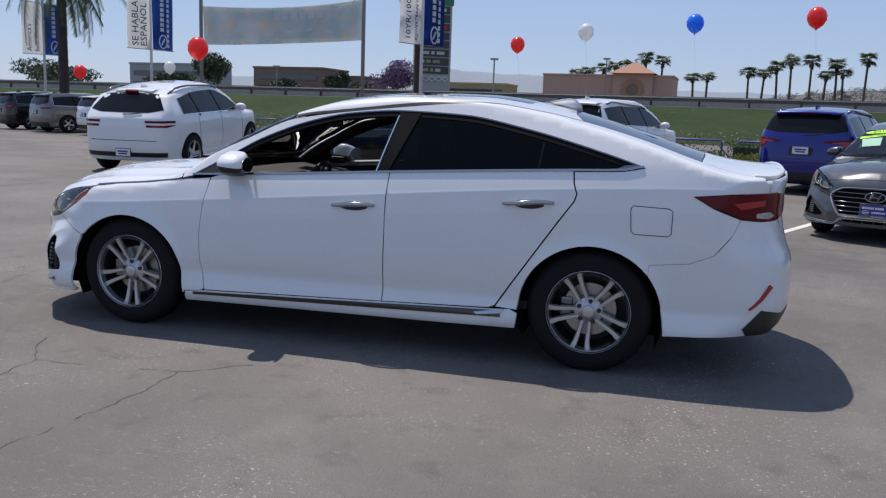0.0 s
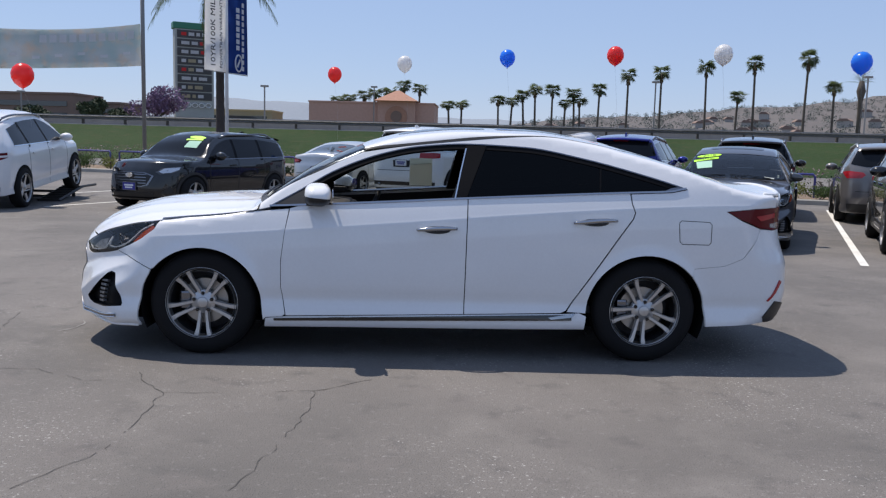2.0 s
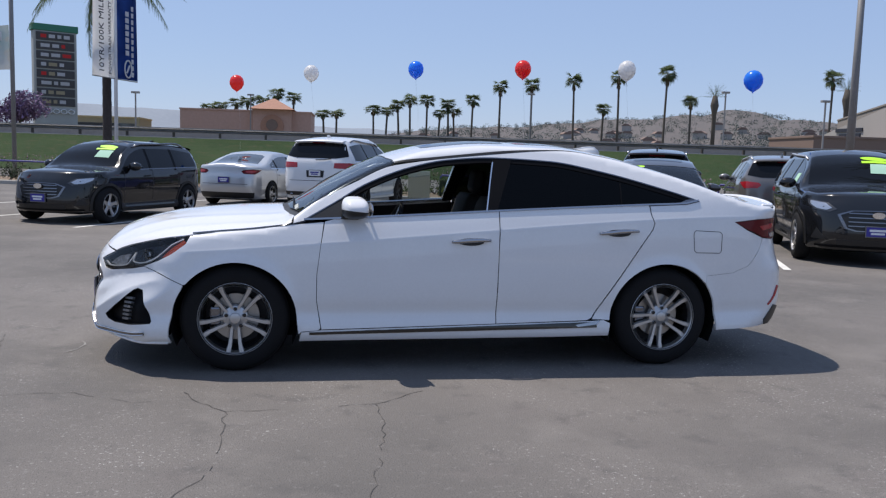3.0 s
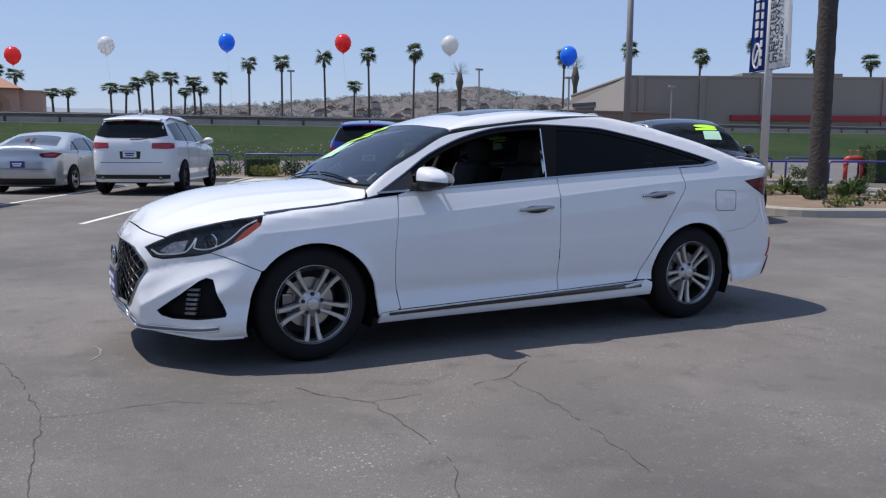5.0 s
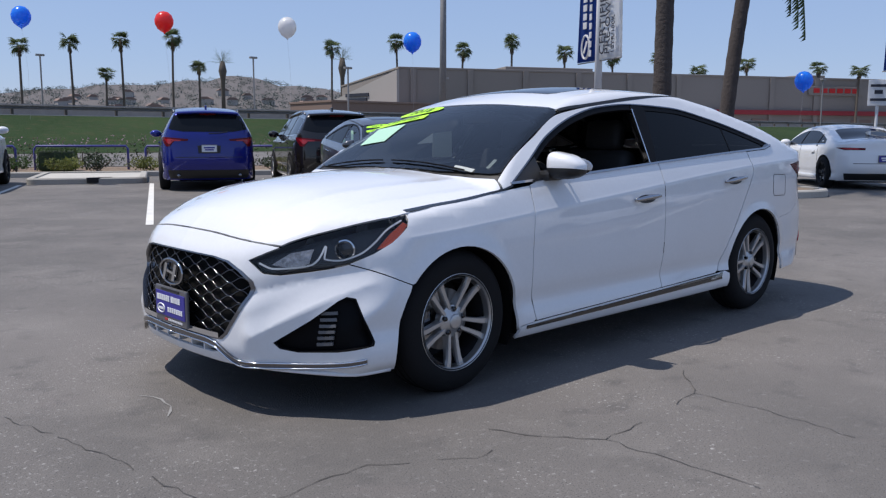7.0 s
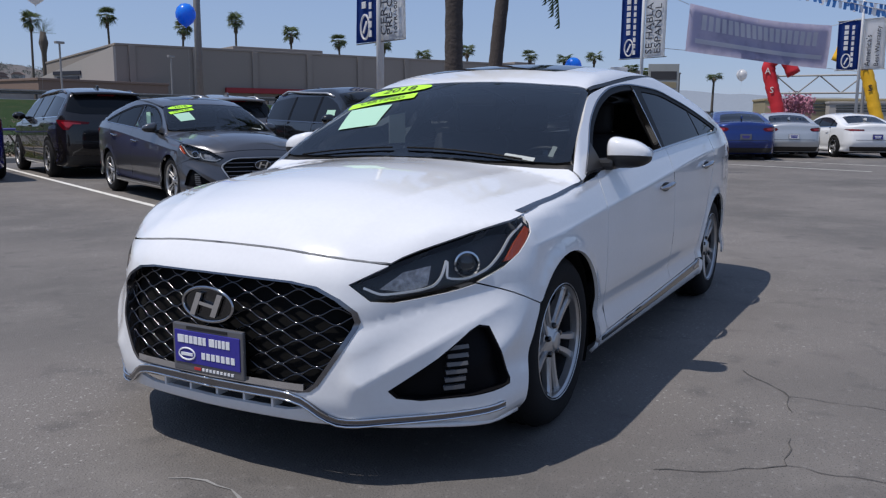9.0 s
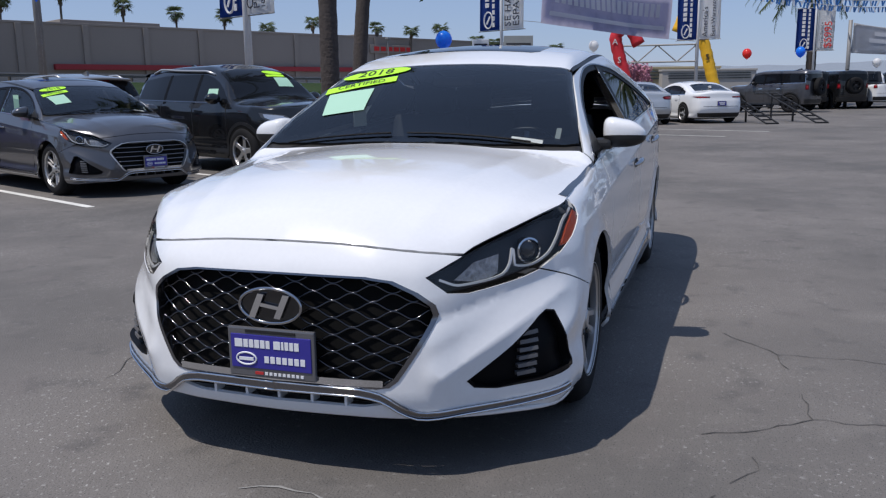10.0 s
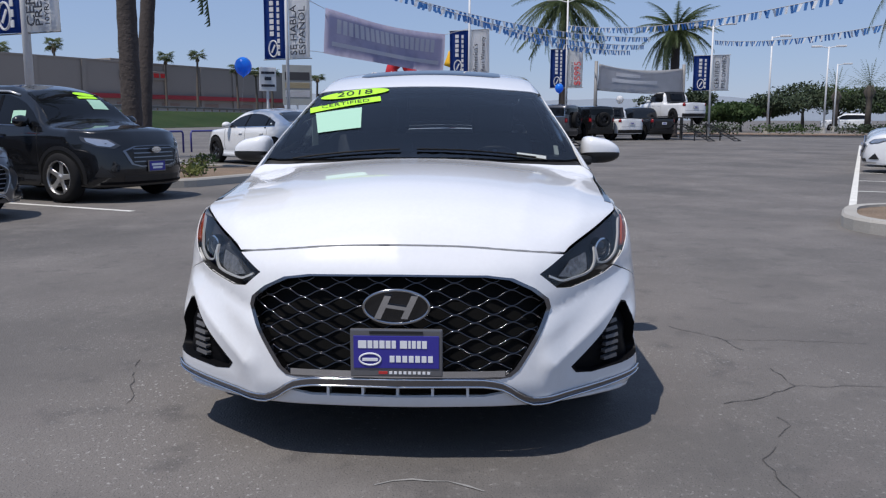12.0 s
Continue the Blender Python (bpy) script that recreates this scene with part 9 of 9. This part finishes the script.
for az, el, d, w, wl, lb in ((125.2, 2.4, 190, 18, "greybld", "grey office block with window bands"), (117.6, 2.5, 150, 13, "brownbld", "brown flat-roofed commercial building"), (113.6, 2.1, 150, 9, "brownbld", "low brown commercial building"), (105.0, 2.0, 190, 14, "sand", "low flat sand-coloured building"), (8.3, 1.2, 150, 20, "sand", "low tan warehouse beyond the lot"), (4.6, 1.0, 150, 16, "bigboxlight", "low beige warehouse beyond the lot")):
    e = (1.76, -5.3, 1.36) if az > 60 else (-4.6, -1.4, 1.23)
    x, y, z = seen_from(*e, az, el, d)
    bd = building("office_building", lb, (x, y), -4 if az > 60 else -70, w, 10, z - 2.0, wl)
    for k in range(3):
        part("window_band", boxes(((1, -0.15, 0.6 + k * (z - 2.6) / 3), (w - 1, 0.0, 0.6 + k * (z - 2.6) / 3 + (z - 2.6) / 7))), M["carglass_light"], bd)
for ex, ey, ez, az, el, d in ((0, -6, 1.3, 100.8, 3.7, 110), (0, -6, 1.3, 93.6, 3.9, 130), (-2.8, -5.4, 1.24, 73.6, 4.6, 118), (-2.8, -5.4, 1.24, 61.1, 4.85, 112), (0, -6, 1.3, 115.3, 2.7, 130), (-2.8, -5.4, 1.24, 48.5, 3.7, 118), (-4.1, -3.5, 1.2, 23.6, 3.4, 118), (-2.84, -5.36, 1.24, 55.1, 4.3, 100)):
    x, y, z = seen_from(ex, ey, ez, az, el, d)
    ob = thing("street_lamp", "slim dark street lamp by the freeway", "street lamp", "street lamps", pose(x, y, 2.0))
    part("post", tube([(0, 0, 0), (0, 0, z - 2)], 0.10, 6), M["polegrey"], ob)
    part("lamp_head", boxes(((-0.5, -0.2, z - 2.1), (0.5, 0.2, z - 1.85)), bevel=0.05), M["polegrey"], ob)

# gantry over the far road
ob = thing("sign_gantry", "short grey steel truss gantry over the far road", "gantry", at=pose(65.2, 4.7, 0, 0, 0, -86))
for y in (-3, 3):
    part("leg", tube([(y, 0, 0), (y, 0, 4.6)], 0.12, 8), M["polegrey"], ob)
tr = bmesh.new()
for z in (3.2, 4.5):
    tube([(-3, 0, z), (3, 0, z)], 0.07, 5, tr)
for k in range(4):
    tube([(-3 + 1.5 * k, 0, 3.2 if k % 2 else 4.5), (-1.5 + 1.5 * k, 0, 4.5 if k % 2 else 3.2)], 0.05, 4, tr)
part("truss", tr, M["polegrey"], ob)

# far-end hedge, red kerb, van
q0, q1 = uv(60.2, -50), uv(60.2, 28)
sheet("red_kerb", M["redkerb"], [uv(59.9, -50), uv(60.02, -50), uv(60.02, 28), uv(59.9, 28)], 0.16, "faded red painted kerb", "kerb")
for k in range(14):
    q = uv(62.5 + (k % 2), -44 + 5.2 * k)
    shrub(q.x, q.y, 0.1, 5.0, 1.6, 0.9, "leafdark" if k % 3 else "leafmid", "low green hedge at the lot's far end", 300 + k, 500, 0.16, "hedge", yaw=66)
x, y, _ = seen_from(*E12, -22.6, 0, 108)
parked("van", "white passenger van beyond the far hedge", "suv", 5.3, 0.98, 1.95, 3.2, 0.36, "white2", x, y, 75, detail=0)

# ---- distant hills ----
def hills(name, d0, d1, az0, az1, heights, material, label, houses=0, trees=0, seed=0, base=0.0):
    """A ridge round part of the horizon; heights: bearing and elevation of its skyline."""
    f = curve([h[0] for h in heights], [h[1] for h in heights])
    rng = random.Random(seed)
    bm = bmesh.new()
    rows = []
    na, nd = 90, 10
    for j in range(nd + 1):
        t = j / nd
        row = []
        for i in range(na + 1):
            az = az0 + (az1 - az0) * i / na
            d = d0 + (d1 - d0) * t
            top = 1.2 + d1 * math.tan(radians(float(f(az))))
            z = base + (top - base) * (math.sin(t * math.pi / 2) ** 1.4) * (1 + 0.10 * noise.noise(Vector((az * 0.55, t * 4, seed))) * (1 if j < nd else 0.4))
            row.append(bm.verts.new((d * math.cos(radians(az)), d * math.sin(radians(az)), z)))
        rows.append(row)
    for a, b in zip(rows, rows[1:]):
        for i in range(na):
            bm.faces.new((a[i], a[i + 1], b[i + 1], b[i]))
    bmesh.ops.recalc_face_normals(bm, faces=bm.faces)
    tagged(part(name, bm, M[material], smooth=True), label, "hills", "", "structure")
    pos = lambda az, t: (lambda d: (d * math.cos(radians(az)), d * math.sin(radians(az)), base + (1.2 + d1 * math.tan(radians(float(f(az)))) - base) * (math.sin(t * math.pi / 2) ** 1.4)))(d0 + (d1 - d0) * t)
    if trees:
        tb = bmesh.new()
        for _ in range(trees):
            az, t = rng.uniform(az0, az1), rng.uniform(0.0, 0.95) ** 1.7
            x, y, z = pos(az, t)
            w = rng.uniform(1.8, 4.6) * (1 - 0.45 * t)
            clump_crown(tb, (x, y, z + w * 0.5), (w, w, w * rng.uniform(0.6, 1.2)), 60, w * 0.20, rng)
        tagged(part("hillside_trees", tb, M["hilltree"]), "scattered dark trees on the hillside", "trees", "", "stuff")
    if houses:
        hb, rb = bmesh.new(), bmesh.new()
        for _ in range(houses):
            az, t = rng.uniform(az0, az1), rng.uniform(0.0, 0.5)
            x, y, z = pos(az, t)
            w, dd, hh = rng.uniform(5, 9), 6, rng.uniform(2.0, 3.2)
            m = pose(x, y, z, 0, 0, az - 90 + rng.uniform(-25, 25))
            box(hb, (-w / 2, -dd / 2, -4), (w / 2, dd / 2, hh), 0, m)
            prism([(-w / 2 - 0.5, hh), (w / 2 + 0.5, hh), (w / 4, hh + 1.6), (-w / 4, hh + 1.6)], dd + 1, m @ Matrix.Translation((0, -dd / 2 - 0.5, 0)), rb)
        tagged(part("hillside_houses", hb, M["bigboxlight"]), "small pale houses on the hillside", "houses", "", "stuff")
        tagged(part("house_roofs", rb, M["brownbld"]), "clay roofs of the hillside houses", "houses", "", "stuff")


hills("near_hills", 420, 900, 40, 84, [(40, 1.6), (50, 2.2), (54.2, 2.7), (56.8, 2.9), (59.1, 3.2), (61, 3.45), (63.6, 3.25), (66.7, 3.0), (70.4, 2.75), (74.2, 2.4), (80, 2.1), (84, 1.6)], "hill", "dry brown hillside with houses and trees", 110, 2200, 3)
hills("far_hills", 1500, 2300, 78, 125, [(78, 1.4), (84, 1.9), (90, 2.0), (97, 2.7), (100.8, 2.75), (103.5, 2.85), (110, 2.3), (118, 1.9), (125, 1.7)], "farhill", "distant ridge with haze painted into its colour", 0, 0, 4)
hills("east_hills", 1600, 2400, -40, 40, [(-40, 1.2), (-20, 1.0), (-15, 1.5), (-9, 1.3), (0, 1.2), (10, 1.6), (24, 2.0), (40, 1.8)], "farhill", "distant ridge with haze painted into its colour", 0, 0, 5)
